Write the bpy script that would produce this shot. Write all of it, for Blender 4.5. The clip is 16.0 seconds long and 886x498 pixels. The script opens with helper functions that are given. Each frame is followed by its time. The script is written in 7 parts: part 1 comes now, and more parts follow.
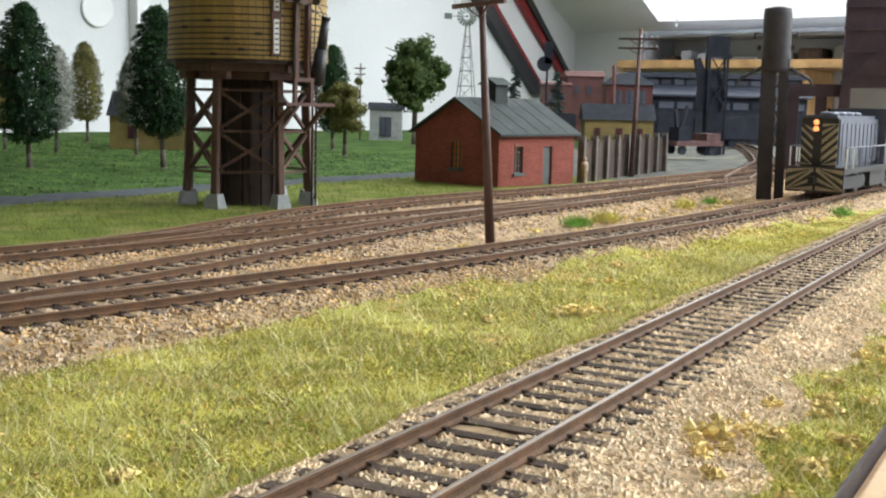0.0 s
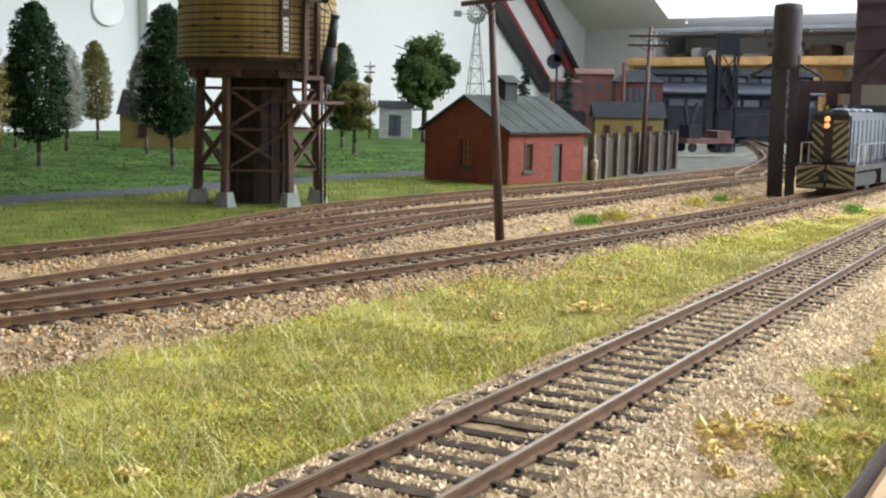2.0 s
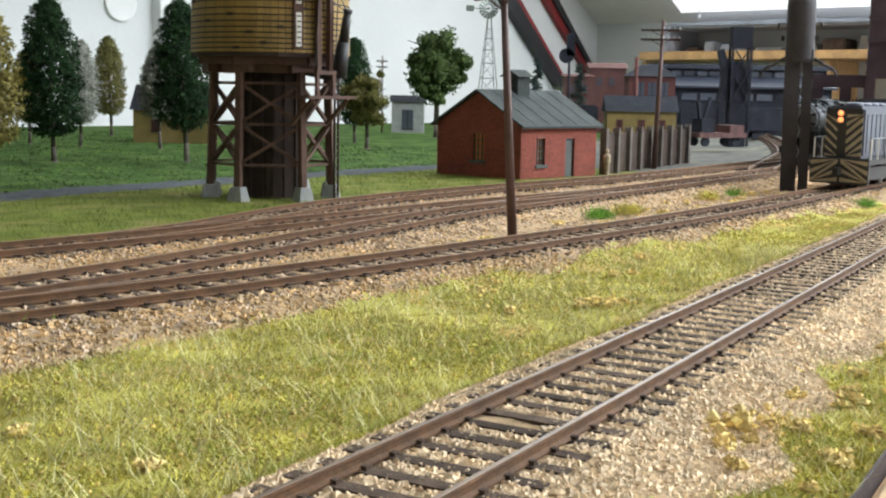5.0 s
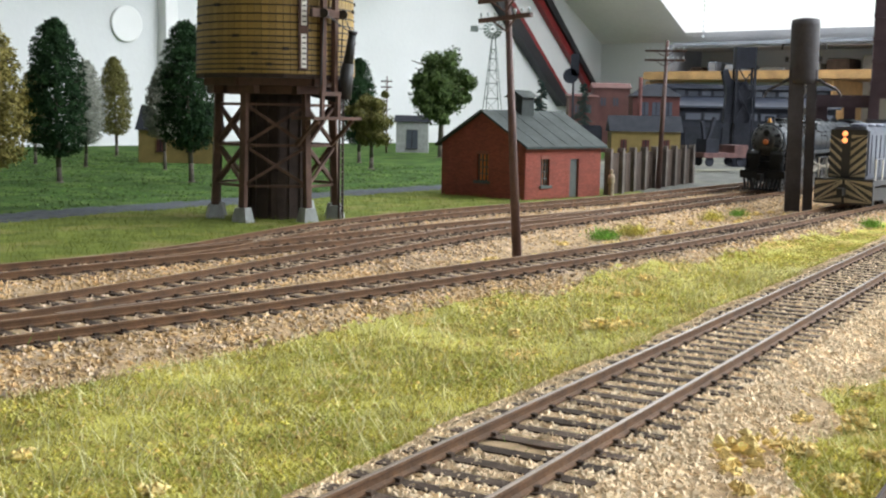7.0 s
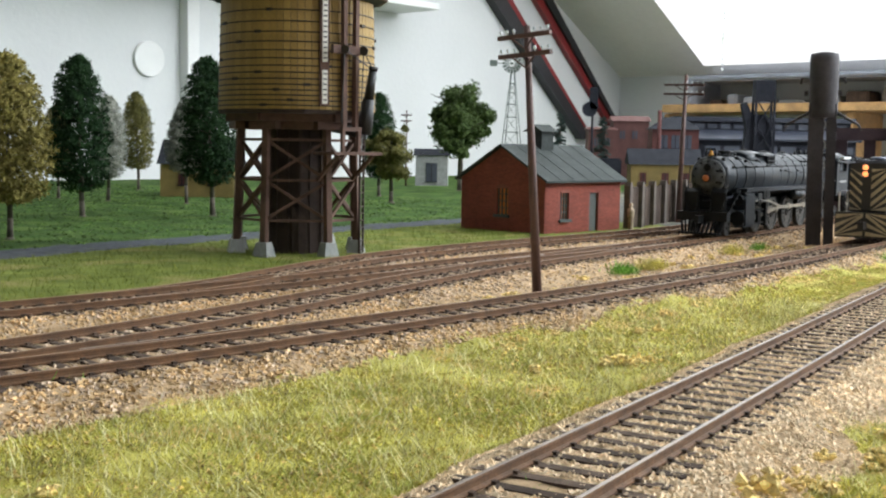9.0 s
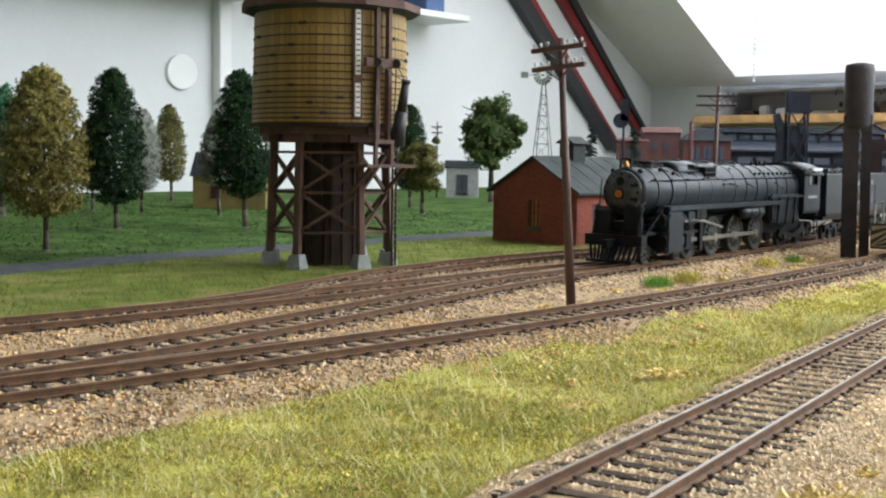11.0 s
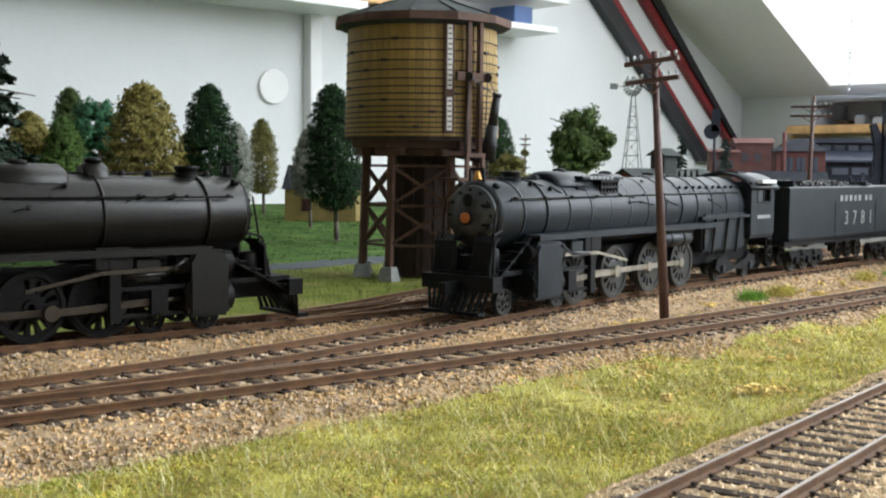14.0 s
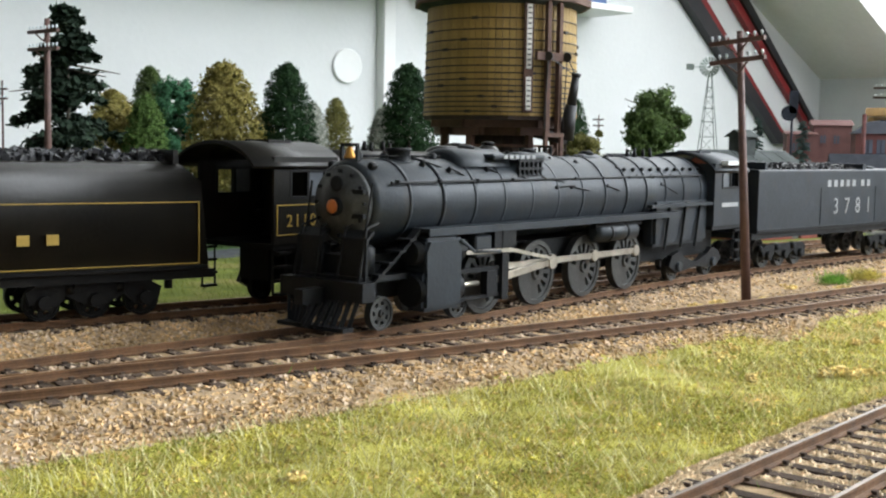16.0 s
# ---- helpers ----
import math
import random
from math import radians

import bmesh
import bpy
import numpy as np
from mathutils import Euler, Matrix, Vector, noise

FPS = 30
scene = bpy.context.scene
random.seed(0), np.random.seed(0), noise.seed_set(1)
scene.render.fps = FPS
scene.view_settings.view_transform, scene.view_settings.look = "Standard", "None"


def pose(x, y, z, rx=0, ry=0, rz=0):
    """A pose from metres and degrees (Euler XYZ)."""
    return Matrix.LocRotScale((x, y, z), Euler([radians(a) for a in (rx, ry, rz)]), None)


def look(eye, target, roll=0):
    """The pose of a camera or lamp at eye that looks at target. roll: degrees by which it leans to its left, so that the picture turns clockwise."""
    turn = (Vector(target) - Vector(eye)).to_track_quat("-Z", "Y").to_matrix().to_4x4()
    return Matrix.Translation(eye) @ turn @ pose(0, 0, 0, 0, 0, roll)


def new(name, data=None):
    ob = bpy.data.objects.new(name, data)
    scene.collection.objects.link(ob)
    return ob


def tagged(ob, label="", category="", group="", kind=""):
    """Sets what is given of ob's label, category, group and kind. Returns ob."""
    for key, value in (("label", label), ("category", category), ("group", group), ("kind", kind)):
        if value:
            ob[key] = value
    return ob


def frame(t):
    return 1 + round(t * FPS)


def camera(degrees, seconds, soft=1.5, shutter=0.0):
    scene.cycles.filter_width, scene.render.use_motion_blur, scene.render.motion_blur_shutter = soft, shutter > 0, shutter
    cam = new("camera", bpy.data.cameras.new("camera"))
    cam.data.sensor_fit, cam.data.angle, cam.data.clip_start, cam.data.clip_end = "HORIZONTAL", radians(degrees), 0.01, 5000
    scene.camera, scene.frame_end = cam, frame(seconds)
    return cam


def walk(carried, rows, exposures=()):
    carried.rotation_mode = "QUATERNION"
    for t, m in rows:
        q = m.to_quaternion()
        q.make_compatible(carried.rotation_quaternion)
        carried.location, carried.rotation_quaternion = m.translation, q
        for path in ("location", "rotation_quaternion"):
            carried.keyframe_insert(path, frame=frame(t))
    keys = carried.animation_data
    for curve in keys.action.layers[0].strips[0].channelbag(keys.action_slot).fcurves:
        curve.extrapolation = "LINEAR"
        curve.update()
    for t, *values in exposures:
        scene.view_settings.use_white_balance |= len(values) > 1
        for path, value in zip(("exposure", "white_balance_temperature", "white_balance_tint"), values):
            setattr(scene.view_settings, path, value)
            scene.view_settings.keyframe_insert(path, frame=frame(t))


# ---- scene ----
cam = camera(42.0, 16.0, soft=2.2)
PATH = [
    (0, (-0.00014, -0.00570, 0.05362), (0.0023, 1.9784, -0.1978), 1.315),
    (0.5, (-0.00011, -0.00552, 0.05365), (-0.0007, 1.9786, -0.1977), 1.265),
    (1, (-0.00019, -0.00510, 0.05348), (-0.0050, 1.9791, -0.1974), 1.196),
    (1.5, (-0.00018, -0.00556, 0.05341), (-0.0100, 1.9781, -0.2013), 1.157),
    (2, (-0.00000, -0.00512, 0.05343), (-0.0147, 1.9785, -0.2016), 1.164),
    (2.5, (-0.00045, -0.00586, 0.05355), (-0.0223, 1.9771, -0.2064), 1.141),
    (3, (-0.00020, -0.00601, 0.05338), (-0.0304, 1.9761, -0.2120), 1.249),
    (3.5, (-0.00029, -0.00590, 0.05314), (-0.0353, 1.9756, -0.2163), 1.317),
    (6, (-0.00015, -0.00648, 0.05399), (-0.0383, 1.9770, -0.1997), 0.878),
    (6.5, (-0.00031, -0.00655, 0.05424), (-0.0412, 1.9780, -0.1904), 0.848),
    (7, (-0.00031, -0.00615, 0.05424), (-0.0440, 1.9799, -0.1777), 1.054),
    (7.5, (-0.00034, -0.00652, 0.05476), (-0.0480, 1.9810, -0.1629), 0.943),
    (8, (-0.00046, -0.00662, 0.05514), (-0.0535, 1.9827, -0.1445), 1.004),
    (8.5, (-0.00064, -0.00741, 0.05554), (-0.0650, 1.9828, -0.1315), 0.899),
    (9, (-0.00068, -0.00747, 0.05536), (-0.0787, 1.9832, -0.1215), 0.927),
    (11.5, (-0.00243, -0.00734, 0.05604), (-0.1490, 1.9813, -0.0982), 0.670),
    (12, (-0.00268, -0.00781, 0.05625), (-0.1715, 1.9795, -0.0927), 0.538),
    (12.5, (-0.00324, -0.00800, 0.05626), (-0.2048, 1.9766, -0.0871), 0.576),
    (13, (-0.00379, -0.00875, 0.05653), (-0.2397, 1.9723, -0.0845), 0.602),
    (13.5, (-0.00407, -0.00867, 0.05621), (-0.2596, 1.9702, -0.0808), 0.698),
    (14, (-0.00402, -0.01041, 0.05654), (-0.2829, 1.9651, -0.0832), 0.580),
    (14.5, (-0.00509, -0.01013, 0.05543), (-0.3104, 1.9596, -0.1091), 0.905),
    (15, (-0.00591, -0.01116, 0.05503), (-0.3378, 1.9533, -0.1198), 0.749),
    (15.5, (-0.00675, -0.01329, 0.05566), (-0.3650, 1.9464, -0.1207), 0.825),
    (16, (-0.00803, -0.01435, 0.05598), (-0.4016, 1.9387, -0.1192), 1.003),
]
walk(cam, [(t, look(eye, target, roll)) for t, eye, target, roll in PATH], exposures=[(0, -0.06), (7, -0.07), (9, -0.10), (11.5, -0.18), (13, -0.18), (14.5, -0.07), (16, 0.07)])

# ---- world and light ----
world = bpy.data.worlds.new("world")
scene.world = world
world.use_nodes = True
wn = world.node_tree.nodes
sky = wn.new("ShaderNodeTexSky")
sky.sky_type = "NISHITA"
sky.sun_disc = False
sky.sun_elevation = radians(40)
sky.sun_rotation = radians(30)
world.node_tree.links.new(sky.outputs[0], wn["Background"].inputs[0])
wn["Background"].inputs[1].default_value = 0.12

# Main line direction of the layout: u along the tracks, v across, towards the camera side.
AZ = radians(36)
UX, UY = math.sin(AZ), math.cos(AZ)


def uv(u, v):
    """Layout millimetres along and across the tracks, in world metres."""
    return ((u * UX + v * UY) * 0.001, (u * UY - v * UX) * 0.001)


def window_light(name, eye, target, w, h, power, color):
    data = bpy.data.lights.new(name, "AREA")
    data.shape, data.size, data.size_y, data.energy, data.color = "RECTANGLE", w, h, power, color
    ob = new(name, data)
    ob.matrix_world = look(eye, target)
    return ob


# ---- materials ----
def mat(name, color, rough=0.7, metal=0.0, var=0.25, scale=300.0, bump=0.15, second=None, fine=None, spec=0.5, island=0.0, rand=0.0):
    m = bpy.data.materials.new(name)
    m.use_nodes = True
    nt = m.node_tree
    n, l = nt.nodes, nt.links
    b = n["Principled BSDF"]
    b.inputs["Roughness"].default_value = rough
    b.inputs["Metallic"].default_value = metal
    b.inputs["Specular IOR Level"].default_value = spec
    co = n.new("ShaderNodeTexCoord")
    t1 = n.new("ShaderNodeTexNoise")
    t1.inputs["Scale"].default_value = scale
    t1.inputs["Detail"].default_value = 5
    t2 = n.new("ShaderNodeTexNoise")
    t2.inputs["Scale"].default_value = fine or scale * 7
    t2.inputs["Detail"].default_value = 3
    for t in (t1, t2):
        l.new(co.outputs["Object"], t.inputs["Vector"])
    mix = n.new("ShaderNodeMix")
    mix.data_type = "RGBA"
    a = [max(0, c * (1 - var)) for c in color]
    c2 = second or [min(1, c * (1 + var)) for c in color]
    mix.inputs[6].default_value = (*a, 1)
    mix.inputs[7].default_value = (*c2, 1)
    ramp = n.new("ShaderNodeMapRange")
    ramp.inputs[1].default_value, ramp.inputs[2].default_value = 0.32, 0.68
    l.new(t1.outputs["Fac"], ramp.inputs[0])
    l.new(ramp.outputs[0], mix.inputs[0])
    hsv = n.new("ShaderNodeHueSaturation")
    l.new(mix.outputs[2], hsv.inputs["Color"])
    mr = n.new("ShaderNodeMapRange")
    mr.inputs[1].default_value, mr.inputs[2].default_value = 0.25, 0.75
    mr.inputs[3].default_value, mr.inputs[4].default_value = 1 - var * 0.7, 1 + var * 0.7
    l.new(t2.outputs["Fac"], mr.inputs[0])
    value = mr.outputs[0]
    if island or rand:
        src = n.new("ShaderNodeNewGeometry").outputs["Random Per Island"] if island else n.new("ShaderNodeObjectInfo").outputs["Random"]
        r = n.new("ShaderNodeMapRange")
        amount = island or rand
        r.inputs[3].default_value, r.inputs[4].default_value = 1 - amount, 1 + amount
        l.new(src, r.inputs[0])
        mul = n.new("ShaderNodeMath")
        mul.operation = "MULTIPLY"
        l.new(value, mul.inputs[0])
        l.new(r.outputs[0], mul.inputs[1])
        value = mul.outputs[0]
    l.new(value, hsv.inputs["Value"])
    l.new(hsv.outputs[0], b.inputs["Base Color"])
    if bump:
        bp = n.new("ShaderNodeBump")
        bp.inputs["Strength"].default_value = bump
        bp.inputs["Distance"].default_value = 0.0006
        l.new(t2.outputs["Fac"], bp.inputs["Height"])
        l.new(bp.outputs[0], b.inputs["Normal"])
    return m


def two_tone(m, other, scale, low=0.5, high=0.6):
    """Lay patches of a second colour over a material's base colour."""
    n, l = m.node_tree.nodes, m.node_tree.links
    b = n["Principled BSDF"]
    old = b.inputs["Base Color"].links[0].from_socket
    t = n.new("ShaderNodeTexNoise")
    t.inputs["Scale"].default_value = scale
    t.inputs["Detail"].default_value = 6
    l.new(n["Texture Coordinate"].outputs["Object"], t.inputs["Vector"])
    r = n.new("ShaderNodeMapRange")
    r.inputs[1].default_value, r.inputs[2].default_value = low, high
    l.new(t.outputs["Fac"], r.inputs[0])
    mix = n.new("ShaderNodeMix")
    mix.data_type = "RGBA"
    l.new(r.outputs[0], mix.inputs[0])
    l.new(old, mix.inputs[6])
    mix.inputs[7].default_value = (*other, 1)
    l.new(mix.outputs[2], b.inputs["Base Color"])
    return m


def glow(name, color, strength):
    m = bpy.data.materials.new(name)
    m.use_nodes = True
    b = m.node_tree.nodes["Principled BSDF"]
    b.inputs["Base Color"].default_value = (*color, 1)
    b.inputs["Emission Color"].default_value = (*color, 1)
    b.inputs["Emission Strength"].default_value = strength
    return m


M_SOIL = two_tone(mat("soil_turf", (0.40, 0.37, 0.09), 0.95, var=0.3, scale=60, fine=900, bump=0.6), (0.46, 0.31, 0.10), 55, 0.5, 0.62)
M_LAWN = two_tone(mat("lawn_flock", (0.034, 0.074, 0.013), 0.95, var=0.4, scale=40, fine=700, bump=0.6), (0.085, 0.135, 0.030), 30, 0.45, 0.7)
M_ROADBED = mat("grey_cinders", (0.075, 0.083, 0.095), 0.9, var=0.25, scale=120, fine=1500, bump=0.5)
M_BED = two_tone(mat("ballast_bed", (0.40, 0.28, 0.16), 0.95, var=0.4, scale=260, fine=1200, bump=0.7), (0.42, 0.30, 0.18), 60, 0.45, 0.65)
M_YARD = two_tone(mat("yard_dirt", (0.10, 0.10, 0.09), 0.9, var=0.3, scale=60, fine=600, bump=0.4), (0.17, 0.165, 0.12), 14, 0.5, 0.62)
M_VERGE = two_tone(mat("olive_verge", (0.13, 0.16, 0.03), 0.95, var=0.3, scale=60, fine=900, bump=0.6), (0.22, 0.19, 0.07), 30, 0.52, 0.7)
M_VERGEBLADE = mat("olive_verge_blade", (0.19, 0.22, 0.045), 0.85, var=0.3, scale=30, fine=80, bump=0, island=0.4)
M_STONE = mat("ballast_stone", (0.76, 0.60, 0.40), 0.85, var=0.2, scale=120, fine=1500, bump=0.3, island=0.28)
M_STONE_YARD = mat("grey_brown_ballast_stone", (0.52, 0.40, 0.28), 0.9, var=0.25, scale=120, fine=1500, bump=0.3, island=0.4)
M_FOAM = two_tone(mat("turf_foam", (0.52, 0.46, 0.09), 0.95, var=0.35, scale=150, fine=600, bump=0, island=0.4), (0.44, 0.43, 0.08), 70, 0.46, 0.56)
M_STONE_TAN = mat("tan_ballast_stone", (0.56, 0.38, 0.19), 0.9, var=0.3, scale=60, fine=1500, bump=0.3, island=0.35)
M_CLUMP = mat("ochre_clump", (0.85, 0.62, 0.25), 0.95, var=0.3, scale=300, bump=0.5, island=0.3)
M_BLADE = mat("static_grass", (0.54, 0.48, 0.11), 0.8, var=0.4, scale=60, fine=160, bump=0, island=0.6)
two_tone(M_BLADE, (0.34, 0.38, 0.075), 55, 0.46, 0.58)
M_BLADE_PALE = mat("pale_static_grass", (0.74, 0.70, 0.38), 0.8, var=0.2, scale=25, fine=60, bump=0, island=0.3)
M_TUFT = mat("bright_green_tuft", (0.16, 0.36, 0.04), 0.9, var=0.3, scale=300, bump=0, island=0.4)
M_RAIL = mat("rusty_rail_side", (0.120, 0.058, 0.023), 0.75, 0.1, var=0.3, scale=200, bump=0.2)
M_RAILTOP = mat("worn_rail_head", (0.15, 0.098, 0.060), 0.30, 0.4, var=0.25, scale=90, bump=0.05)
M_RAILBROWN = mat("painted_rail_head", (0.20, 0.105, 0.040), 0.42, 0.2, var=0.35, scale=70, bump=0.05)
M_TIE = mat("dark_wood_tie", (0.080, 0.057, 0.042), 0.9, var=0.35, scale=250, bump=0.4, rand=0.35)
M_WOOD = mat("pine_edging", (0.55, 0.33, 0.14), 0.5, var=0.2, scale=40, fine=300, bump=0.1)
M_PLASTER = mat("white_wall_paint", (0.72, 0.73, 0.73), 0.85, var=0.02, scale=8, fine=130, bump=0.5)
M_CEIL = mat("white_slope_paint", (0.90, 0.87, 0.85), 0.85, var=0.04, scale=6, fine=100, bump=0.2)
# invented dark brown for the unseen back wall, keeps ambient light down
M_DARKWALL = mat("dark_low_bounce_wall", (0.16, 0.11, 0.07), 0.7, var=0.2, scale=8, fine=60, bump=0.2)
M_TRIM = mat("white_gloss_trim", (0.80, 0.80, 0.79), 0.4, var=0.02, scale=8, bump=0.03)
# invented pale floor colour, a reflector that lifts the roof slope
M_FLOOR = mat("pale_bounce_floor", (0.60, 0.57, 0.53), 0.95, var=0.15, scale=60, bump=0.4)
M_BLACKBEAM = mat("black_lacquer_beam", (0.018, 0.018, 0.022), 0.45, var=0.2, scale=20, bump=0.02)
M_REDBEAM = mat("dark_red_lacquer", (0.22, 0.018, 0.02), 0.45, var=0.15, scale=20, bump=0.02)
M_YELLOWTANK = mat("ochre_painted_stave", (0.30, 0.19, 0.045), 0.6, var=0.15, scale=120, fine=1200, bump=0.2, rand=0.12)
M_HOOP = mat("dark_iron_hoop", (0.035, 0.028, 0.02), 0.6, 0.3, var=0.2, scale=200)
M_BROWNWOOD = mat("red_brown_timber", (0.095, 0.048, 0.032), 0.75, var=0.25, scale=150, bump=0.3)
M_DARKWOOD = mat("dark_brown_boards", (0.042, 0.025, 0.020), 0.8, var=0.25, scale=150, bump=0.3)
M_CONCRETE = mat("light_concrete", (0.29, 0.30, 0.29), 0.85, var=0.15, scale=200, bump=0.3)
M_ROOFGREY = mat("grey_tar_roof", (0.055, 0.063, 0.06), 0.8, var=0.2, scale=60, bump=0.3)
M_BRICK = mat("red_brick", (0.25, 0.062, 0.042), 0.8, var=0.15, scale=90, fine=900, bump=0.2, rand=0.15)
M_MORTAR = mat("red_brown_mortar", (0.25, 0.085, 0.06), 0.9, var=0.15, scale=150, bump=0.2)
M_DOORGREY = mat("grey_green_paint", (0.075, 0.085, 0.08), 0.6, var=0.15, scale=200)
M_WHITE = mat("white_paint", (0.75, 0.73, 0.66), 0.6, var=0.08, scale=200)
M_BLACK = mat("black_paint", (0.02, 0.02, 0.02), 0.5, var=0.2, scale=200)
M_INK = mat("black_ink", (0.03, 0.03, 0.03), 0.7, var=0.1, scale=200, bump=0)
M_POLE = mat("brown_pole", (0.105, 0.055, 0.045), 0.6, var=0.2, scale=180, bump=0.2)
M_GLASSBEAD = mat("clear_insulator", (0.75, 0.82, 0.85), 0.15, var=0.05, scale=200, bump=0)
M_WARMGLASS = glow("warm_lit_pane", (0.45, 0.13, 0.02), 0.12)
M_FENCE = mat("brown_sheet_piling", (0.060, 0.038, 0.026), 0.75, var=0.25, scale=120, bump=0.2, rand=0.2)
M_FENCEPOST = mat("weathered_grey_post", (0.12, 0.10, 0.085), 0.8, var=0.25, scale=120, bump=0.2)


# ---- mesh helpers: all dimensions in millimetres ----
def box(bm, x0, x1, y0, y1, z0, z1, m=None):
    vs = [bm.verts.new((x, y, z)) for x in (x0, x1) for y in (y0, y1) for z in (z0, z1)]
    if m is not None:
        for v in vs:
            v.co = m @ v.co
    for f in ((0, 1, 3, 2), (4, 6, 7, 5), (0, 4, 5, 1), (2, 3, 7, 6), (0, 2, 6, 4), (1, 5, 7, 3)):
        bm.faces.new([vs[i] for i in f])
    return vs


def tube(bm, p0, p1, r0, r1=None, n=10, caps=True):
    p0, p1 = Vector(p0), Vector(p1)
    r1 = r0 if r1 is None else r1
    d = (p1 - p0).normalized()
    a = d.orthogonal().normalized()
    b = d.cross(a)
    rings = []
    for p, r in ((p0, r0), (p1, r1)):
        rings.append([bm.verts.new(p + (a * math.cos(2 * math.pi * i / n) + b * math.sin(2 * math.pi * i / n)) * r) for i in range(n)])
    for i in range(n):
        f = bm.faces.new((rings[0][i], rings[0][(i + 1) % n], rings[1][(i + 1) % n], rings[1][i]))
        f.smooth = n > 6
    if caps:
        bm.faces.new(rings[0][::-1])
        bm.faces.new(rings[1])


def lathe(bm, profile, n=24, axis="z", origin=(0, 0, 0), smooth=True, a0=0.0, caps=True):
    """Turn (radius, along) pairs round an axis."""
    o = Vector(origin)
    rings = []
    for r, h in profile:
        ring = []
        for i in range(n):
            t = a0 + 2 * math.pi * i / n
            c, s = r * math.cos(t), r * math.sin(t)
            p = {"z": (c, s, h), "x": (h, c, s), "y": (c, h, s)}[axis]
            ring.append(bm.verts.new(o + Vector(p)))
        rings.append(ring)
    for ra, rb in zip(rings, rings[1:]):
        for i in range(n):
            f = bm.faces.new((ra[i], ra[(i + 1) % n], rb[(i + 1) % n], rb[i]))
            f.smooth = smooth
    if caps:
        bm.faces.new(rings[0][::-1])
        bm.faces.new(rings[-1])


def beam(bm, p0, p1, w, h=None):
    """A squared timber from p0 to p1, w wide and h high."""
    p0, p1 = Vector(p0), Vector(p1)
    h = h or w
    d = p1 - p0
    q = d.to_track_quat("X", "Z").to_matrix().to_4x4()
    box(bm, 0, d.length, -w / 2, w / 2, -h / 2, h / 2, Matrix.Translation(p0) @ q)


def prism(bm, outline, y0, y1, smooth=False):
    """Extrude an outline of (x, z) pairs along y."""
    a = [bm.verts.new((x, y0, z)) for x, z in outline]
    b = [bm.verts.new((x, y1, z)) for x, z in outline]
    n = len(outline)
    for i in range(n):
        f = bm.faces.new((a[i], a[(i + 1) % n], b[(i + 1) % n], b[i]))
        f.smooth = smooth
    bm.faces.new(a[::-1])
    bm.faces.new(b)


def mesh_of(name, bm, material, normals=True):
    if normals:
        bmesh.ops.recalc_face_normals(bm, faces=bm.faces)
    bmesh.ops.scale(bm, vec=(0.001, 0.001, 0.001), verts=bm.verts)
    me = bpy.data.meshes.new(name)
    bm.to_mesh(me)
    bm.free()
    for m in material if isinstance(material, (list, tuple)) else [material]:
        me.materials.append(m)
    return me


def part(name, bm, material, parent=None, label="", at=None):
    ob = new(name, mesh_of(name, bm, material))
    if parent:
        ob.parent = parent
    if at is not None:
        ob.matrix_basis = at
    if label:
        ob["label"] = label
    return ob


def thing(name, m, label, category, group="", kind=""):
    ob = new(name)
    ob.matrix_world = m
    return tagged(ob, label, category, group, kind)


def ground_at(x, y, z=0.0, rz=0.0, lean=0.0):
    return pose(x, y, z, lean, 0, rz)


def bars(text_widths, height, gap, depth=0.25):
    """Plain bars that stand for words."""
    bm = bmesh.new()
    x = 0
    for w in text_widths:
        box(bm, x, x + w, -depth, depth, 0, height)
        x += w + gap
    return bm


# ---- track lines: (along, across) in millimetres ----
T1_DIR = radians(29.6)
T1 = [((-3 + s * math.sin(T1_DIR)) * 0.001, (140.3 + s * math.cos(T1_DIR)) * 0.001) for s in range(-130, 1000, 6)]


def spline(points, steps=12):
    p = [Vector(q) for q in points]
    p = [2 * p[0] - p[1], *p, 2 * p[-1] - p[-2]]
    out = []
    for i in range(1, len(p) - 2):
        a, b, c, d = p[i - 1:i + 3]
        for k in range(steps):
            t = k / steps
            out.append(0.5 * (2 * b + (c - a) * t + (2 * a - 5 * b + 4 * c - d) * t * t + (3 * b - a - 3 * c + d) * t ** 3))
    out.append(p[-2])
    return [uv(q.x, q.y) for q in out]


T2 = spline([(-260, -300), (-160, -274), (-80, -256), (0, -240), (50, -231), (100, -223), (150, -216.5), (200, -211), (300, -203), (400, -199.6), (500, -200.5), (600, -205), (700, -210), (850, -217), (1000, -224), (1300, -240)])
T3 = spline([(-20, -241), (40, -241), (100, -242), (150, -243.2), (200, -247.2), (250, -254.9), (300, -263.9), (350, -272), (400, -277.3), (450, -280), (500, -282), (560, -284.5), (620, -287), (700, -291), (800, -298), (1000, -315), (1300, -345)])
T4 = spline([(170, -304), (220, -300), (260, -297.5), (300, -295), (350, -294), (400, -293), (450, -289), (500, -284.5), (540, -283.6)])
T5 = spline([(-1400, -470), (-1000, -428), (-600, -386), (-300, -356), (-60, -332), (0, -325), (60, -317), (120, -309), (175, -304), (220, -301), (260, -305.5), (300, -317), (350, -330.5), (400, -337.5), (450, -338.5), (500, -336.5), (560, -332.5), (620, -331), (700, -333), (800, -337), (1000, -350), (1300, -375)])


# yard lead that curves away to the engine shed
T6 = [(0.205 + 0.0079 * k, 0.80 + 0.0229 * k) for k in range(13)]
T6 += [(0.300 + 0.0165 * k - 0.00035 * k * k, 1.075 + 0.065 * k) for k in range(1, 10)]


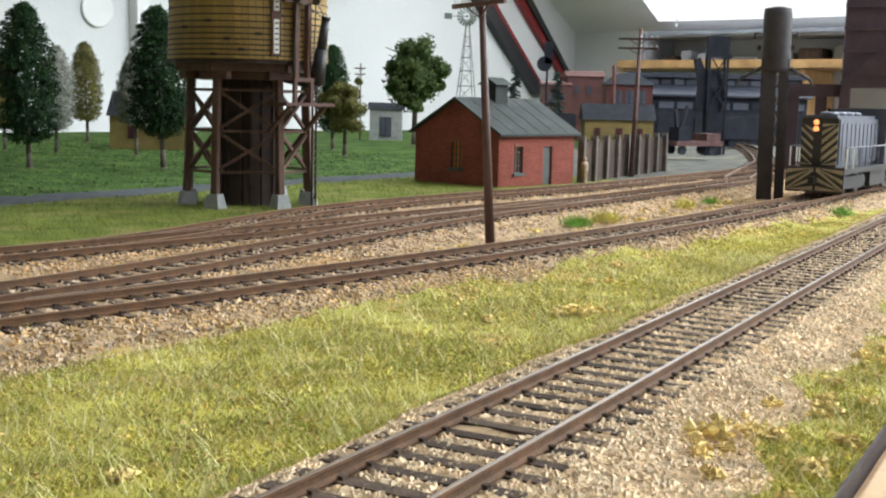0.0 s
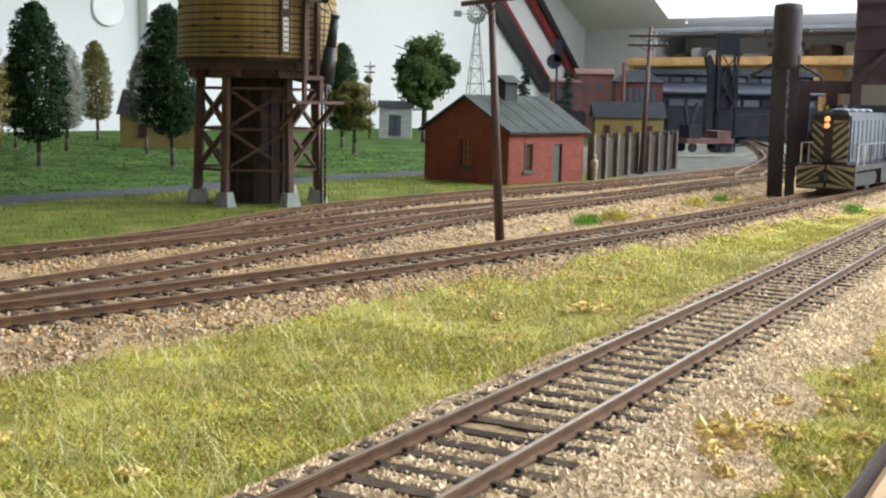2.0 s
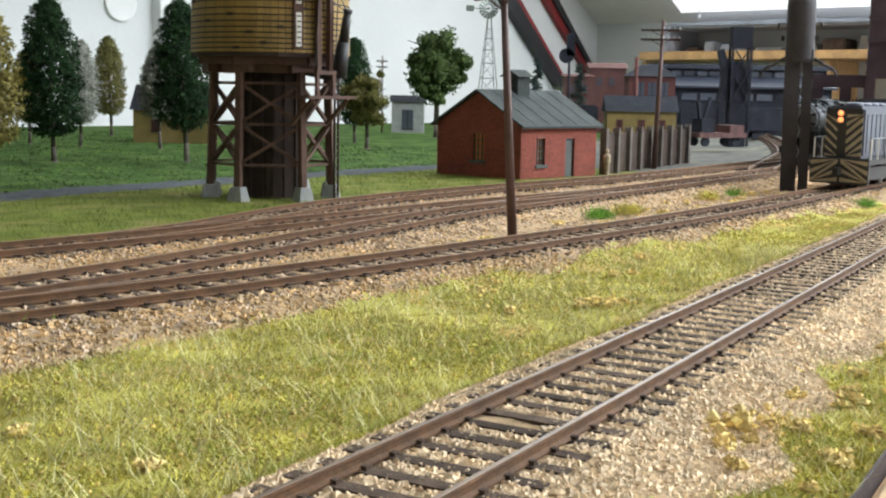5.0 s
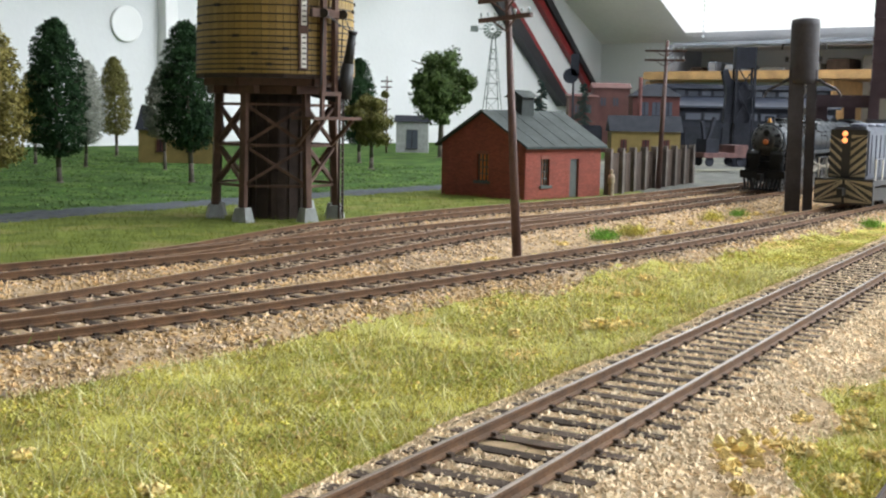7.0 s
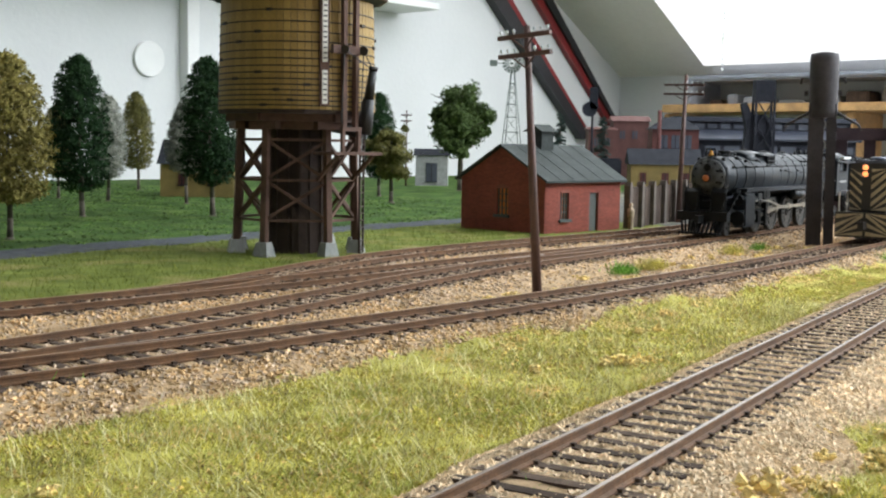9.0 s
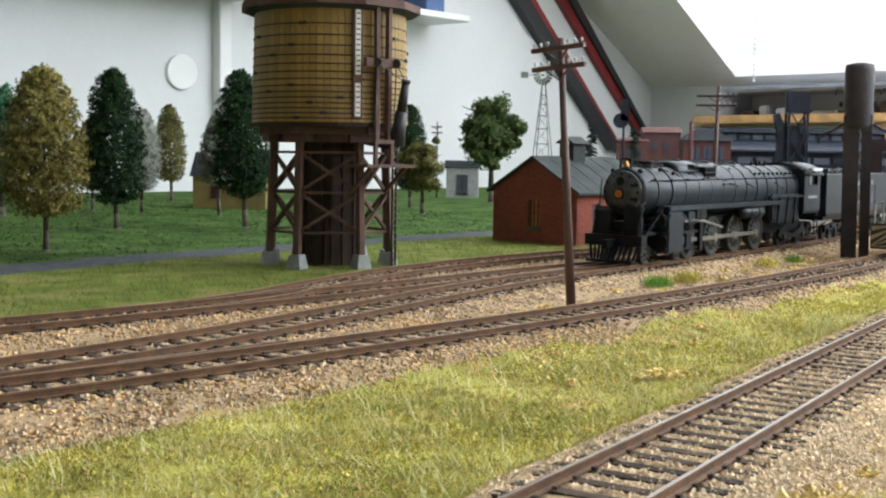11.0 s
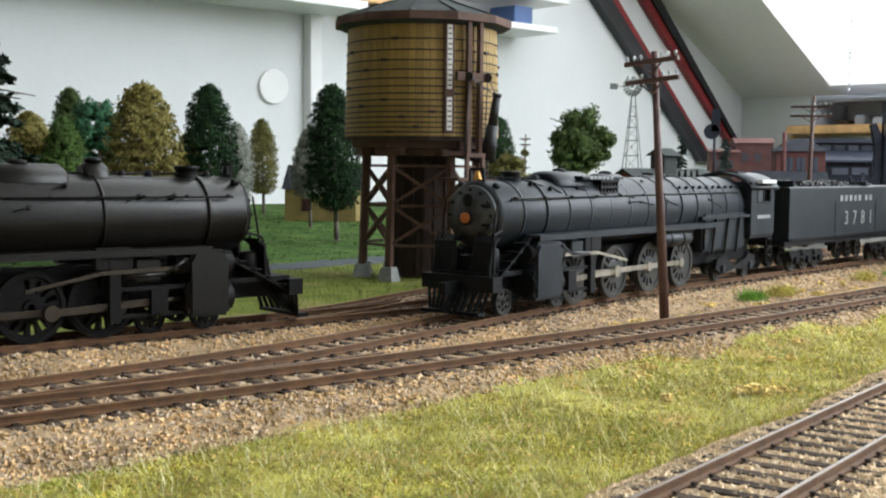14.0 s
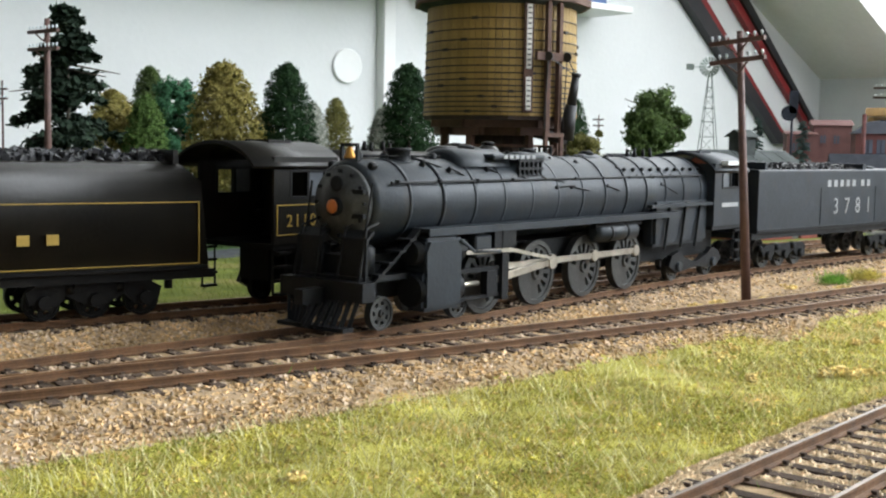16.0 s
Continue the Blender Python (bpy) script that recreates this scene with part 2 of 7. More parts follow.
class Line:
    """A track line that gives place and heading by the distance along it."""

    def __init__(self, pts, zero):
        self.p = np.array(pts)
        self.s = np.r_[0, np.cumsum(np.linalg.norm(np.diff(self.p, axis=0), axis=1))]
        i = np.argmin(np.linalg.norm(self.p - np.array(zero), axis=1))
        self.s -= self.s[i]

    def at(self, s):
        return np.array([np.interp(s, self.s, self.p[:, 0]), np.interp(s, self.s, self.p[:, 1])])

    def between(self, a, b, z, back=False):
        """The pose of a car that stands over a and b, its x axis towards b."""
        p, q = self.at(a), self.at(b)
        return pose(p[0], p[1], z, 0, 0, math.degrees(math.atan2(q[1] - p[1], q[0] - p[0])))


L2 = Line(T2, uv(0, -240))
L3 = Line(T3, uv(100, -242))
L3.s += 0.1605
L5 = Line(T5, uv(-60, -332))
RAIL_Z = 0.007
BED_TRACKS = [np.array(t) for t in (T1, T2, T3, T4, T5, T6)]


def bed_height(x, y):
    """Ground height in metres at arrays of x and y, and the distance to the nearest track."""
    best = np.full(x.shape, 9.0)
    for t in BED_TRACKS:
        for i in range(0, len(t) - 1):
            a, b = t[i], t[i + 1]
            d = b - a
            w = np.clip(((x - a[0]) * d[0] + (y - a[1]) * d[1]) / (d @ d), 0, 1)
            best = np.minimum(best, np.hypot(x - a[0] - w * d[0], y - a[1] - w * d[1]))
    z = 0.0045 * np.clip((0.027 - best) / 0.012, 0, 1)
    return z, best


def zones(x, y, dist):
    """0 turf, 1 ballast, 2 road, 3 lawn, 4 yard dirt, 5 verge."""
    u = (x * UX + y * UY) * 1000
    v = (x * UY - y * UX) * 1000
    wob = 4 * np.sin(u * 0.05) + 3 * np.sin(u * 0.13 + 1) + 2 * np.sin(v * 0.21 + u * 0.07)
    zone = np.zeros(x.shape, int)
    yard = (v < -190 + 0.02 * u) & (v > np.interp(u, [-400, 150, 400, 900], [-390, -322, -352, -362]))
    zone[yard] = 1
    zone[dist * 1000 < 21 + wob * 0.6] = 1
    t1 = (x - T1[0][0]) * math.cos(T1_DIR) - (y - T1[0][1]) * math.sin(T1_DIR)
    near = (t1 > 0) & (t1 * 1000 < 31 + wob)
    zone[near] = 1
    behind = v < np.interp(u, [-400, 150, 400, 900], [-390, -324, -354, -364])
    zone[behind] = 5
    far = v < np.interp(u, [-300, 230, 370, 560, 900], [-400, -475, -494, -500, -500])
    zone[far & (u < 760)] = 2
    lawn = v < np.interp(u, [-300, 230, 370, 560, 900], [-440, -515, -530, -537, -537])
    zone[lawn & ((u < 900) | (v < -600 - 0.35 * np.clip(u - 900, 0, 900)))] = 3
    zone[(u > 760) & (v < -300) & (zone != 3)] = 4
    return zone


# ---- ground: one sheet, finer near the tracks ----
def build_ground():
    def axis(a, b, fine0, fine1, step):
        out = [a]
        while out[-1] < b:
            q = out[-1]
            away = max(fine0 - q, q - fine1, 0)
            out.append(q + step + away * 0.12)
        return np.array(out)
    # local frame: p along the front edge, q across it towards the wall
    ps = axis(-1.7, 3.2, -0.10, 0.62, 0.0045)
    qs = axis(-0.0465, 2.2, -0.0465, 0.5, 0.0045)
    px, qy = np.meshgrid(ps, qs, indexing="ij")
    x = -0.003 + px * math.sin(T1_DIR) - qy * math.cos(T1_DIR)
    y = 0.1403 + px * math.cos(T1_DIR) + qy * math.sin(T1_DIR)
    z, d = bed_height(x, y)
    zone = zones(x, y, d)
    rng = np.random.default_rng(3)
    bumpy = np.array([noise.noise(Vector((a * 28, b * 28, 0))) for a, b in zip(x.ravel(), y.ravel())]).reshape(x.shape)
    z = z + np.where(d > 0.022, 0.0006 * bumpy, 0.0) + rng.normal(0, 0.00018, x.shape)
    n, k = x.shape
    verts = np.stack([x, y, z], -1).reshape(-1, 3)
    idx = np.arange(n * k).reshape(n, k)
    faces = np.stack([idx[:-1, :-1], idx[:-1, 1:], idx[1:, 1:], idx[1:, :-1]], -1).reshape(-1, 4)[:, ::-1]
    me = bpy.data.meshes.new("ground")
    me.from_pydata(verts.tolist(), [], faces.tolist())
    for m in (M_SOIL, M_BED, M_ROADBED, M_LAWN, M_YARD, M_VERGE):
        me.materials.append(m)
    me.polygons.foreach_set("material_index", zone[:-1, :-1].ravel())
    me.polygons.foreach_set("use_smooth", np.ones(len(faces), bool))
    me.update()
    tagged(new("ground", me), "scenic ground sheet with turf, gravel and lawn", "ground", kind="structure")


build_ground()


def scatter(name, material, count, region, shape, label, seed, size):
    """Many small bits in one mesh. region(rng) gives x, y; shape gives unit vertices and faces."""
    rng = np.random.default_rng(seed)
    x, y, z, sz = region(rng, count)
    base, faces = shape
    base = np.array(base)
    n = len(x)
    ang = rng.uniform(0, 2 * np.pi, n)
    tilt = rng.uniform(-1, 1, (n, 2)) * size[2]
    s = rng.uniform(size[0], size[1], n) * sz
    v = base[None] * s[:, None, None]
    v = v * rng.uniform(0.65, 1.3, (n, 1, 3)) if size[3] else v
    if size[3]:
        v = v + rng.normal(0, 0.12, v.shape) * s[:, None, None]
    c, si = np.cos(ang)[:, None], np.sin(ang)[:, None]
    vx, vy, vz = v[..., 0] * c - v[..., 1] * si, v[..., 0] * si + v[..., 1] * c, v[..., 2]
    vx = vx + tilt[:, :1] * vz
    vy = vy + tilt[:, 1:] * vz
    out = np.stack([vx + x[:, None], vy + y[:, None], vz + z[:, None]], -1).reshape(-1, 3)
    f = (np.array(faces)[None] + (np.arange(n) * len(base))[:, None, None]).reshape(-1, len(faces[0]))
    me = bpy.data.meshes.new(name)
    me.from_pydata(out.tolist(), [], f.tolist())
    me.materials.append(material)
    me.update()
    return tagged(new(name, me), label, name.replace("_", " ").split()[-1], kind="stuff")


STONE = ([(0.9, 0, 0.1), (-0.4, 0.85, 0.15), (-0.5, -0.8, 0.1), (0.05, 0.05, 0.72), (0.1, 0, -0.6)], [(0, 1, 3), (1, 2, 3), (2, 0, 3), (1, 0, 4), (2, 1, 4), (0, 2, 4)])
BLADE = ([(-0.056, 0, 0), (0.056, 0, 0), (0.02, 0.12, 1)], [(0, 1, 2)])
LONGBLADE = ([(-0.026, 0, 0), (0.026, 0, 0), (0.02, 0.12, 1)], [(0, 1, 2)])


def in_zone(which, rows, keep=lambda x, y, d, rng: np.ones(x.shape, bool)):
    """Points in (p range, q range) rectangles of the front edge's frame that lie in one zone."""
    def region(rng, count):
        xs, ys = [], []
        for p0, p1, q0, q1, share in rows:
            k = int(count * share)
            p = rng.uniform(p0, p1, k)
            q = rng.uniform(q0, q1, k)
            xs.append(-0.003 + p * math.sin(T1_DIR) - q * math.cos(T1_DIR))
            ys.append(0.1403 + p * math.cos(T1_DIR) + q * math.sin(T1_DIR))
        x, y = np.concatenate(xs), np.concatenate(ys)
        z, d = bed_height(x, y)
        good = (zones(x, y, d) == which) & keep(x, y, d, rng)
        x, y, z = x[good], y[good], z[good]
        return x, y, z, np.ones(x.shape)
    return region


def sleeper_gap(x, y, d, rng):
    """Keep the rails free; few stones right on the ties."""
    return (np.abs(d - 0.0087) > 0.0012)


def t1_side(x, y):
    return (x + 0.003) * math.cos(T1_DIR) - (y - 0.1403) * math.sin(T1_DIR)


# ---- tracks ----
def tie_points(line, step):
    p = np.array(line)
    s = np.r_[0, np.cumsum(np.linalg.norm(np.diff(p, axis=0), axis=1))]
    at = np.arange(0.002, s[-1], step)
    x, y = np.interp(at, s, p[:, 0]), np.interp(at, s, p[:, 1])
    x2, y2 = np.interp(at + 0.002, s, p[:, 0]), np.interp(at + 0.002, s, p[:, 1])
    x1, y1 = np.interp(at - 0.002, s, p[:, 0]), np.interp(at - 0.002, s, p[:, 1])
    return x, y, np.arctan2(y2 - y1, x2 - x1)


def tie_mesh(length=30.0, w=2.7, h=2.0):
    bm = bmesh.new()
    box(bm, -w / 2, w / 2, -length / 2, length / 2, -h, 0)
    for yy in (-8.65, 8.65):
        for dy in (-1.15, 1.15):
            box(bm, -0.55, 0.55, yy + dy - 0.45, yy + dy + 0.45, 0, 0.55)
    bmesh.ops.scale(bm, vec=(0.001, 0.001, 0.001), verts=bm.verts)
    me = bpy.data.meshes.new("tie")
    bm.to_mesh(me)
    bm.free()
    me.materials.append(M_TIE)
    return me


def rail_mesh(line, off, clip=None):
    """A rail with foot, web and head along a line, off metres to its side."""
    p = np.array(line)
    d = np.gradient(p, axis=0)
    d /= np.linalg.norm(d, axis=1)[:, None]
    q = p + off * np.stack([d[:, 1], -d[:, 0]], 1)
    prof = [(-0.95, -2.1), (-0.95, -1.8), (-0.28, -1.5), (-0.28, -0.75), (-0.45, -0.55), (-0.42, -0.04), (-0.3, 0), (0.3, 0), (0.42, -0.04), (0.45, -0.55), (0.28, -0.75), (0.28, -1.5), (0.95, -1.8), (0.95, -2.1)]
    verts, faces, top = [], [], []
    k = len(prof)
    for (x, y), (dx, dy) in zip(q, d):
        for a, h in prof:
            verts.append((x + dy * a * 0.001, y - dx * a * 0.001, RAIL_Z + h * 0.001))
    for i in range(len(q) - 1):
        for j in range(k - 1):
            faces.append((i * k + j, i * k + j + 1, (i + 1) * k + j + 1, (i + 1) * k + j))
            top.append(1 if 5 <= j <= 7 else 0)
    me = bpy.data.meshes.new("rail")
    me.from_pydata(verts, [], faces)
    me.polygons.foreach_set("material_index", np.array(top))
    return me


TIE = tie_mesh()


def build_track(line, label, head, step=0.0068, limit=300):
    track = tagged(new("track"), label, "track", kind="structure")
    for off in (-0.00865, 0.00865):
        me = rail_mesh(line, off)
        me.materials.append(M_RAIL)
        me.materials.append(head)
        r = new("rail", me)
        r.parent = track
    xs, ys, az = tie_points(line, step)
    rng = np.random.default_rng(len(xs))
    made = 0
    for x, y, a in zip(xs, ys, az):
        if not (-0.62 < x < 0.75 and 0.03 < y < 1.68) or made >= limit:
            continue
        o = new("tie", TIE)
        o.parent = track
        o.matrix_basis = pose(x, y, RAIL_Z - 0.0021, 0, 0, math.degrees(a) + rng.normal(0, 0.8))
        made += 1
    return track


# ---- room ----
WALL_N = 1.28          # distance of the long wall beyond the layout
def room_uv(u, v, z):
    """Room metres: u along the long wall, v towards the camera side."""
    a = radians(39)
    return (u * math.sin(a) + v * math.cos(a), u * math.cos(a) - v * math.sin(a), z)


def slab(name, corners, thick, material, label, kind="structure", category=""):
    """A flat plate from its corner places in metres, with thickness away from the room."""
    c = [Vector(p) for p in corners]
    n = (c[1] - c[0]).cross(c[2] - c[0]).normalized() * thick
    bm = bmesh.new()
    a = [bm.verts.new(p) for p in c]
    b = [bm.verts.new(p - n) for p in c]
    k = len(c)
    bm.faces.new(a)
    bm.faces.new(b[::-1])
    for i in range(k):
        bm.faces.new((a[i], b[i], b[(i + 1) % k], a[(i + 1) % k]))
    me = bpy.data.meshes.new(name)
    bmesh.ops.recalc_face_normals(bm, faces=bm.faces)
    bm.to_mesh(me)
    bm.free()
    me.materials.append(material)
    return tagged(new(name, me), label, category or name.split("_")[0], kind=kind)

for m in (M_LAWN, M_VERGE, M_VERGEBLADE, M_SOIL, M_ROADBED, M_YARD, M_BED, M_ROOFGREY, M_TIE):
    m.node_tree.nodes["Principled BSDF"].inputs["Specular IOR Level"].default_value = 0.12


def build_room():
    W, K = -1.45, 2.257
    r = room_uv
    rise = math.tan(radians(29))
    top = 1.3
    ut = K - (top - 0.219) / rise
    slab("wall_long", [r(-2.6, W, -0.9), r(K, W, -0.9), r(K, W, 0.219), r(ut, W, top), r(-2.6, W, top)], 0.08, M_PLASTER, "white painted woodchip wall")
    slab("wall_knee", [r(K, W, -0.9), r(K, 1.5, -0.9), r(K, 1.5, 0.219), r(K, W, 0.219)], 0.08, M_PLASTER, "low cream knee wall under the roof slope")
    # back wall is out of view; its dark colour only limits bounce
    slab("wall_back", [r(-2.6, 1.5, -0.9), r(-2.6, W, -0.9), r(-2.6, W, top), r(-2.6, 1.5, top)], 0.08, M_DARKWALL, "unseen back wall, dark brown to cut bounced light")
    # side wall out of view, white as a reflector for the boiler flanks
    slab("wall_side", [r(K, 1.5, -0.9), r(-2.6, 1.5, -0.9), r(-2.6, 1.5, top), r(ut, 1.5, top), r(K, 1.5, 0.219)], 0.08, M_PLASTER, "unseen side wall, white to reflect light onto the engines")
    # floor is out of view, kept pale so it throws light up
    slab("floor", [r(-2.6, W, -0.9), r(-2.6, 1.5, -0.9), r(K, 1.5, -0.9), r(K, W, -0.9)], 0.08, M_FLOOR, "unseen room floor, pale to bounce light upwards")

    def sl(u, v):
        return r(u, v, 0.219 + (K - u) * rise)
    # roof slope with a wide window opening
    u0, u1, v0, v1 = ut + 0.35, K - 0.03, -1.222, 1.25
    slab("ceiling", [sl(K, W), sl(K, v0), sl(ut, v0), sl(ut, W)], 0.05, M_CEIL, "white sloping attic ceiling", category="ceiling")
    slab("ceiling", [sl(K, v1), sl(K, 1.5), sl(ut, 1.5), sl(ut, v1)], 0.05, M_CEIL, "white sloping attic ceiling", category="ceiling")
    slab("ceiling", [sl(u0, v0), sl(u0, v1), sl(ut, v1), sl(ut, v0)], 0.05, M_CEIL, "white sloping attic ceiling", category="ceiling")
    slab("ceiling", [sl(K, v0), sl(K, v1), sl(u1, v1), sl(u1, v0)], 0.05, M_CEIL, "white sloping attic ceiling", category="ceiling")
    # flat ceiling with an invented, unseen opening over the aisle for fill light
    a0, a1, b0, b1 = -0.7, 0.25, 0.1, 1.1
    for c in ([(ut, W), (ut, b0), (-2.6, b0), (-2.6, W)], [(ut, b1), (ut, 1.5), (-2.6, 1.5), (-2.6, b1)], [(ut, b0), (ut, b1), (a1, b1), (a1, b0)], [(a0, b0), (a0, b1), (-2.6, b1), (-2.6, b0)]):
        slab("ceiling", [r(u, v, top) for u, v in c], 0.05, M_CEIL, "white flat attic ceiling", category="ceiling")
    # bright overcast sky outside the roof window
    p = [sl(u0 - 0.4, v0 - 0.3), sl(u0 - 0.4, v1 + 0.3), sl(K + 0.2, v1 + 0.3), sl(K + 0.2, v0 - 0.3)]
    slab("backdrop", [(x + 0.1, y + 0.14, z + 0.25) for x, y, z in p], 0.01, M_SKYGLOW, "blank white overcast sky outside the window")
    for v, power in ((-0.6, 3), (0.65, 44)):
        c = Vector(sl((u0 + u1) / 2, v)) + Vector((0.03, 0.04, 0.05))
        target = c + Vector((-rise * UX * 0.9, -rise * UY * 0.9, -1))
        window_light("roof_window_light", c, target, 1.1, 1.1, power, (0.885, 0.955, 1.03))
    # weak fill lamp added in that opening; no such window is known
    c = Vector(r((a0 + a1) / 2, (b0 + b1) / 2, top + 0.02))
    window_light("added_fill_light", c, c + Vector((-0.05, 0.12, -1)), 0.95, 0.95, 0.6, (0.97, 0.98, 1.0))

    # roller blind chain in front of the window
    chain = thing("blind_chain", Matrix.Identity(4), "white beaded chain of a roller blind before the window", "blind chain")
    bm = bmesh.new()
    for i in range(30):
        x, y, z = r(2.2, -1.165, 0.222 + i * 0.0105)
        tube(bm, (x * 1000, y * 1000, z * 1000), (x * 1000, y * 1000, z * 1000 + 6), 2.4, 2.4, 6)
    part("beads", bm, M_TRIM, chain)

    # post on the wall, disc, shelves, beams
    def on_wall(name, u0, u1, z0, z1, d, material, label, category, d0=0.0):
        bm = bmesh.new()
        vs = [bm.verts.new(Vector(r(u, W + v, z)) * 1000) for u in (u0, u1) for v in (d0, d) for z in (z0, z1)]
        for f in ((0, 1, 3, 2), (4, 6, 7, 5), (0, 4, 5, 1), (2, 3, 7, 6), (0, 2, 6, 4), (1, 5, 7, 3)):
            bm.faces.new([vs[i] for i in f])
        bmesh.ops.bevel(bm, geom=bm.edges[:], offset=1.2, segments=1, affect="EDGES")
        return tagged(part(name, bm, material), label, category)
    tagged(on_wall("trim", 1.046, 1.068, -0.6, 1.25, 0.02, M_TRIM, "white vertical pipe casing on the wall", "trim"), kind="structure")
    bm = bmesh.new()
    lathe(bm, [(26, 0), (26, 4), (24.5, 5), (5, 5.2)], 48, smooth=False)
    disc = part("wall_disc", bm, M_TRIM)
    x, y, z = r(0.99, W, 0.176)
    disc.matrix_world = Matrix.Translation((x, y, z)) @ Vector((math.cos(radians(39)), -math.sin(radians(39)), 0)).to_track_quat("Z", "Y").to_matrix().to_4x4()
    tagged(disc, "round white plastic cover on the wall", "wall cover")
    on_wall("wall_shelf", 0.45, 1.085, 0.288, 0.302, 0.11, M_TRIM, "white board shelf on the wall", "shelf", 0.001)
    on_wall("wall_shelf", 1.12, 1.52, 0.292, 0.303, 0.10, M_TRIM, "white board shelf on the wall behind the water tower", "shelf", 0.001)
    on_wall("storage_box", 1.10, 1.16, 0.304, 0.35, 0.09, M_WOOD, "small brown cardboard box on the shelf", "box", 0.01)
    on_wall("storage_box", 1.43, 1.475, 0.304, 0.335, 0.08, M_BLUEBOX, "blue plastic box on the shelf", "box", 0.02)
    on_wall("wall_shelf", 1.12, 1.55, 0.345, 0.356, 0.10, M_TRIM, "white upper board shelf on the wall", "shelf", 0.001)

    def sloped(name, quad, d, d0, material, parent):
        bm = bmesh.new()
        a = [bm.verts.new(Vector(r(u, W + d0, z)) * 1000) for u, z in quad]
        b = [bm.verts.new(Vector(r(u, W + d, z)) * 1000) for u, z in quad]
        bm.faces.new(a)
        bm.faces.new(b[::-1])
        for i in range(4):
            bm.faces.new((a[i], b[i], b[(i + 1) % 4], a[(i + 1) % 4]))
        return part(name, bm, material, parent)
    for lab, q in (("far", [(1.719, 1.771, 1.800), (2.084, 2.118, 2.136)]), ("near", [(1.925, 1.894, 1.865), (2.233, 2.218, 2.201)])):
        (a, b, c), (d, e, f) = q
        z0, z1 = (0.38, 0.076) if lab == "far" else (0.397, 0.108)
        k = 1.75
        ext = lambda lo, hi: lo - (hi - lo) * k
        rail = thing("sloping_rail", Matrix.Identity(4), "sloping black and dark red lacquered rail along the roof slope", "rail", "sloping rails")
        zt = z0 + (z0 - z1) * k
        sloped("black_face", [(ext(a, d), zt), (ext(b, e), zt), (e, z1), (d, z1)], 0.02, 0.001, M_BLACKBEAM, rail)
        sloped("red_face", [(ext(b, e), zt), (ext(c, f), zt), (f, z1), (e, z1)], 0.014, 0.001, M_REDBEAM, rail)

    # ledge and shelf before the knee wall, with odds and ends in shade
    def on_knee(name, v0, v1, z0, z1, d, material, label, category, d0=0.001, bev=2):
        bm = bmesh.new()
        vs = [bm.verts.new(Vector(r(K - d1, v, z)) * 1000) for d1 in (d0, d) for v in (v0, v1) for z in (z0, z1)]
        for f in ((0, 1, 3, 2), (4, 6, 7, 5), (0, 4, 5, 1), (2, 3, 7, 6), (0, 2, 6, 4), (1, 5, 7, 3)):
            bm.faces.new([vs[i] for i in f])
        bmesh.ops.recalc_face_normals(bm, faces=bm.faces)
        bmesh.ops.bevel(bm, geom=bm.edges[:], offset=bev, segments=2, affect="EDGES")
        return tagged(part(name, bm, material), label, category)
    on_knee("wooden_shelf", -1.245, -0.55, 0.132, 0.149, 0.16, M_WOOD, "light pine board shelf below the window", "shelf")
    on_knee("shelf_upright", -1.245, -1.232, 0.02, 0.131, 0.15, M_WOOD, "light pine upright under the shelf", "shelf upright")
    on_knee("shelf_upright", -0.86, -0.845, 0.02, 0.131, 0.15, M_WOOD, "light pine upright under the shelf", "shelf upright")
    on_knee("roof_panel", -1.2, -0.55, 0.196, 0.208, 0.13, M_GREYGLASS, "grey translucent cover lying under the window", "cover", bev=5)
    on_knee("roof_panel_side", -1.21, -1.195, 0.15, 0.205, 0.13, M_GREYGLASS, "grey translucent end panel of the cover", "panel")
    random.seed(4)
    v = -1.17
    while v < -0.6:
        w = random.uniform(0.02, 0.06)
        on_knee("model_part", v, v + w, 0.1495, 0.155 + random.uniform(0.003, 0.026), 0.12 - random.uniform(0, 0.05), random.choice((M_GREYGLASS, M_FENCE, M_CONCRETE, M_LAWN)), "unfinished model parts standing on the shelf", "model part", 0.03, 3)
        v += w + random.uniform(0.01, 0.05)


M_SKYGLOW = glow("overcast_sky", (0.93, 0.97, 1.0), 2.3)
M_BLUEBOX = mat("blue_plastic", (0.06, 0.12, 0.28), 0.5, var=0.1, scale=30)
M_GREYGLASS = mat("grey_plastic", (0.30, 0.32, 0.36), 0.45, var=0.15, scale=30)
build_room()


# ---- board edge ----
def build_edge():
    bm = bmesh.new()
    box(bm, -1600, 3000, -70, -47, -60, -1.2)
    bmesh.ops.bevel(bm, geom=bm.edges[:], offset=1.5, segments=2, affect="EDGES")
    e = part("edge_board", bm, M_WOOD)
    e.matrix_world = pose(-0.003, 0.1403, 0, 0, 0, 90 - 29.6)
    tagged(e, "light pine board along the front edge of the layout", "board", kind="structure")
    bm = bmesh.new()
    box(bm, -1600, 3000, -46.9, -46.3, -60, 1.0)
    e = part("edge_strip", bm, M_DARKWOOD)
    e.matrix_world = pose(-0.003, 0.1403, 0, 0, 0, 90 - 29.6)
    tagged(e, "dark thin strip between scenery and edge board", "strip", kind="structure")


build_edge()


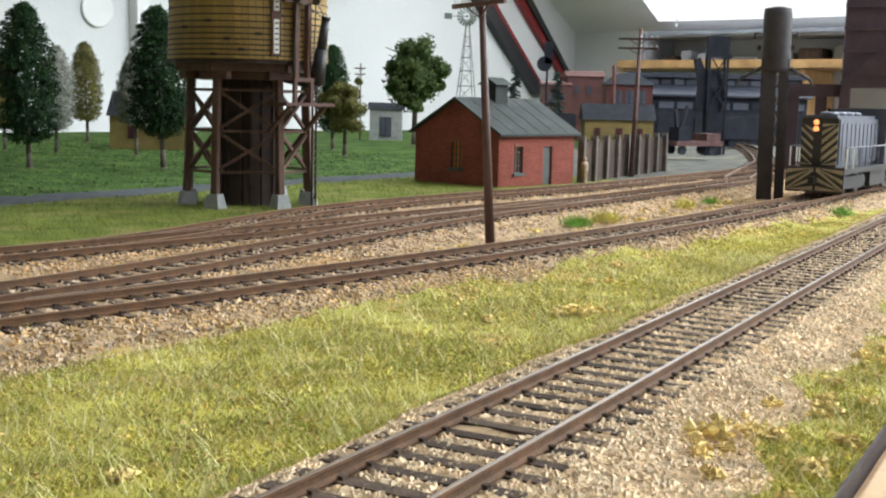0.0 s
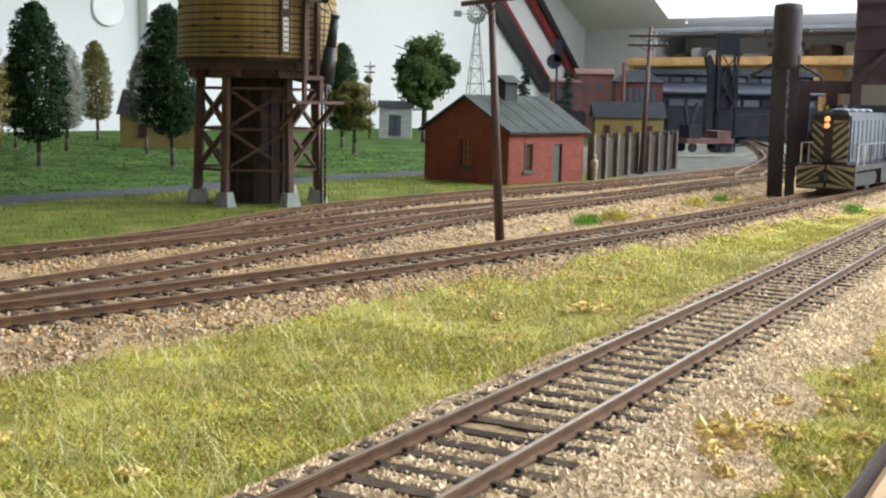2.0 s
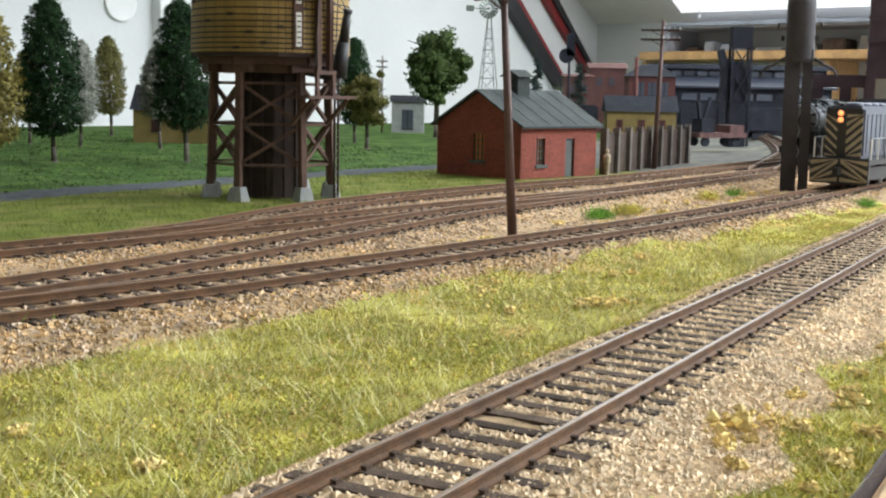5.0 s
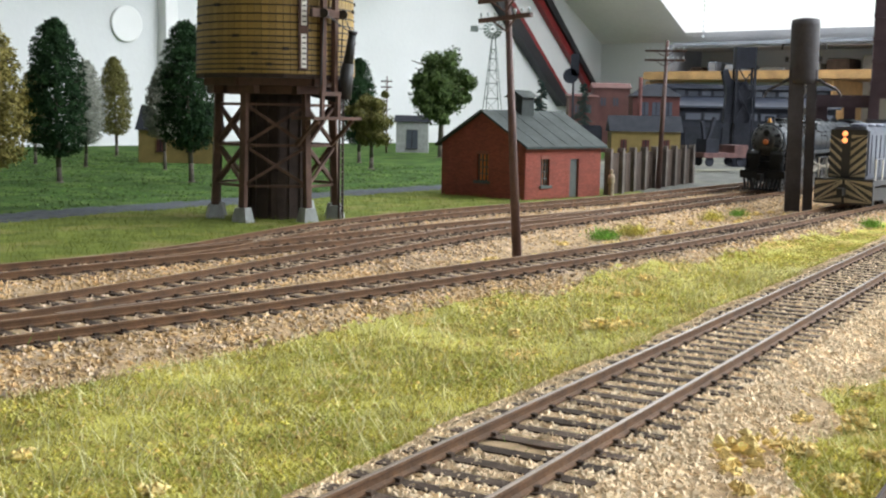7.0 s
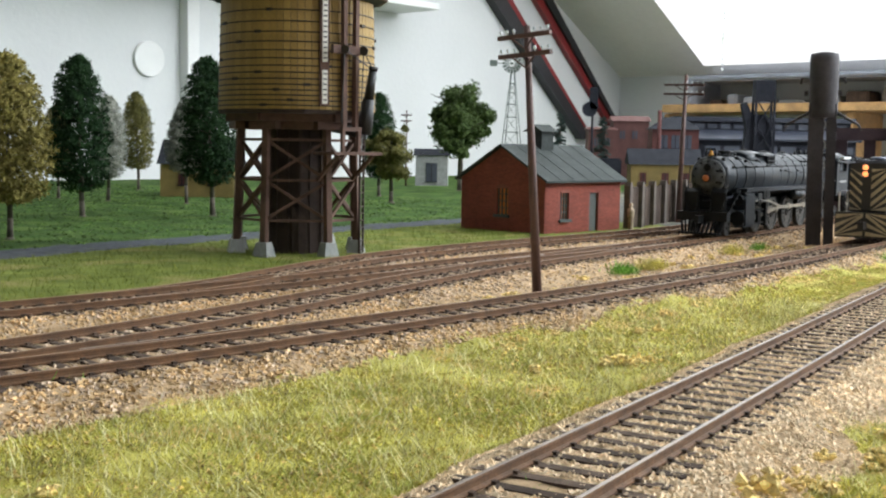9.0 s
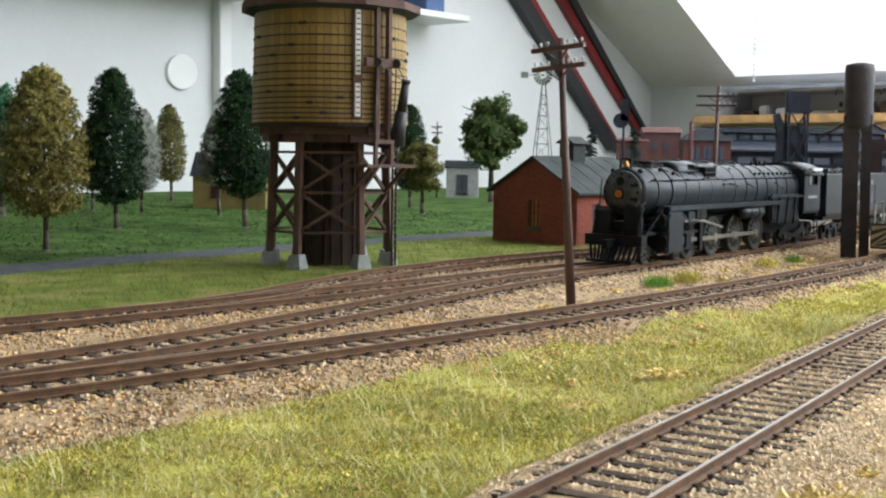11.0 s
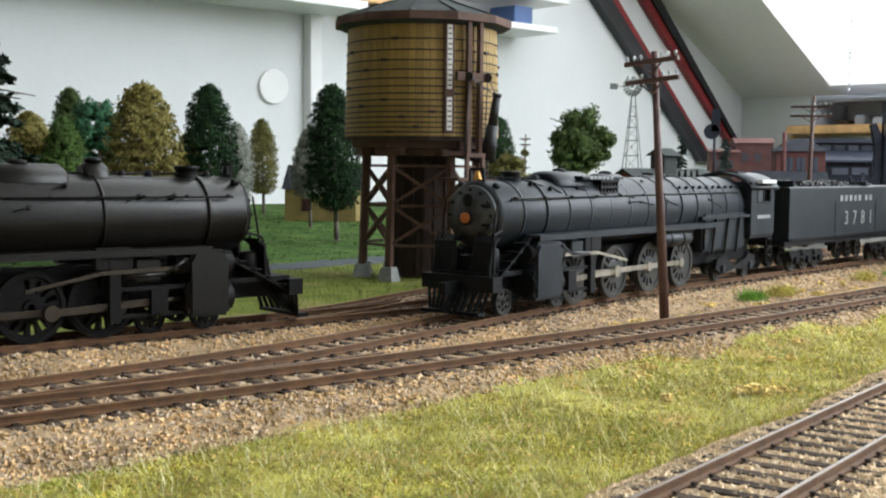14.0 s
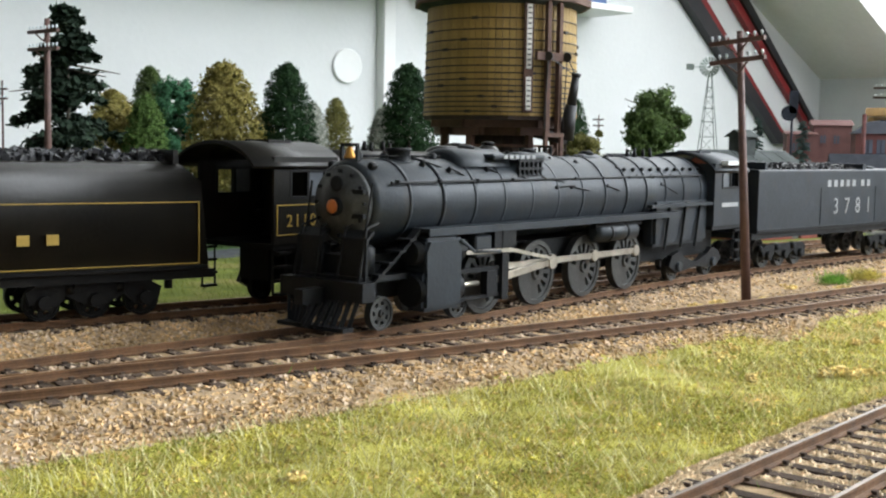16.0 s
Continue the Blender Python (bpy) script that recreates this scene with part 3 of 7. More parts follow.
# ---- water tower ----
def build_tower():
    x, y = -0.100, 0.586
    t = thing("water_tower", pose(x, y, 0, 0, 0, -8), "ochre wooden railway water tower with dark brown timber legs", "water tower")
    legs = [a + 17 for a in (-75, -30, 30, 75, 105, 150, -150, -105)]

    def leg_at(a, r, z):
        return (r * math.sin(radians(a)), -r * math.cos(radians(a)), z)
    for a in legs:
        bm = bmesh.new()
        lathe(bm, [(6.0, 0), (5.8, 0.5), (4.2, 7.0), (3.9, 7.4)], 4, smooth=False, a0=math.pi / 4)
        f = part("footing", bm, M_CONCRETE, t, "light grey concrete footing")
        f.matrix_basis = Matrix.Translation(Vector(leg_at(a, 31.5, -0.5)) * 0.001) @ Matrix.Rotation(radians(a), 4, "Z")
        bm = bmesh.new()
        beam(bm, leg_at(a, 31.5, 6.8), leg_at(a, 29.5, 63), 3.4)
        bmesh.ops.bevel(bm, geom=bm.edges[:], offset=0.3, segments=1, affect="EDGES")
        part("leg", bm, M_BROWNWOOD, t)
    order = legs
    for i, a in enumerate(order):
        b = order[(i + 1) % len(order)]
        wide = abs(((b - a + 180) % 360) - 180) > 40
        for z in (17.5, 37.5, 57.5):
            bm = bmesh.new()
            beam(bm, leg_at(a, 31.3 - z * 0.035, z), leg_at(b, 31.3 - z * 0.035, z), 1.3)
            part("girt", bm, M_BROWNWOOD, t)
        for z0, z1 in ((17.8, 37.2), (37.8, 57.2)):
            for p, q, k in ((a, b, 0.5), (b, a, -0.5)):
                bm = bmesh.new()
                beam(bm, leg_at(p, 31.6 - z0 * 0.035 + k, z0), leg_at(q, 31.6 - z1 * 0.035 + k, z1), 1.1 if not wide else 1.5)
                part("brace", bm, M_BROWNWOOD, t)
    # boxed core under the tank
    core = bmesh.new()
    lathe(core, [(15.5, -0.5), (15.5, 63)], 8, smooth=False, a0=math.pi / 8)
    core = part("frost_box", core, M_DARKWOOD, t, "dark boarded frost box round the pipe")
    for i in range(16):
        bm = bmesh.new()
        a = i * math.pi / 8
        r = 15.9 if i % 2 else 14.7
        box(bm, -0.5, 0.5, -r - 0.5, -r + 0.3, 0, 62.5, Matrix.Rotation(a, 4, "Z"))
        part("batten", bm, M_DARKWOOD, core)
    bm = bmesh.new()
    box(bm, -3.5, 3.5, -15.6, -14.9, 1, 24, Matrix.Rotation(radians(22), 4, "Z"))
    part("hatch", bm, M_DARKWOOD, core)
    # caps and joists
    for yy in (-24, -8.5, 8.5, 24):
        bm = bmesh.new()
        w = math.sqrt(max(0, 29 ** 2 - yy * yy))
        box(bm, -w, w, yy - 2.2, yy + 2.2, 62.6, 66.5)
        part("cap_beam", bm, M_BROWNWOOD, t)
    for i, a in enumerate(legs):
        b = legs[(i + 1) % len(legs)]
        bm = bmesh.new()
        box(bm, -7.5, 7.5, -33.5, -28.5, 62.7, 66.4, Matrix.Rotation(radians(a), 4, "Z"))
        part("bolster", bm, M_BROWNWOOD, t)
        bm = bmesh.new()
        beam(bm, leg_at(a, 35.0, 68.4), leg_at(b, 35.0, 68.4), 3.4, 3.7)
        part("ring_beam", bm, M_BROWNWOOD, t)
    for k in range(-3, 4):
        bm = bmesh.new()
        xx = k * 8.6
        w = math.sqrt(31 ** 2 - xx * xx)
        box(bm, xx - 1.6, xx + 1.6, -w, w, 66.6, 70.1)
        part("joist", bm, M_DARKWOOD, t)
    bm = bmesh.new()
    lathe(bm, [(39.5, 70.2), (39.8, 72.2)], 16, smooth=False)
    part("deck", bm, M_DARKWOOD, t)
    # tank: staves and hoops
    bm = bmesh.new()
    lathe(bm, [(38.9, 72.2), (37.6, 128)], 72, smooth=False)
    tank = part("tank", bm, M_HOOP, t, "ochre stave tank with dark hoops")
    n = 72
    bm = bmesh.new()
    wb, wt = 39.6 * math.pi / n * 0.93, 38.3 * math.pi / n * 0.93
    vs = [bm.verts.new(c) for c in ((-wb, -39.9, 72.2), (wb, -39.9, 72.2), (wt, -38.5, 128), (-wt, -38.5, 128), (-wb, -38.6, 72.2), (wb, -38.6, 72.2), (wt, -37.2, 128), (-wt, -37.2, 128))]
    for f in ((0, 1, 2, 3), (1, 5, 6, 2), (4, 0, 3, 7), (4, 5, 1, 0), (3, 2, 6, 7)):
        bm.faces.new([vs[i] for i in f])
    stave = mesh_of("stave", bm, M_YELLOWTANK)
    for i in range(n):
        o = new("stave", stave)
        o.parent = tank
        o.matrix_basis = Matrix.Rotation(2 * math.pi * i / n, 4, "Z")
    z = 74.0
    gaps = [2.4, 2.4, 2.5, 2.6, 2.8, 3.0, 3.2, 3.5, 3.8, 4.2, 4.6, 5.0, 5.4, 5.8]
    for g in gaps:
        bm = bmesh.new()
        r = 39.95 - (z - 72.2) * 0.0251
        lathe(bm, [(r - 0.4, z - 0.42), (r + 0.32, z - 0.25), (r + 0.32, z + 0.25), (r - 0.4, z + 0.42)], 72)
        part("hoop", bm, M_HOOP, tank)
        a = random.uniform(0, 6.28)
        for q in range(3):
            bm = bmesh.new()
            box(bm, -1.6, 1.6, -r - 0.9, -r, z - 0.7, z + 0.7, Matrix.Rotation(a + q * 2.1, 4, "Z"))
            part("hoop_lug", bm, M_HOOP, tank)
        z += g
    # gauge board with its marks
    rot = Matrix.Rotation(radians(36), 4, "Z")
    bm = bmesh.new()
    box(bm, -2.4, 2.4, -41.0, -39.5, 74, 127, rot)
    gauge = part("gauge_board", bm, M_BROWNWOOD, t)
    bm = bmesh.new()
    box(bm, -1.3, 1.3, -41.4, -40.9, 75, 91, rot)
    box(bm, -1.3, 1.3, -41.4, -40.9, 95, 126, rot)
    scale_ = part("gauge_scale", bm, M_WHITE, gauge, "white scale board with black marks")
    for k in range(20):
        z = 76.4 + k * 2.5
        if 90 < z < 96:
            continue
        bm = bmesh.new()
        box(bm, -0.8, 0.8, -41.7, -41.3, z, z + 0.7, rot)
        part("scale_mark", bm, M_INK, scale_)
    # uprights, cross arm, spout with cables
    for a, h in ((50, 128), (60, 128)):
        r2 = Matrix.Rotation(radians(a), 4, "Z")
        bm = bmesh.new()
        box(bm, -1.1, 1.1, -43, -40.4, 62, h, r2)
        part("upright", bm, M_BROWNWOOD, t)
    r2 = Matrix.Rotation(radians(55), 4, "Z")
    bm = bmesh.new()
    box(bm, -13, 8, -45, -42.6, 99, 103, r2)
    part("cross_arm", bm, M_BROWNWOOD, t)
    for xx in (-7, 5):
        bm = bmesh.new()
        lathe(bm, [(2.2, -0.6), (2.2, 0.6)], 14, "y", r2 @ Vector((xx, -46, 101)))
        part("pulley", bm, M_HOOP, t)
    spout_dir = r2 @ Vector((9, -43, 0))
    bm = bmesh.new()
    p0, p1 = Vector((spout_dir.x * 0.98, spout_dir.y * 0.98, 61)), Vector((spout_dir.x * 1.1, spout_dir.y * 1.1, 92))
    tube(bm, p0, p0.lerp(p1, 0.55), 4.0, 2.9, 14)
    tube(bm, p0.lerp(p1, 0.55), p1, 2.5, 1.9, 14)
    tube(bm, p1, p1 + Vector((0.4, -0.2, 1.6)), 2.3, 2.3, 14)
    part("spout", bm, M_BLACK, t, "black riveted spout folded up")
    bm = bmesh.new()
    tube(bm, (r2 @ Vector((0, -16, 66))), p0, 2.6, 2.6, 10)
    part("outlet_pipe", bm, M_BLACK, t)
    for xx in (-7, 5):
        bm = bmesh.new()
        tube(bm, r2 @ Vector((xx, -46, 101)), p1, 0.25, 0.25, 5)
        tube(bm, r2 @ Vector((xx, -46, 101)), r2 @ Vector((xx, -44, 66)), 0.25, 0.25, 5)
        part("cable", bm, M_BLACK, t)
    # platform, rail and ladder beside the spout
    bm = bmesh.new()
    box(bm, -16, 14, -50, -33, 50.5, 52, r2)
    plat = part("platform", bm, M_BROWNWOOD, t)
    for xx in (-7, 3):
        bm = bmesh.new()
        box(bm, xx - 0.9, xx + 0.9, -46, -44.2, 52, 63, r2)
        part("post", bm, M_BROWNWOOD, plat)
    bm = bmesh.new()
    box(bm, -8, 4, -46.2, -44, 62, 64, r2)
    part("post_cap", bm, M_BROWNWOOD, plat)
    for xx in (-12, 10):
        bm = bmesh.new()
        beam(bm, r2 @ Vector((xx, -32, 38)), r2 @ Vector((xx, -48, 50.5)), 1.6)
        part("strut", bm, M_BROWNWOOD, plat)
    ladder = new("ladder")
    ladder.parent = t
    r3 = Matrix.Rotation(radians(84), 4, "Z")
    for xx in (-2.6, 2.6):
        bm = bmesh.new()
        box(bm, xx - 0.4, xx + 0.4, -36, -35, 0, 68, r3)
        part("stringer", bm, M_DARKWOOD, ladder)
    for k in range(19):
        bm = bmesh.new()
        box(bm, -2.6, 2.6, -35.8, -35.2, 3 + k * 3.5, 3.6 + k * 3.5, r3)
        part("rung", bm, M_DARKWOOD, ladder)
    # roof: shallow twelve sided cone
    bm = bmesh.new()
    lathe(bm, [(41, 126.5), (45, 128.5), (45.4, 131.5), (43.5, 132.4), (4, 146), (0.5, 147)], 12, smooth=False, a0=radians(9))
    roof = part("roof", bm, [M_ROOFGREY], t, "dark grey panelled roof with brown fascia")
    bm = bmesh.new()
    lathe(bm, [(44.9, 128.2), (46, 128.2), (46, 132), (45, 132.1)], 12, smooth=False, a0=radians(9))
    part("fascia", bm, M_BROWNWOOD, roof)
    for k in range(12):
        bm = bmesh.new()
        a = radians(9) + k * math.pi / 6
        beam(bm, (43.4 * math.cos(a), 43.4 * math.sin(a), 132.6), (3 * math.cos(a), 3 * math.sin(a), 146.5), 0.8)
        part("hip", bm, M_ROOFGREY, roof)


build_tower()


# ---- telegraph poles ----
def build_pole(m, height, arms, label, r=2.4, span=21.5):
    p = thing("telegraph_pole", m, label, "telegraph pole", "telegraph poles")
    bm = bmesh.new()
    tube(bm, (0, 0, -1), (0, 0, height), r, r * 0.62, 12)
    part("shaft", bm, M_POLE, p)
    for z in arms:
        bm = bmesh.new()
        box(bm, -span / 2, span / 2, -r * 0.62 - 1.6, -r * 0.62, z - 0.75, z + 0.75)
        arm = part("cross_arm", bm, M_POLE, p)
        for k in range(8):
            x = (k - 3.5) * span * 0.13
            if abs(x) < 1.5:
                continue
            bm = bmesh.new()
            lathe(bm, [(0.2, 0), (0.2, 0.7), (0.5, 0.8), (0.55, 1.5), (0.3, 1.9)], 7, origin=(x, -r * 0.62 - 0.8, z + 0.75))
            part("insulator", bm, M_GLASSBEAD, arm, "clear insulator")
        for s in (-1, 1):
            bm = bmesh.new()
            beam(bm, (s * span * 0.22, -r * 0.62 - 1.7, z - 0.6), (0, -r * 0.62 - 0.6, z - 4.5), 0.5, 0.5)
            part("brace", bm, M_POLE, arm)
    return p


build_pole(pose(0.0168, 0.3935, 0.0035, 0.6, -3.8, -36), 94, (84, 90.5), "slim brown telegraph pole with two cross arms beside the track", 1.75)
build_pole(pose(0.145, 0.887, 0, 0, 1.6, -38), 113, (98, 105), "brown telegraph pole with two cross arms before the fence", 2.2, 34)


# ---- red brick shed ----
def build_shed():
    L, Wd, H, R = 83, 73, 35, 56
    ang = 90 - 41.6
    s = thing("brick_shed", pose(0.035, 0.736, 0, 0, 0, ang), "small red brick railway shed with grey gabled roof", "shed")

    def wall(name, length, holes, gable=0):
        """A wall in x and z, with openings right through, as a grid of blocks and rows of bricks on its face."""
        bm = bmesh.new()
        xs = sorted({0, length, *[c for h in holes for c in (h[0] - h[2] / 2, h[0] + h[2] / 2)]})
        zs = sorted({-1, H, *[c for h in holes for c in (h[1], h[3])]})
        for a, b in zip(xs, xs[1:]):
            for c, d in zip(zs, zs[1:]):
                if any(h[0] - h[2] / 2 <= a and b <= h[0] + h[2] / 2 and h[1] <= c and d <= h[3] for h in holes):
                    continue
                box(bm, a, b, 0, 4, c, d)
        if gable:
            prism(bm, [(0, H), (length, H), (length / 2, R)], 0, 4)
        bmesh.ops.remove_doubles(bm, verts=bm.verts, dist=0.001)
        return bm
    front = wall("front", L, [(21, 9, 9, 27), (53, 0, 10, 26)])
    wf = part("wall", front, M_BRICK, s)
    side = wall("side", Wd, [(36, 11, 10, 29)], 1)
    ws = part("wall", side, M_BRICK, s)
    ws.matrix_basis = Matrix(((0, 1, 0, 0), (1, 0, 0, 0), (0, 0, 1, 0), (0, 0, 0, 1)))
    back = part("wall", wall("back", L, []), M_BRICK, s)
    back.matrix_basis = Matrix.Translation((0, (Wd - 4) * 0.001, 0))
    far = part("wall", wall("far", Wd, [], 1), M_BRICK, s)
    far.matrix_basis = Matrix.Translation(((L - 4) * 0.001, 0, 0)) @ Matrix(((0, 1, 0, 0), (1, 0, 0, 0), (0, 0, 1, 0), (0, 0, 0, 1)))
    # fine brick courses, joined
    random.seed(11)
    for host, length, holes, gable in ((wf, L, [(21, 9, 9, 27), (53, 0, 10, 26)], 0), (ws, Wd, [(36, 11, 10, 29)], 1)):
        bm = bmesh.new()
        z, row = 0.2, 0
        while z < (R - 2 if gable else H - 0.5):
            x = -1.3 * (row % 2)
            lo, hi = (0.3, length - 0.3) if z < H else ((z - H + 0.8) / (R - H) * length / 2 + 0.3, length - (z - H + 0.8) / (R - H) * length / 2 - 0.3)
            while x < hi:
                a, b = max(x, lo), min(x + 2.35, hi)
                x += 2.6
                if b - a < 0.5 or any(h[0] - h[2] / 2 - 0.1 < b and a < h[0] + h[2] / 2 + 0.1 and h[1] - 0.2 < z + 0.7 and z < h[3] + 0.2 for h in holes):
                    continue
                d = random.uniform(0.12, 0.22)
                vs = [bm.verts.new(c) for c in ((a, -d, z), (b, -d, z), (b, -d, z + 0.72), (a, -d, z + 0.72), (a, 0.05, z), (b, 0.05, z), (b, 0.05, z + 0.72), (a, 0.05, z + 0.72))]
                for f in ((0, 1, 2, 3), (1, 5, 6, 2), (4, 0, 3, 7), (4, 5, 1, 0), (3, 2, 6, 7)):
                    bm.faces.new([vs[i] for i in f])
            z += 0.92
            row += 1
        tagged(part("brickwork", bm, M_BRICKS, host), kind="stuff")
    # window and door in the front, window in the gable

    def window(parent, x, z0, z1, w):
        win = new("window")
        win.parent = parent
        bm = bmesh.new()
        box(bm, x - w / 2, x + w / 2, 2.6, 2.9, z0, z1)
        part("pane", bm, M_WARMGLASS, win, "warm orange lit pane")
        bm = bmesh.new()
        for a in (-w / 2 + 0.4, -w / 6, w / 6, w / 2 - 0.4):
            box(bm, x + a - 0.35, x + a + 0.35, 1.4, 2.5, z0, z1)
        for b in np.linspace(z0, z1, 5):
            box(bm, x - w / 2, x + w / 2, 1.5, 2.4, b - 0.35, b + 0.35)
        part("frame", bm, M_DOORGREY, win)
        bm = bmesh.new()
        box(bm, x - w / 2 - 1.6, x + w / 2 + 1.6, -1.6, 2, z0 - 1.8, z0)
        part("sill", bm, M_DOORGREY, win)
        bm = bmesh.new()
        prism(bm, [(x - w / 2 - 0.4, z1 - 0.6), (x + w / 2 + 0.4, z1 - 0.6), (x + w / 2 + 0.4, z1 + 0.6), (x + w / 4, z1 + 1.8), (x - w / 4, z1 + 1.8), (x - w / 2 - 0.4, z1 + 0.6)], -0.5, 1.5)
        part("lintel", bm, M_MORTAR, win)
    window(wf, 21, 9, 27, 9)
    window(ws, 36, 11, 29, 10)
    bm = bmesh.new()
    box(bm, 48.2, 57.8, 1.6, 2.8, 0, 25.8)
    door = part("door", bm, M_DOORGREY, s, "grey green wooden door")
    for zz in (3, 13):
        bm = bmesh.new()
        box(bm, 49.6, 56.4, 1.2, 1.7, zz, zz + 8.5)
        part("panel", bm, M_DOORGREY, door)
    # roof, eaves and ridge ventilator
    e = 4
    roof = new("roof")
    roof.parent = s
    for sgn in (0, 1):
        bm = bmesh.new()
        y0, y1 = (-e, Wd / 2) if not sgn else (Wd + e, Wd / 2)
        z0 = H - (R - H) / (Wd / 2) * e + 0.3
        vs = []
        for xx in (-3, L + 3):
            for yy, zz in ((y0, z0), (y1, R + 0.4), (y1, R + 1.8), (y0, z0 + 1.4)):
                vs.append(bm.verts.new((xx, yy, zz)))
        for f in ((0, 1, 2, 3), (7, 6, 5, 4), (0, 4, 5, 1), (3, 2, 6, 7), (0, 3, 7, 4), (1, 5, 6, 2)):
            bm.faces.new([vs[i] for i in f])
        part("roof_slope", bm, M_ROOFGREY, roof, "grey tar paper slope")
        for k in range(1, 6):
            bm = bmesh.new()
            xx = -3 + k * (L + 6) / 6
            beam(bm, (xx, y0, z0 + 1.5), (xx, y1, R + 1.9), 0.5, 0.3)
            part("seam", bm, M_ROOFGREY, roof)
    vent = new("ventilator")
    vent.parent = s
    bm = bmesh.new()
    box(bm, 33, 46, Wd / 2 - 6, Wd / 2 + 6, R - 4, R + 11)
    part("ventilator_box", bm, M_ROOFGREY, vent)
    bm = bmesh.new()
    prism(bm, [(-8.5, R + 10.5), (8.5, R + 10.5), (0, R + 15.5)], -2, 16)
    o = part("ventilator_roof", bm, M_ROOFGREY, vent)
    o.matrix_basis = Matrix(((0, 1, 0, 0.0325), (1, 0, 0, Wd * 0.0005), (0, 0, 1, 0), (0, 0, 0, 1)))


M_BRICKS = mat("brick_faces", (0.26, 0.062, 0.04), 0.8, var=0.12, scale=90, fine=900, bump=0.15, island=0.2)
build_shed()


# ---- fence of sheet panels behind the shed ----
def build_fence():
    p0, p1 = Vector((0.096, 0.806)), Vector((0.187, 0.982))
    d = p1 - p0
    ang = math.degrees(math.atan2(d.y, d.x))
    f = thing("fence", pose(p0.x, p0.y, 0, 0, 0, ang), "brown panelled yard fence with grey posts", "fence")
    L, n = d.length * 1000, 8
    for k in range(n + 1):
        bm = bmesh.new()
        x = k * L / n
        prism(bm, [(x - 2.2, -1), (x + 2.2, -1), (x + 2.2, 30), (x + 1.4, 32.5), (x - 1.4, 32.5), (x - 2.2, 30)], -3.2, 1.5)
        part("post", bm, M_FENCEPOST, f)
    for k in range(n):
        for j in range(4):
            bm = bmesh.new()
            a = k * L / n + 2.2
            w = (L / n - 4.4) / 4
            box(bm, a + j * w + 0.15, a + (j + 1) * w - 0.15, -0.4, 0.8, -1, 29 + random.uniform(-0.5, 0.5))
            part("panel", bm, M_FENCE, f)


build_fence()

TRACKS = [
    build_track(T1, "near weathered track with light gravel and bright rail heads", M_RAILTOP),
    build_track(T2, "brown weathered main line track", M_RAILBROWN),
    build_track(T3, "brown track that leaves the main line at a turnout", M_RAILBROWN),
    build_track(T4, "short connecting track between two turnouts", M_RAILBROWN),
    build_track(T5, "brown track that runs past the brick shed", M_RAILBROWN),
    build_track(T6, "yard lead curving away to the engine shed", M_RAILTOP),
]


# ---- locomotives ----
M_SFGREY = mat("graphite_boiler_jacket", (0.018, 0.0235, 0.029), 0.45, 0.1, var=0.2, scale=90, fine=900, bump=0.12)
two_tone(M_SFGREY, (0.032, 0.029, 0.026), 130, 0.58, 0.8)
M_SFDARK = mat("weathered_black_running_gear", (0.009, 0.010, 0.011), 0.55, 0.2, var=0.3, scale=150, bump=0.2)
M_SFFRONT = mat("weathered_graphite_front", (0.040, 0.043, 0.043), 0.55, 0.2, var=0.4, scale=260, bump=0.2)
two_tone(M_SFFRONT, (0.11, 0.115, 0.11), 120, 0.54, 0.72)
M_RDBLACK = mat("satin_black_engine", (0.0065, 0.0055, 0.0038), 0.36, 0.15, var=0.25, scale=100, bump=0.1)
M_RDDARK = mat("dull_black_running_gear", (0.0045, 0.004, 0.0035), 0.6, 0.2, var=0.3, scale=150, bump=0.2)
M_STEEL = mat("bright_steel_rod", (0.42, 0.39, 0.33), 0.35, 0.85, var=0.2, scale=200, bump=0.1)
M_RDSTEEL = mat("oily_steel_rod", (0.055, 0.045, 0.033), 0.4, 0.8, var=0.2, scale=200, bump=0.1)
M_TYRE = mat("grey_wheel_tyre", (0.055, 0.057, 0.055), 0.42, 0.5, var=0.2, scale=200)
M_BRASS = mat("brass_bell", (0.42, 0.22, 0.05), 0.4, 0.9, var=0.1, scale=300, bump=0.05)
M_LAMP = glow("orange_headlight", (0.26, 0.07, 0.008), 0.14)
M_GOLD = mat("gold_lining", (0.36, 0.24, 0.045), 0.5, 0.1, var=0.1, scale=200, bump=0)
M_LETTER = mat("silver_grey_lettering", (0.27, 0.28, 0.28), 0.6, 0.0, var=0.1, scale=200, bump=0)
M_COAL = mat("coal_load", (0.02, 0.02, 0.022), 0.35, var=0.4, scale=300, bump=0.5)
M_CABGLASS = mat("dim_cab_glass", (0.10, 0.11, 0.12), 0.12, var=0.1, scale=100, bump=0)
M_PALE = mat("pale_cab_awning", (0.62, 0.66, 0.66), 0.6, var=0.1, scale=200)
M_FIGURE = mat("plain_painted_figure", (0.42, 0.33, 0.24), 0.8, var=0.3, scale=350)


M_SFGREY.node_tree.nodes["Principled BSDF"].inputs["Specular IOR Level"].default_value = 0.32
M_RDBLACK.node_tree.nodes["Principled BSDF"].inputs["Specular IOR Level"].default_value = 0.3
for m in (M_SFDARK, M_RDDARK, M_COAL):
    m.node_tree.nodes["Principled BSDF"].inputs["Specular IOR Level"].default_value = 0.22


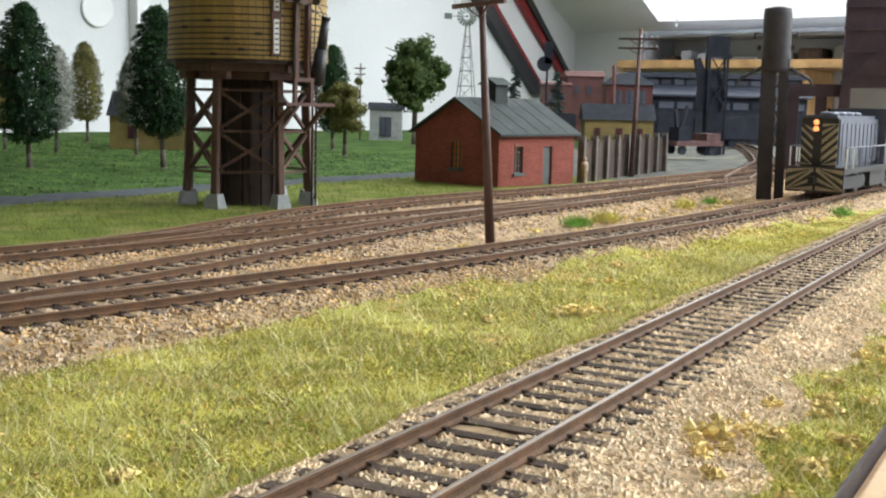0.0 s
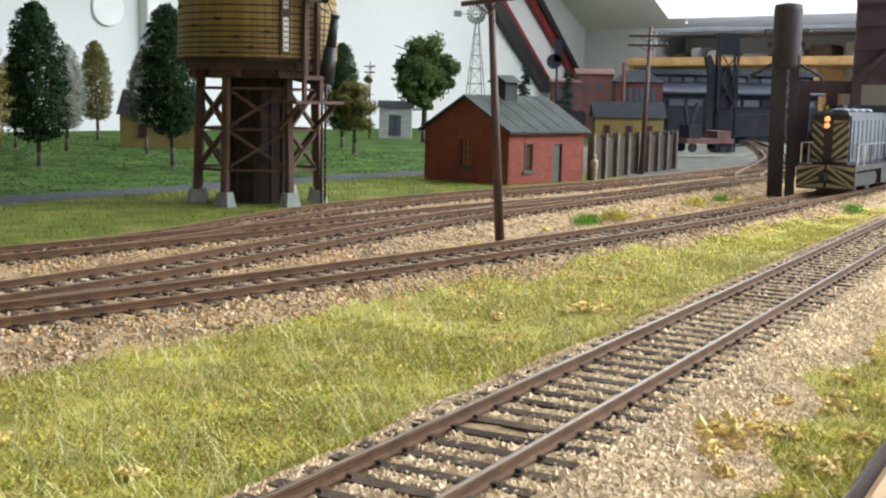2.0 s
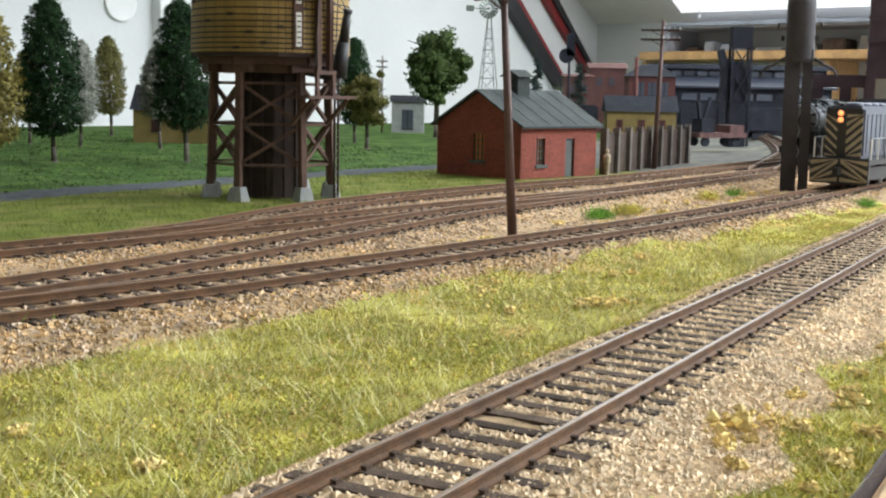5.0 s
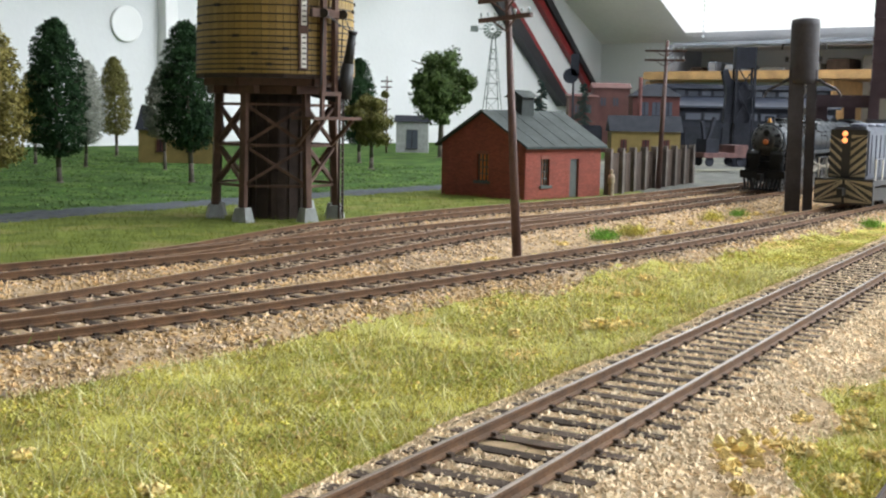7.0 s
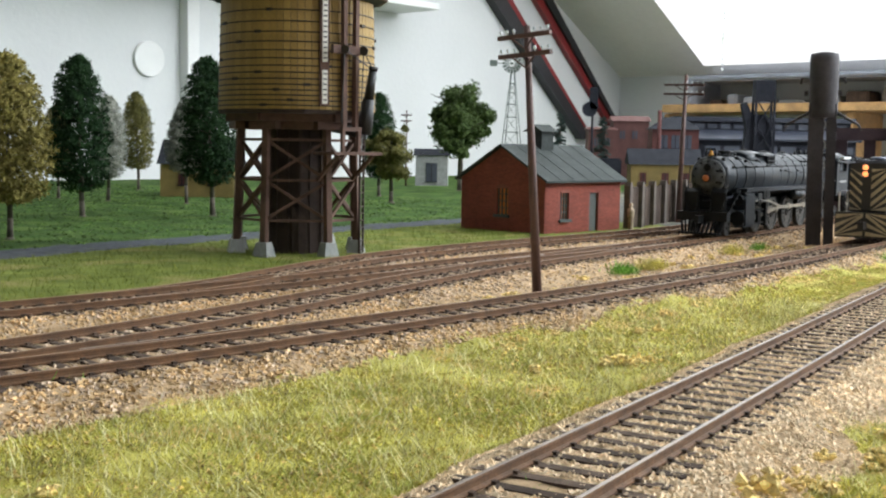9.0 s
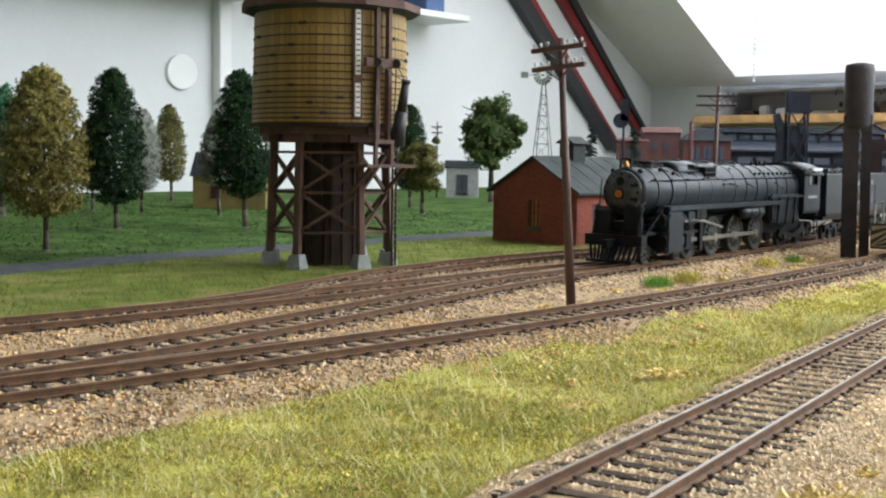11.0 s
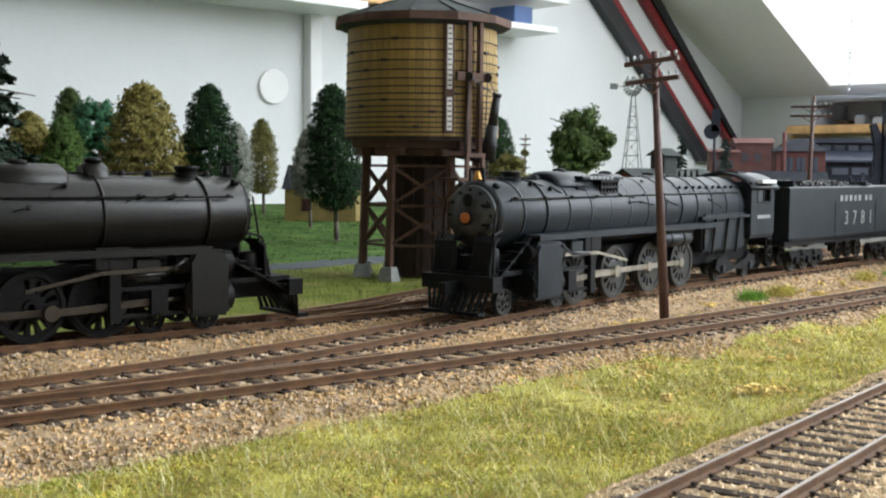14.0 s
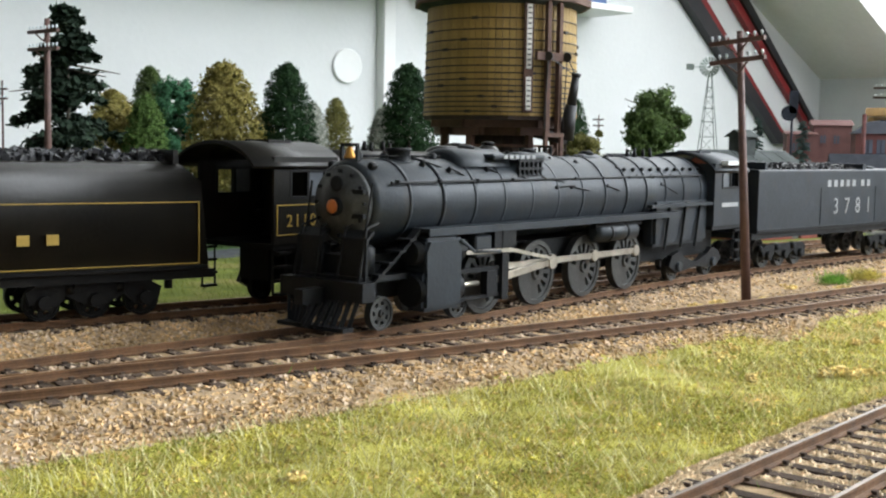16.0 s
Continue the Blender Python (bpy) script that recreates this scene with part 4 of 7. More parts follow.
def text_part(name, body, size, material, parent, m, label="", gap=1.3):
    cu = bpy.data.curves.new(name, "FONT")
    cu.body, cu.size, cu.extrude = body, size, 0.00008
    cu.space_character = gap
    tmp = bpy.data.objects.new(name, cu)
    scene.collection.objects.link(tmp)
    me = bpy.data.meshes.new_from_object(tmp)
    bpy.data.objects.remove(tmp)
    me.materials.append(material)
    ob = new(name, me)
    ob.parent = parent
    ob.matrix_basis = m
    if label:
        ob["label"] = label
    return ob


def wheel_mesh(r, slots, width=2.6, weight=0.0, inner=0.42, outer=0.74):
    """A cast disc wheel with slots, tyre, hub and balance weight in one piece; its axle runs along y."""
    seg = slots * 4
    radii = [0.1, 0.2, 0.24, inner, outer, 0.84, 0.86, 1.0]
    depth = [0.62, 0.62, 0.34, 0.3, 0.3, 0.32, 0.5, 0.5]
    keep = set()
    for i in range(len(radii) - 1):
        for j in range(seg):
            turn = (j + 0.5) / seg * 2 * math.pi
            heavy = weight and math.cos(turn - math.pi) > 0.5
            if radii[i] == inner and j % 4 in (1, 2) and not heavy:
                continue
            keep.add((i, j))
    bm = bmesh.new()
    grid = {}
    for side in (-1, 1):
        for i, f in enumerate(radii):
            for j in range(seg):
                turn = j / seg * 2 * math.pi
                grid[side, i, j] = bm.verts.new((r * f * math.cos(turn), side * width * depth[i], r * f * math.sin(turn)))
    for i, j in keep:
        k = (j + 1) % seg
        for side in (-1, 1):
            bm.faces.new([grid[side, i, j], grid[side, i + 1, j], grid[side, i + 1, k], grid[side, i, k]])
        for (p, q), other in ((((i, j), (i, k)), (i - 1, j)), (((i + 1, j), (i + 1, k)), (i + 1, j)), (((i, j), (i + 1, j)), (i, (j - 1) % seg)), (((i, k), (i + 1, k)), (i, k))):
            if other not in keep:
                bm.faces.new([grid[-1, *p], grid[-1, *q], grid[1, *q], grid[1, *p]])
    return bm


def smooth_lathe_x(bm, prof, n=36, z=0.0):
    lathe(bm, prof, n, "x", (0, 0, z))


def build_steam(sp):
    """An engine along x, its headlight at x = 0, rail tops at z = 0."""
    main, dark, rod = sp["main"], sp["dark"], sp["rod"]
    e = thing("steam_locomotive", Matrix.Identity(4), sp["label"], "locomotive", "steam locomotives")
    cz, r0, xf = sp["cz"], sp["r"], sp["xf"]
    xc = sp["cab"][0]
    # smokebox and boiler, thicker towards the firebox
    bm = bmesh.new()
    rb = r0 * 1.1
    smooth_lathe_x(bm, [(r0 * 0.9, xf), (r0, xf - 1.5), (r0, xf - 30), (r0 * 1.02, xf - 31), (rb, xf - 78), (rb * 1.02, xc + 45), (rb * 1.03, xc)], 40, cz)
    boiler = part("boiler", bm, main, e)
    for k, x in enumerate(np.linspace(xf - 14, xc + 6, sp["bands"])):
        f = (xf - x) / (xf - xc)
        r = r0 + (rb * 1.03 - r0) * min(1, f * 1.5) + 0.25
        bm = bmesh.new()
        smooth_lathe_x(bm, [(r - 0.5, x - 0.55), (r, x - 0.45), (r, x + 0.45), (r - 0.5, x + 0.55)], 36, cz)
        part("boiler_band", bm, main, boiler)
    # small fittings along the boiler flanks
    frs = random.Random(int(abs(xc)))
    for k in range(sp["fittings"]):
        x = xf - 24 - k * (abs(xc - xf) - 40) / sp["fittings"] + frs.uniform(-4, 4)
        a = frs.choice((0.25, 0.5, 0.8, 1.05))
        for s in (1, -1):
            y, z = s * rb * math.cos(a), cz + rb * math.sin(a)
            bm = bmesh.new()
            d = Vector((0, s * math.cos(a), math.sin(a)))
            tube(bm, Vector((x, y, z)) - d * 1.2, Vector((x, y, z)) + d * 0.7, 0.9, 0.6, 8)
            tube(bm, Vector((x, y, z)) + d * 0.3, Vector((x - frs.uniform(4, 12), y + s * 0.4, z - frs.uniform(-0.5, 4))) + d * 0.3, 0.3, 0.3, 5)
            part("boiler_fitting", bm, dark, boiler)
    for k in range(sp["fittings"]):
        x = xf - 8 - k * 9.5
        bm = bmesh.new()
        y = frs.uniform(-4, 4)
        lathe(bm, [(1.3, -2), (1.3, frs.uniform(0.6, 1.8)), (0.7, 2.2)], 8, origin=(x, y, cz + r0 * 0.98))
        tube(bm, (x, y, cz + r0 + 1), (x - 9, frs.uniform(-5, 5), cz + r0 + 0.9), 0.35, 0.35, 5)
        part("top_fitting", bm, dark, boiler)
    # smokebox front
    bm = bmesh.new()
    smooth_lathe_x(bm, [(r0 * 0.88, xf + 0.1), (r0 * 0.84, xf + 1.2), (r0 * 0.62, xf + 1.6), (r0 * 0.6, xf + 2.4), (r0 * 0.3, xf + 3.2), (0.5, xf + 3.6)], 32, cz)
    front = part("smokebox_front", bm, sp["front"], e)
    for i in range(12):
        bm = bmesh.new()
        a = 2 * math.pi * i / 12
        y, z = r0 * 0.74 * math.cos(a), cz + r0 * 0.74 * math.sin(a)
        tube(bm, (xf + 1, y, z), (xf + 2.1, y, z), 0.6, 0.6, 6)
        part("bolt", bm, dark, front)
    bm = bmesh.new()
    lathe(bm, [(2.4, -4.5), (2.6, -4), (2.6, 0), (2.1, 0.2)], 16, "x", (xf + 4.5, 0, sp["lamp_z"]))
    lamp = part("headlight", bm, dark, e)
    bm = bmesh.new()
    lathe(bm, [(1.9, 0.2), (1.9, 0.45), (1.0, 0.75)], 16, "x", (xf + 4.5, 0, sp["lamp_z"]))
    part("lens", bm, M_LAMP, lamp, "glowing orange lens")
    # marker lamps, door hinges and front hand rail
    for s in (1, -1):
        bm = bmesh.new()
        lathe(bm, [(0.9, -1.2), (1.1, -0.8), (1.1, 0.8), (0.7, 1.2)], 12, "x", (xf - 3, s * r0 * 0.62, cz + r0 * 0.86))
        tube(bm, (xf - 3, s * r0 * 0.5, cz + r0 * 0.7), (xf - 3, s * r0 * 0.62, cz + r0 * 0.86), 0.4, 0.4, 6)
        part("marker_lamp", bm, dark, e)
        bm = bmesh.new()
        tube(bm, (xf + 1, s * r0 * 0.95, cz + 5.6), (xf + 6, s * r0 * 0.9, 14), 0.35, 0.35, 6)
        part("hand_rail", bm, dark, e)
    for z in (-3.2, 3.2):
        bm = bmesh.new()
        box(bm, xf + 1.4, xf + 2.6, r0 * 0.1, r0 * 0.78, cz + z - 0.6, cz + z + 0.6)
        part("hinge", bm, dark, front)
    bm = bmesh.new()
    lathe(bm, [(2.2, 0), (2.2, 0.5), (1.6, 0.7)], 20, "x", (xf + 2.9, 0, cz + 5.2))
    part("number_plate", bm, dark, front)
    # bell, chimney, domes
    top = cz + r0
    bm = bmesh.new()
    lathe(bm, [(1.7, 0), (1.6, 0.5), (1.1, 1.4), (0.9, 2.4), (0.5, 3.1), (0.2, 3.3)], 14, origin=(xf - 2, 0, top + 0.3))
    bell = part("bell", bm, sp["bell"], e, "small bell on the smokebox")
    bm = bmesh.new()
    for y in (-2.8, 2.8):
        box(bm, xf - 2.5, xf - 1.5, y - 0.4, y + 0.4, top - 1.5, top + 3.5)
    box(bm, xf - 2.5, xf - 1.5, -3, 3, top + 3.5, top + 4.3)
    part("bell_yoke", bm, dark, bell)
    bm = bmesh.new()
    lathe(bm, [(4.6, -1.5), (3.6, 0.6), (3.3, 3.2), (3.8, 3.4), (3.8, 4.2), (2.4, 4.3)], 20, origin=(xf - sp["stack_x"], 0, top - 1))
    part("chimney", bm, dark, e)
    for x, ln, w, h in sp["domes"]:
        bm = bmesh.new()
        n = 16
        z0 = cz + rb - 3
        rings = []
        for kx, s in ((-ln / 2, 0.75), (-ln / 2 + 1.5, 0.97), (0, 1), (ln / 2 - 1.5, 0.97), (ln / 2, 0.75)):
            rings.append([bm.verts.new((x + kx, w * s * math.cos(a), z0 + (3 + h) * s * math.sin(a))) for a in np.linspace(0, math.pi, n)])
        for ra, rb_ in zip(rings, rings[1:]):
            for i in range(n - 1):
                f = bm.faces.new((ra[i], ra[i + 1], rb_[i + 1], rb_[i]))
                f.smooth = True
        bm.faces.new(rings[0])
        bm.faces.new(rings[-1][::-1])
        dome = part("dome", bm, main, e)
        bm = bmesh.new()
        lathe(bm, [(2.6, 0), (2.6, 0.8), (1.2, 1.3)], 14, origin=(x, 0, cz + rb + h - 0.3))
        part("dome_lid", bm, dark, dome)
    for x in sp["valves"]:
        bm = bmesh.new()
        tube(bm, (x, 1.5, cz + rb - 1), (x, 1.5, cz + rb + 3.5), 0.9, 0.6, 8)
        tube(bm, (x, -1.5, cz + rb - 1), (x, -1.5, cz + rb + 3), 0.9, 0.6, 8)
        part("safety_valve", bm, dark, e)
    # both sides: running board, hand rail, cylinder, rods, tank, ladder
    cyl0, cyl1 = sp["cyl"]
    rd = sp["rd"]
    z_run = sp["run_z"]
    for s in (1, -1):
        bm = bmesh.new()
        box(bm, xc + 30, xf - 16, s * 13.2 - 3.2, s * 13.2 + 3.2, z_run - 0.5, z_run + 0.5)
        box(bm, xc + 30, xf - 16, s * 16.4 - 0.3, s * 16.4 + 0.3, z_run - 1.6, z_run + 0.5)
        run = part("running_board", bm, main, e)
        bm = bmesh.new()
        beam(bm, (xf - 16, s * 12.5, z_run), (xf + sp["nose"] + 8, s * 11.5, 9), 2.6, 0.8)
        part("front_step", bm, dark, run)
        for k in range(1, 6):
            bm = bmesh.new()
            p = Vector((xf - 16, s * 12.5, z_run)).lerp(Vector((xf + sp["nose"] + 8, s * 11.5, 9)), k / 6)
            box(bm, p.x - 0.4, p.x + 2.2, p.y - 2.6, p.y + 2.6, p.z + 0.4, p.z + 0.9)
            part("tread", bm, dark, run)
        bm = bmesh.new()
        tube(bm, (xc + 4, s * (rb * 0.96), cz + 6.2), (xf - 6, s * (r0 * 0.98), cz + 5.6), 0.4, 0.4, 6)
        for x in np.linspace(xc + 8, xf - 8, 11):
            tube(bm, (x, s * rb * 0.86, cz + 5.9), (x, s * (rb * 0.96 + 0.3), cz + 6), 0.45, 0.45, 6)
        part("hand_rail", bm, dark, e)
        bm = bmesh.new()
        prism(bm, [(cyl1, 4.5), (cyl1, 15.5), (cyl1 + 2, 17.5), (cyl1 + 2, 21), (cyl1 + 1, 24.5), (cyl0 - 1, 24.5), (cyl0 - 2, 21), (cyl0 - 2, 17.5), (cyl0, 15.5), (cyl0, 4.5)], s * 9.5, s * 17.2)
        bmesh.ops.bevel(bm, geom=bm.edges[:], offset=1.1, segments=2, affect="EDGES")
        cyl = part("cylinder", bm, main, e)
        bm = bmesh.new()
        tube(bm, (cyl0 + 1.2, s * 12.8, 10), (cyl1 - 1.2, s * 12.8, 10), 4.3, 4.3, 18)
        tube(bm, (cyl0 + 1.6, s * 13, 20.5), (cyl1 - 3.5, s * 13, 20.5), 3.2, 3.2, 14)
        part("cylinder_cover", bm, dark, cyl)
        # guides, crosshead and hangers
        gx = cyl1 - 22
        bm = bmesh.new()
        box(bm, gx, cyl1, s * 14.2 - 0.7, s * 14.2 + 0.7, 13.4, 14.6)
        box(bm, gx, cyl1, s * 14.2 - 0.7, s * 14.2 + 0.7, 5.6, 6.6)
        part("guide_bar", bm, dark, e)
        bm = bmesh.new()
        box(bm, gx - 2, gx + 1.2, s * 14.5 - 1.5, s * 14.5 + 1.5, 4.5, 25)
        box(bm, gx - 6, gx + 5, s * 13.8 - 2, s * 13.8 + 2, 20, 26)
        part("gear_hanger", bm, dark, e)
        bm = bmesh.new()
        tube(bm, (cyl1, s * 13.5, 10), (gx + 10, s * 13.5, 10), 0.8, 0.8, 8)
        part("piston_rod", bm, rod, e)
        bm = bmesh.new()
        beam(bm, (cyl1 - 3, s * 15.6, 19.5), (gx - 4, s * 15.6, 19), 1.0, 1.2)
        beam(bm, (gx - 4, s * 15.6, 19), (gx - 26, s * 15.6, 15), 0.8, 1.0)
        part("valve_rod", bm, rod, e)
        # air tank and brackets under the board
        t0, t1 = sp["tank"]
        bm = bmesh.new()
        lathe(bm, [(1.5, t0), (3.2, t0 - 1), (3.2, t1 + 1), (1.5, t1)], 18, "x", (0, s * 13.2, z_run - 5.2))
        tank = part("air_tank", bm, main, e)
        for k in (0.3, 0.7):
            bm = bmesh.new()
            x = t0 + (t1 - t0) * k
            lathe(bm, [(3.25, x - 0.6), (3.5, x - 0.5), (3.5, x + 0.5), (3.25, x + 0.6)], 18, "x", (0, s * 13.2, z_run - 5.2))
            part("strap", bm, dark, tank)
        bm = bmesh.new()
        for k in range(3):
            tube(bm, (t0 + 2, s * 15.4, z_run - 1.3 - k * 0.8), (t1 - 2, s * 15.4, z_run - 1.3 - k * 0.8), 0.3, 0.3, 5)
        part("cooling_pipe", bm, dark, e)
        bm = bmesh.new()
        box(bm, gx + 6, gx + 14, s * 14 - 1.6, s * 14 + 1.6, z_run - 9, z_run - 2.5)
        bmesh.ops.bevel(bm, geom=bm.edges[:], offset=0.5, segments=1, affect="EDGES")
        part("lubricator", bm, main, e)
        bm = bmesh.new()
        pts = [(cyl0 - 4, s * 15, z_run - 3), (cyl1, s * 15.5, z_run - 3), (gx + 15, s * 15.5, z_run - 7), (gx + 2, s * 15.5, z_run - 7.5)]
        for a, b in zip(pts, pts[1:]):
            tube(bm, a, b, 0.8, 0.8, 8)
        part("steam_pipe", bm, main, e)
        # firebox side, ash pan and pipes ahead of the cab
        bm = bmesh.new()
        box(bm, xc, xc + 44, s * 8, s * 13.4, 14, cz - 2)
        bmesh.ops.bevel(bm, geom=bm.edges[:], offset=1.2, segments=2, affect="EDGES")
        fire = part("firebox_side", bm, main, e)
        for x in (xc + 8, xc + 20, xc + 33):
            bm = bmesh.new()
            beam(bm, (x, s * 14, cz - 4), (x + 5, s * 14.5, 13), 0.9, 0.9)
            part("pipe", bm, dark, fire)
        bm = bmesh.new()
        box(bm, xc - 4, xc + 50, s * 14.5 - 1, s * 14.5 + 1, z_run + 2, z_run + 3.2)
        part("rear_board", bm, main, fire)
        for k in range(10):
            x = xc + 4 + k * 6.5
            bm = bmesh.new()
            tube(bm, (x, s * rb * 0.78, cz + rb * 0.64), (x, s * (rb * 0.78 + 1), cz + rb * 0.64 + 0.9), 0.75, 0.6, 7)
            part("washout_plug", bm, dark, boiler)
        # trailing truck
        bm = bmesh.new()
        x0, x1 = sp["trail"][0] + 7, sp["trail"][-1] - 7
        prism(bm, [(x0, 6), (x0 - 2, 10), (x0 - 8, 11.5), (x0 - 12, 9), ((x0 + x1) / 2, 6.5), (x1 + 12, 9), (x1 + 8, 11.5), (x1 + 2, 10), (x1, 6), (x1 + 6, 3.2), ((x0 + x1) / 2, 4.8), (x0 - 6, 3.2)], s * 10.8, s * 12.8)
        tr = part("truck_frame", bm, dark, e)
        for x in sp["trail"]:
            bm = bmesh.new()
            tube(bm, (x, s * 12, 5.6), (x, s * 14, 5.6), 2, 1.7, 12)
            part("axle_box", bm, main, tr)
    # frame and beam between the wheels, pilot
    xp = xf + sp["nose"]
    bm = bmesh.new()
    box(bm, xc - 20, xp + 2, -6, 6, 8, 20)
    part("frame", bm, dark, e)
    bm = bmesh.new()
    box(bm, xp + 4, xp + 9, -15, 15, 9, 14)
    part("pilot_beam", bm, dark, e)
    bm = bmesh.new()
    box(bm, xp - 16, xp + 6, -12, 12, 13.5, 15)
    part("front_deck", bm, dark, e)
    for k in range(11):
        y = -12.5 + k * 2.5
        bm = bmesh.new()
        beam(bm, (xp + 8, y, 9.5), (xp + 14 - abs(y) * 0.35, y * 0.86, 1.8), 1.0, 1.1)
        part("pilot_bar", bm, dark, e)
    bm = bmesh.new()
    box(bm, xp + 9, xp + 13, -12, 12, 1.3, 2.4)
    part("pilot_foot", bm, dark, e)
    bm = bmesh.new()
    box(bm, xp + 8, xp + 17, -1.6, 1.6, 8, 12)
    part("coupler", bm, dark, e)
    for y in (-8, 8):
        bm = bmesh.new()
        lathe(bm, [(3, 0), (3, 7), (2.2, 8)], 14, origin=(xf + 1, y, 15))
        part("air_pump", bm, dark, e)
        bm = bmesh.new()
        prism(bm, [(xf + 4.6, 13.5), (xf + 5.4, 13.5), (xf + 4.9, 25), (xf + 2.2, 27), (xf + 2, 26.2), (xf + 4.2, 24.6)], y - 4.6, y + 4.6)
        part("pump_shield", bm, dark, e)
        for k in (-1, 1):
            bm = bmesh.new()
            tube(bm, (xf + 7, y + k * 4, 14), (xf + 4, y + k * 3.6, 27.5), 0.35, 0.35, 6)
            tube(bm, (xf + 4, y + k * 3.6, 27.5), (xf - 1, y + k * 3.4, 29), 0.35, 0.35, 6)
            part("grab_iron", bm, dark, e)
    # cab
    c0, c1 = sp["cab"]
    cw, ch0, ch1 = 15.5, 20, sp["roof_z"]
    for s in (1, -1):
        bm = bmesh.new()
        wx0, wx1, wz0, wz1 = sp["cab_window"]
        for a, b, c, d in ((c1, c0, ch0, wz0), (c1, c0, wz1, ch1 - 3), (c1, wx0, wz0, wz1), (wx1, c0, wz0, wz1)):
            box(bm, a, b, s * cw - 0.5, s * cw + 0.5, c, d)
        side = part("cab_side", bm, main, e)
        bm = bmesh.new()
        for x in (wx0, (wx0 + wx1) / 2, wx1):
            box(bm, x - 0.45, x + 0.45, s * cw - 0.7, s * cw + 0.7, wz0, wz1)
        for z in (wz0, wz1):
            box(bm, wx0, wx1, s * cw - 0.7, s * cw + 0.7, z - 0.45, z + 0.45)
        part("window_frame", bm, dark, side)
        bm = bmesh.new()
        box(bm, (wx0 + wx1) / 2, wx1, s * cw - 0.2, s * cw + 0.2, wz0, wz1)
        part("pane", bm, M_CABGLASS, side)
        for z in (5, 9, 13, 17):
            bm = bmesh.new()
            box(bm, c1 + 1, c1 + 6, s * cw - 1.8, s * cw + 0.4, z, z + 0.8)
            part("step", bm, dark, side)
        bm = bmesh.new()
        for dx in (0.8, 6):
            tube(bm, (c1 + dx, s * (cw - 0.6), 5), (c1 + dx, s * (cw - 0.6), ch0), 0.35, 0.35, 5)
        part("grab_rail", bm, dark, side)
    bm = bmesh.new()
    box(bm, c0 - 1, c0, -cw, cw, ch0, ch1 - 3)
    part("cab_front", bm, main, e)
    bm = bmesh.new()
    box(bm, c1, c0, -cw, cw, ch0 - 1.5, ch0)
    part("cab_floor", bm, dark, e)
    bm = bmesh.new()
    arch = [((cw + 1.2) * math.sin(a) / math.sin(1.2), ch1 - 5.5 + 7 * (math.cos(a) - math.cos(1.2)) / (1 - math.cos(1.2))) for a in np.linspace(-1.2, 1.2, 15)]
    out = arch + [(y, z - 1.0) for y, z in arch[::-1]]
    a = [bm.verts.new((c0 + 2, y, z)) for y, z in out]
    b = [bm.verts.new((c1 - sp["overhang"], y, z)) for y, z in out]
    for i in range(len(out)):
        f = bm.faces.new((a[i], a[(i + 1) % len(out)], b[(i + 1) % len(out)], b[i]))
        f.smooth = True
    n = len(arch)
    for q in (a, b):
        for i in range(n - 1):
            bm.faces.new((q[i], q[i + 1], q[2 * n - 2 - i], q[2 * n - 1 - i]))
    roof = part("cab_roof", bm, main, e)
    bm = bmesh.new()
    box(bm, (c0 + c1) / 2 - 5, (c0 + c1) / 2 + 5, -5, 5, ch1 + 0.6, ch1 + 2)
    part("roof_hatch", bm, main, roof)
    # wheels
    moving = []
    wm = mesh_of("driving_wheel", wheel_mesh(rd, 14, weight=1, inner=sp["slot"][0], outer=sp["slot"][1]), [sp["wheel"]])
    for x in sp["drivers"]:
        for s in (1, -1):
            w = new("driving_wheel", wm)
            w.parent = e
            w.matrix_basis = pose(x * 0.001, s * 0.0092, rd * 0.001)
            moving.append((w, x, s, rd))
    pm = mesh_of("truck_wheel", wheel_mesh(sp["rp"], 7, 2.2, inner=0.5, outer=0.7), [sp["wheel"]])
    for x in (*sp["pilot"], *sp["trail"]):
        for s in (1, -1):
            w = new("truck_wheel", pm)
            w.parent = e
            w.matrix_basis = pose(x * 0.001, s * 0.0092, sp["rp"] * 0.001)
            moving.append((w, x, s, sp["rp"]))
    rods = []
    dx = sp["drivers"]
    for s in (1, -1):
        bm = bmesh.new()
        for a, b in zip(dx, dx[1:]):
            beam(bm, (a, s * 12.2, 0), (b, s * 12.2, 0), 1.0, 1.9)
        for a in dx:
            lathe(bm, [(1.9, -0.8), (1.9, 0.8)], 14, "y", (a, s * 12.2, 0))
        sr = part("side_rod", bm, rod, e)
        bm = bmesh.new()
        ln = gx + 9 - dx[1]
        beam(bm, (0, s * 14, 0), (ln, s * 14, 0), 1.0, 2.0)
        lathe(bm, [(2.3, -0.9), (2.3, 0.9)], 14, "y", (0, s * 14, 0))
        mr = part("main_rod", bm, rod, e)
        bm = bmesh.new()
        box(bm, -2.6, 2.6, s * 14.6 - 1.2, s * 14.6 + 1.2, -3.4, 3.4)
        xh = part("crosshead", bm, dark, e)
        rods.append((sr, mr, xh, s, ln))
    return e, moving, rods


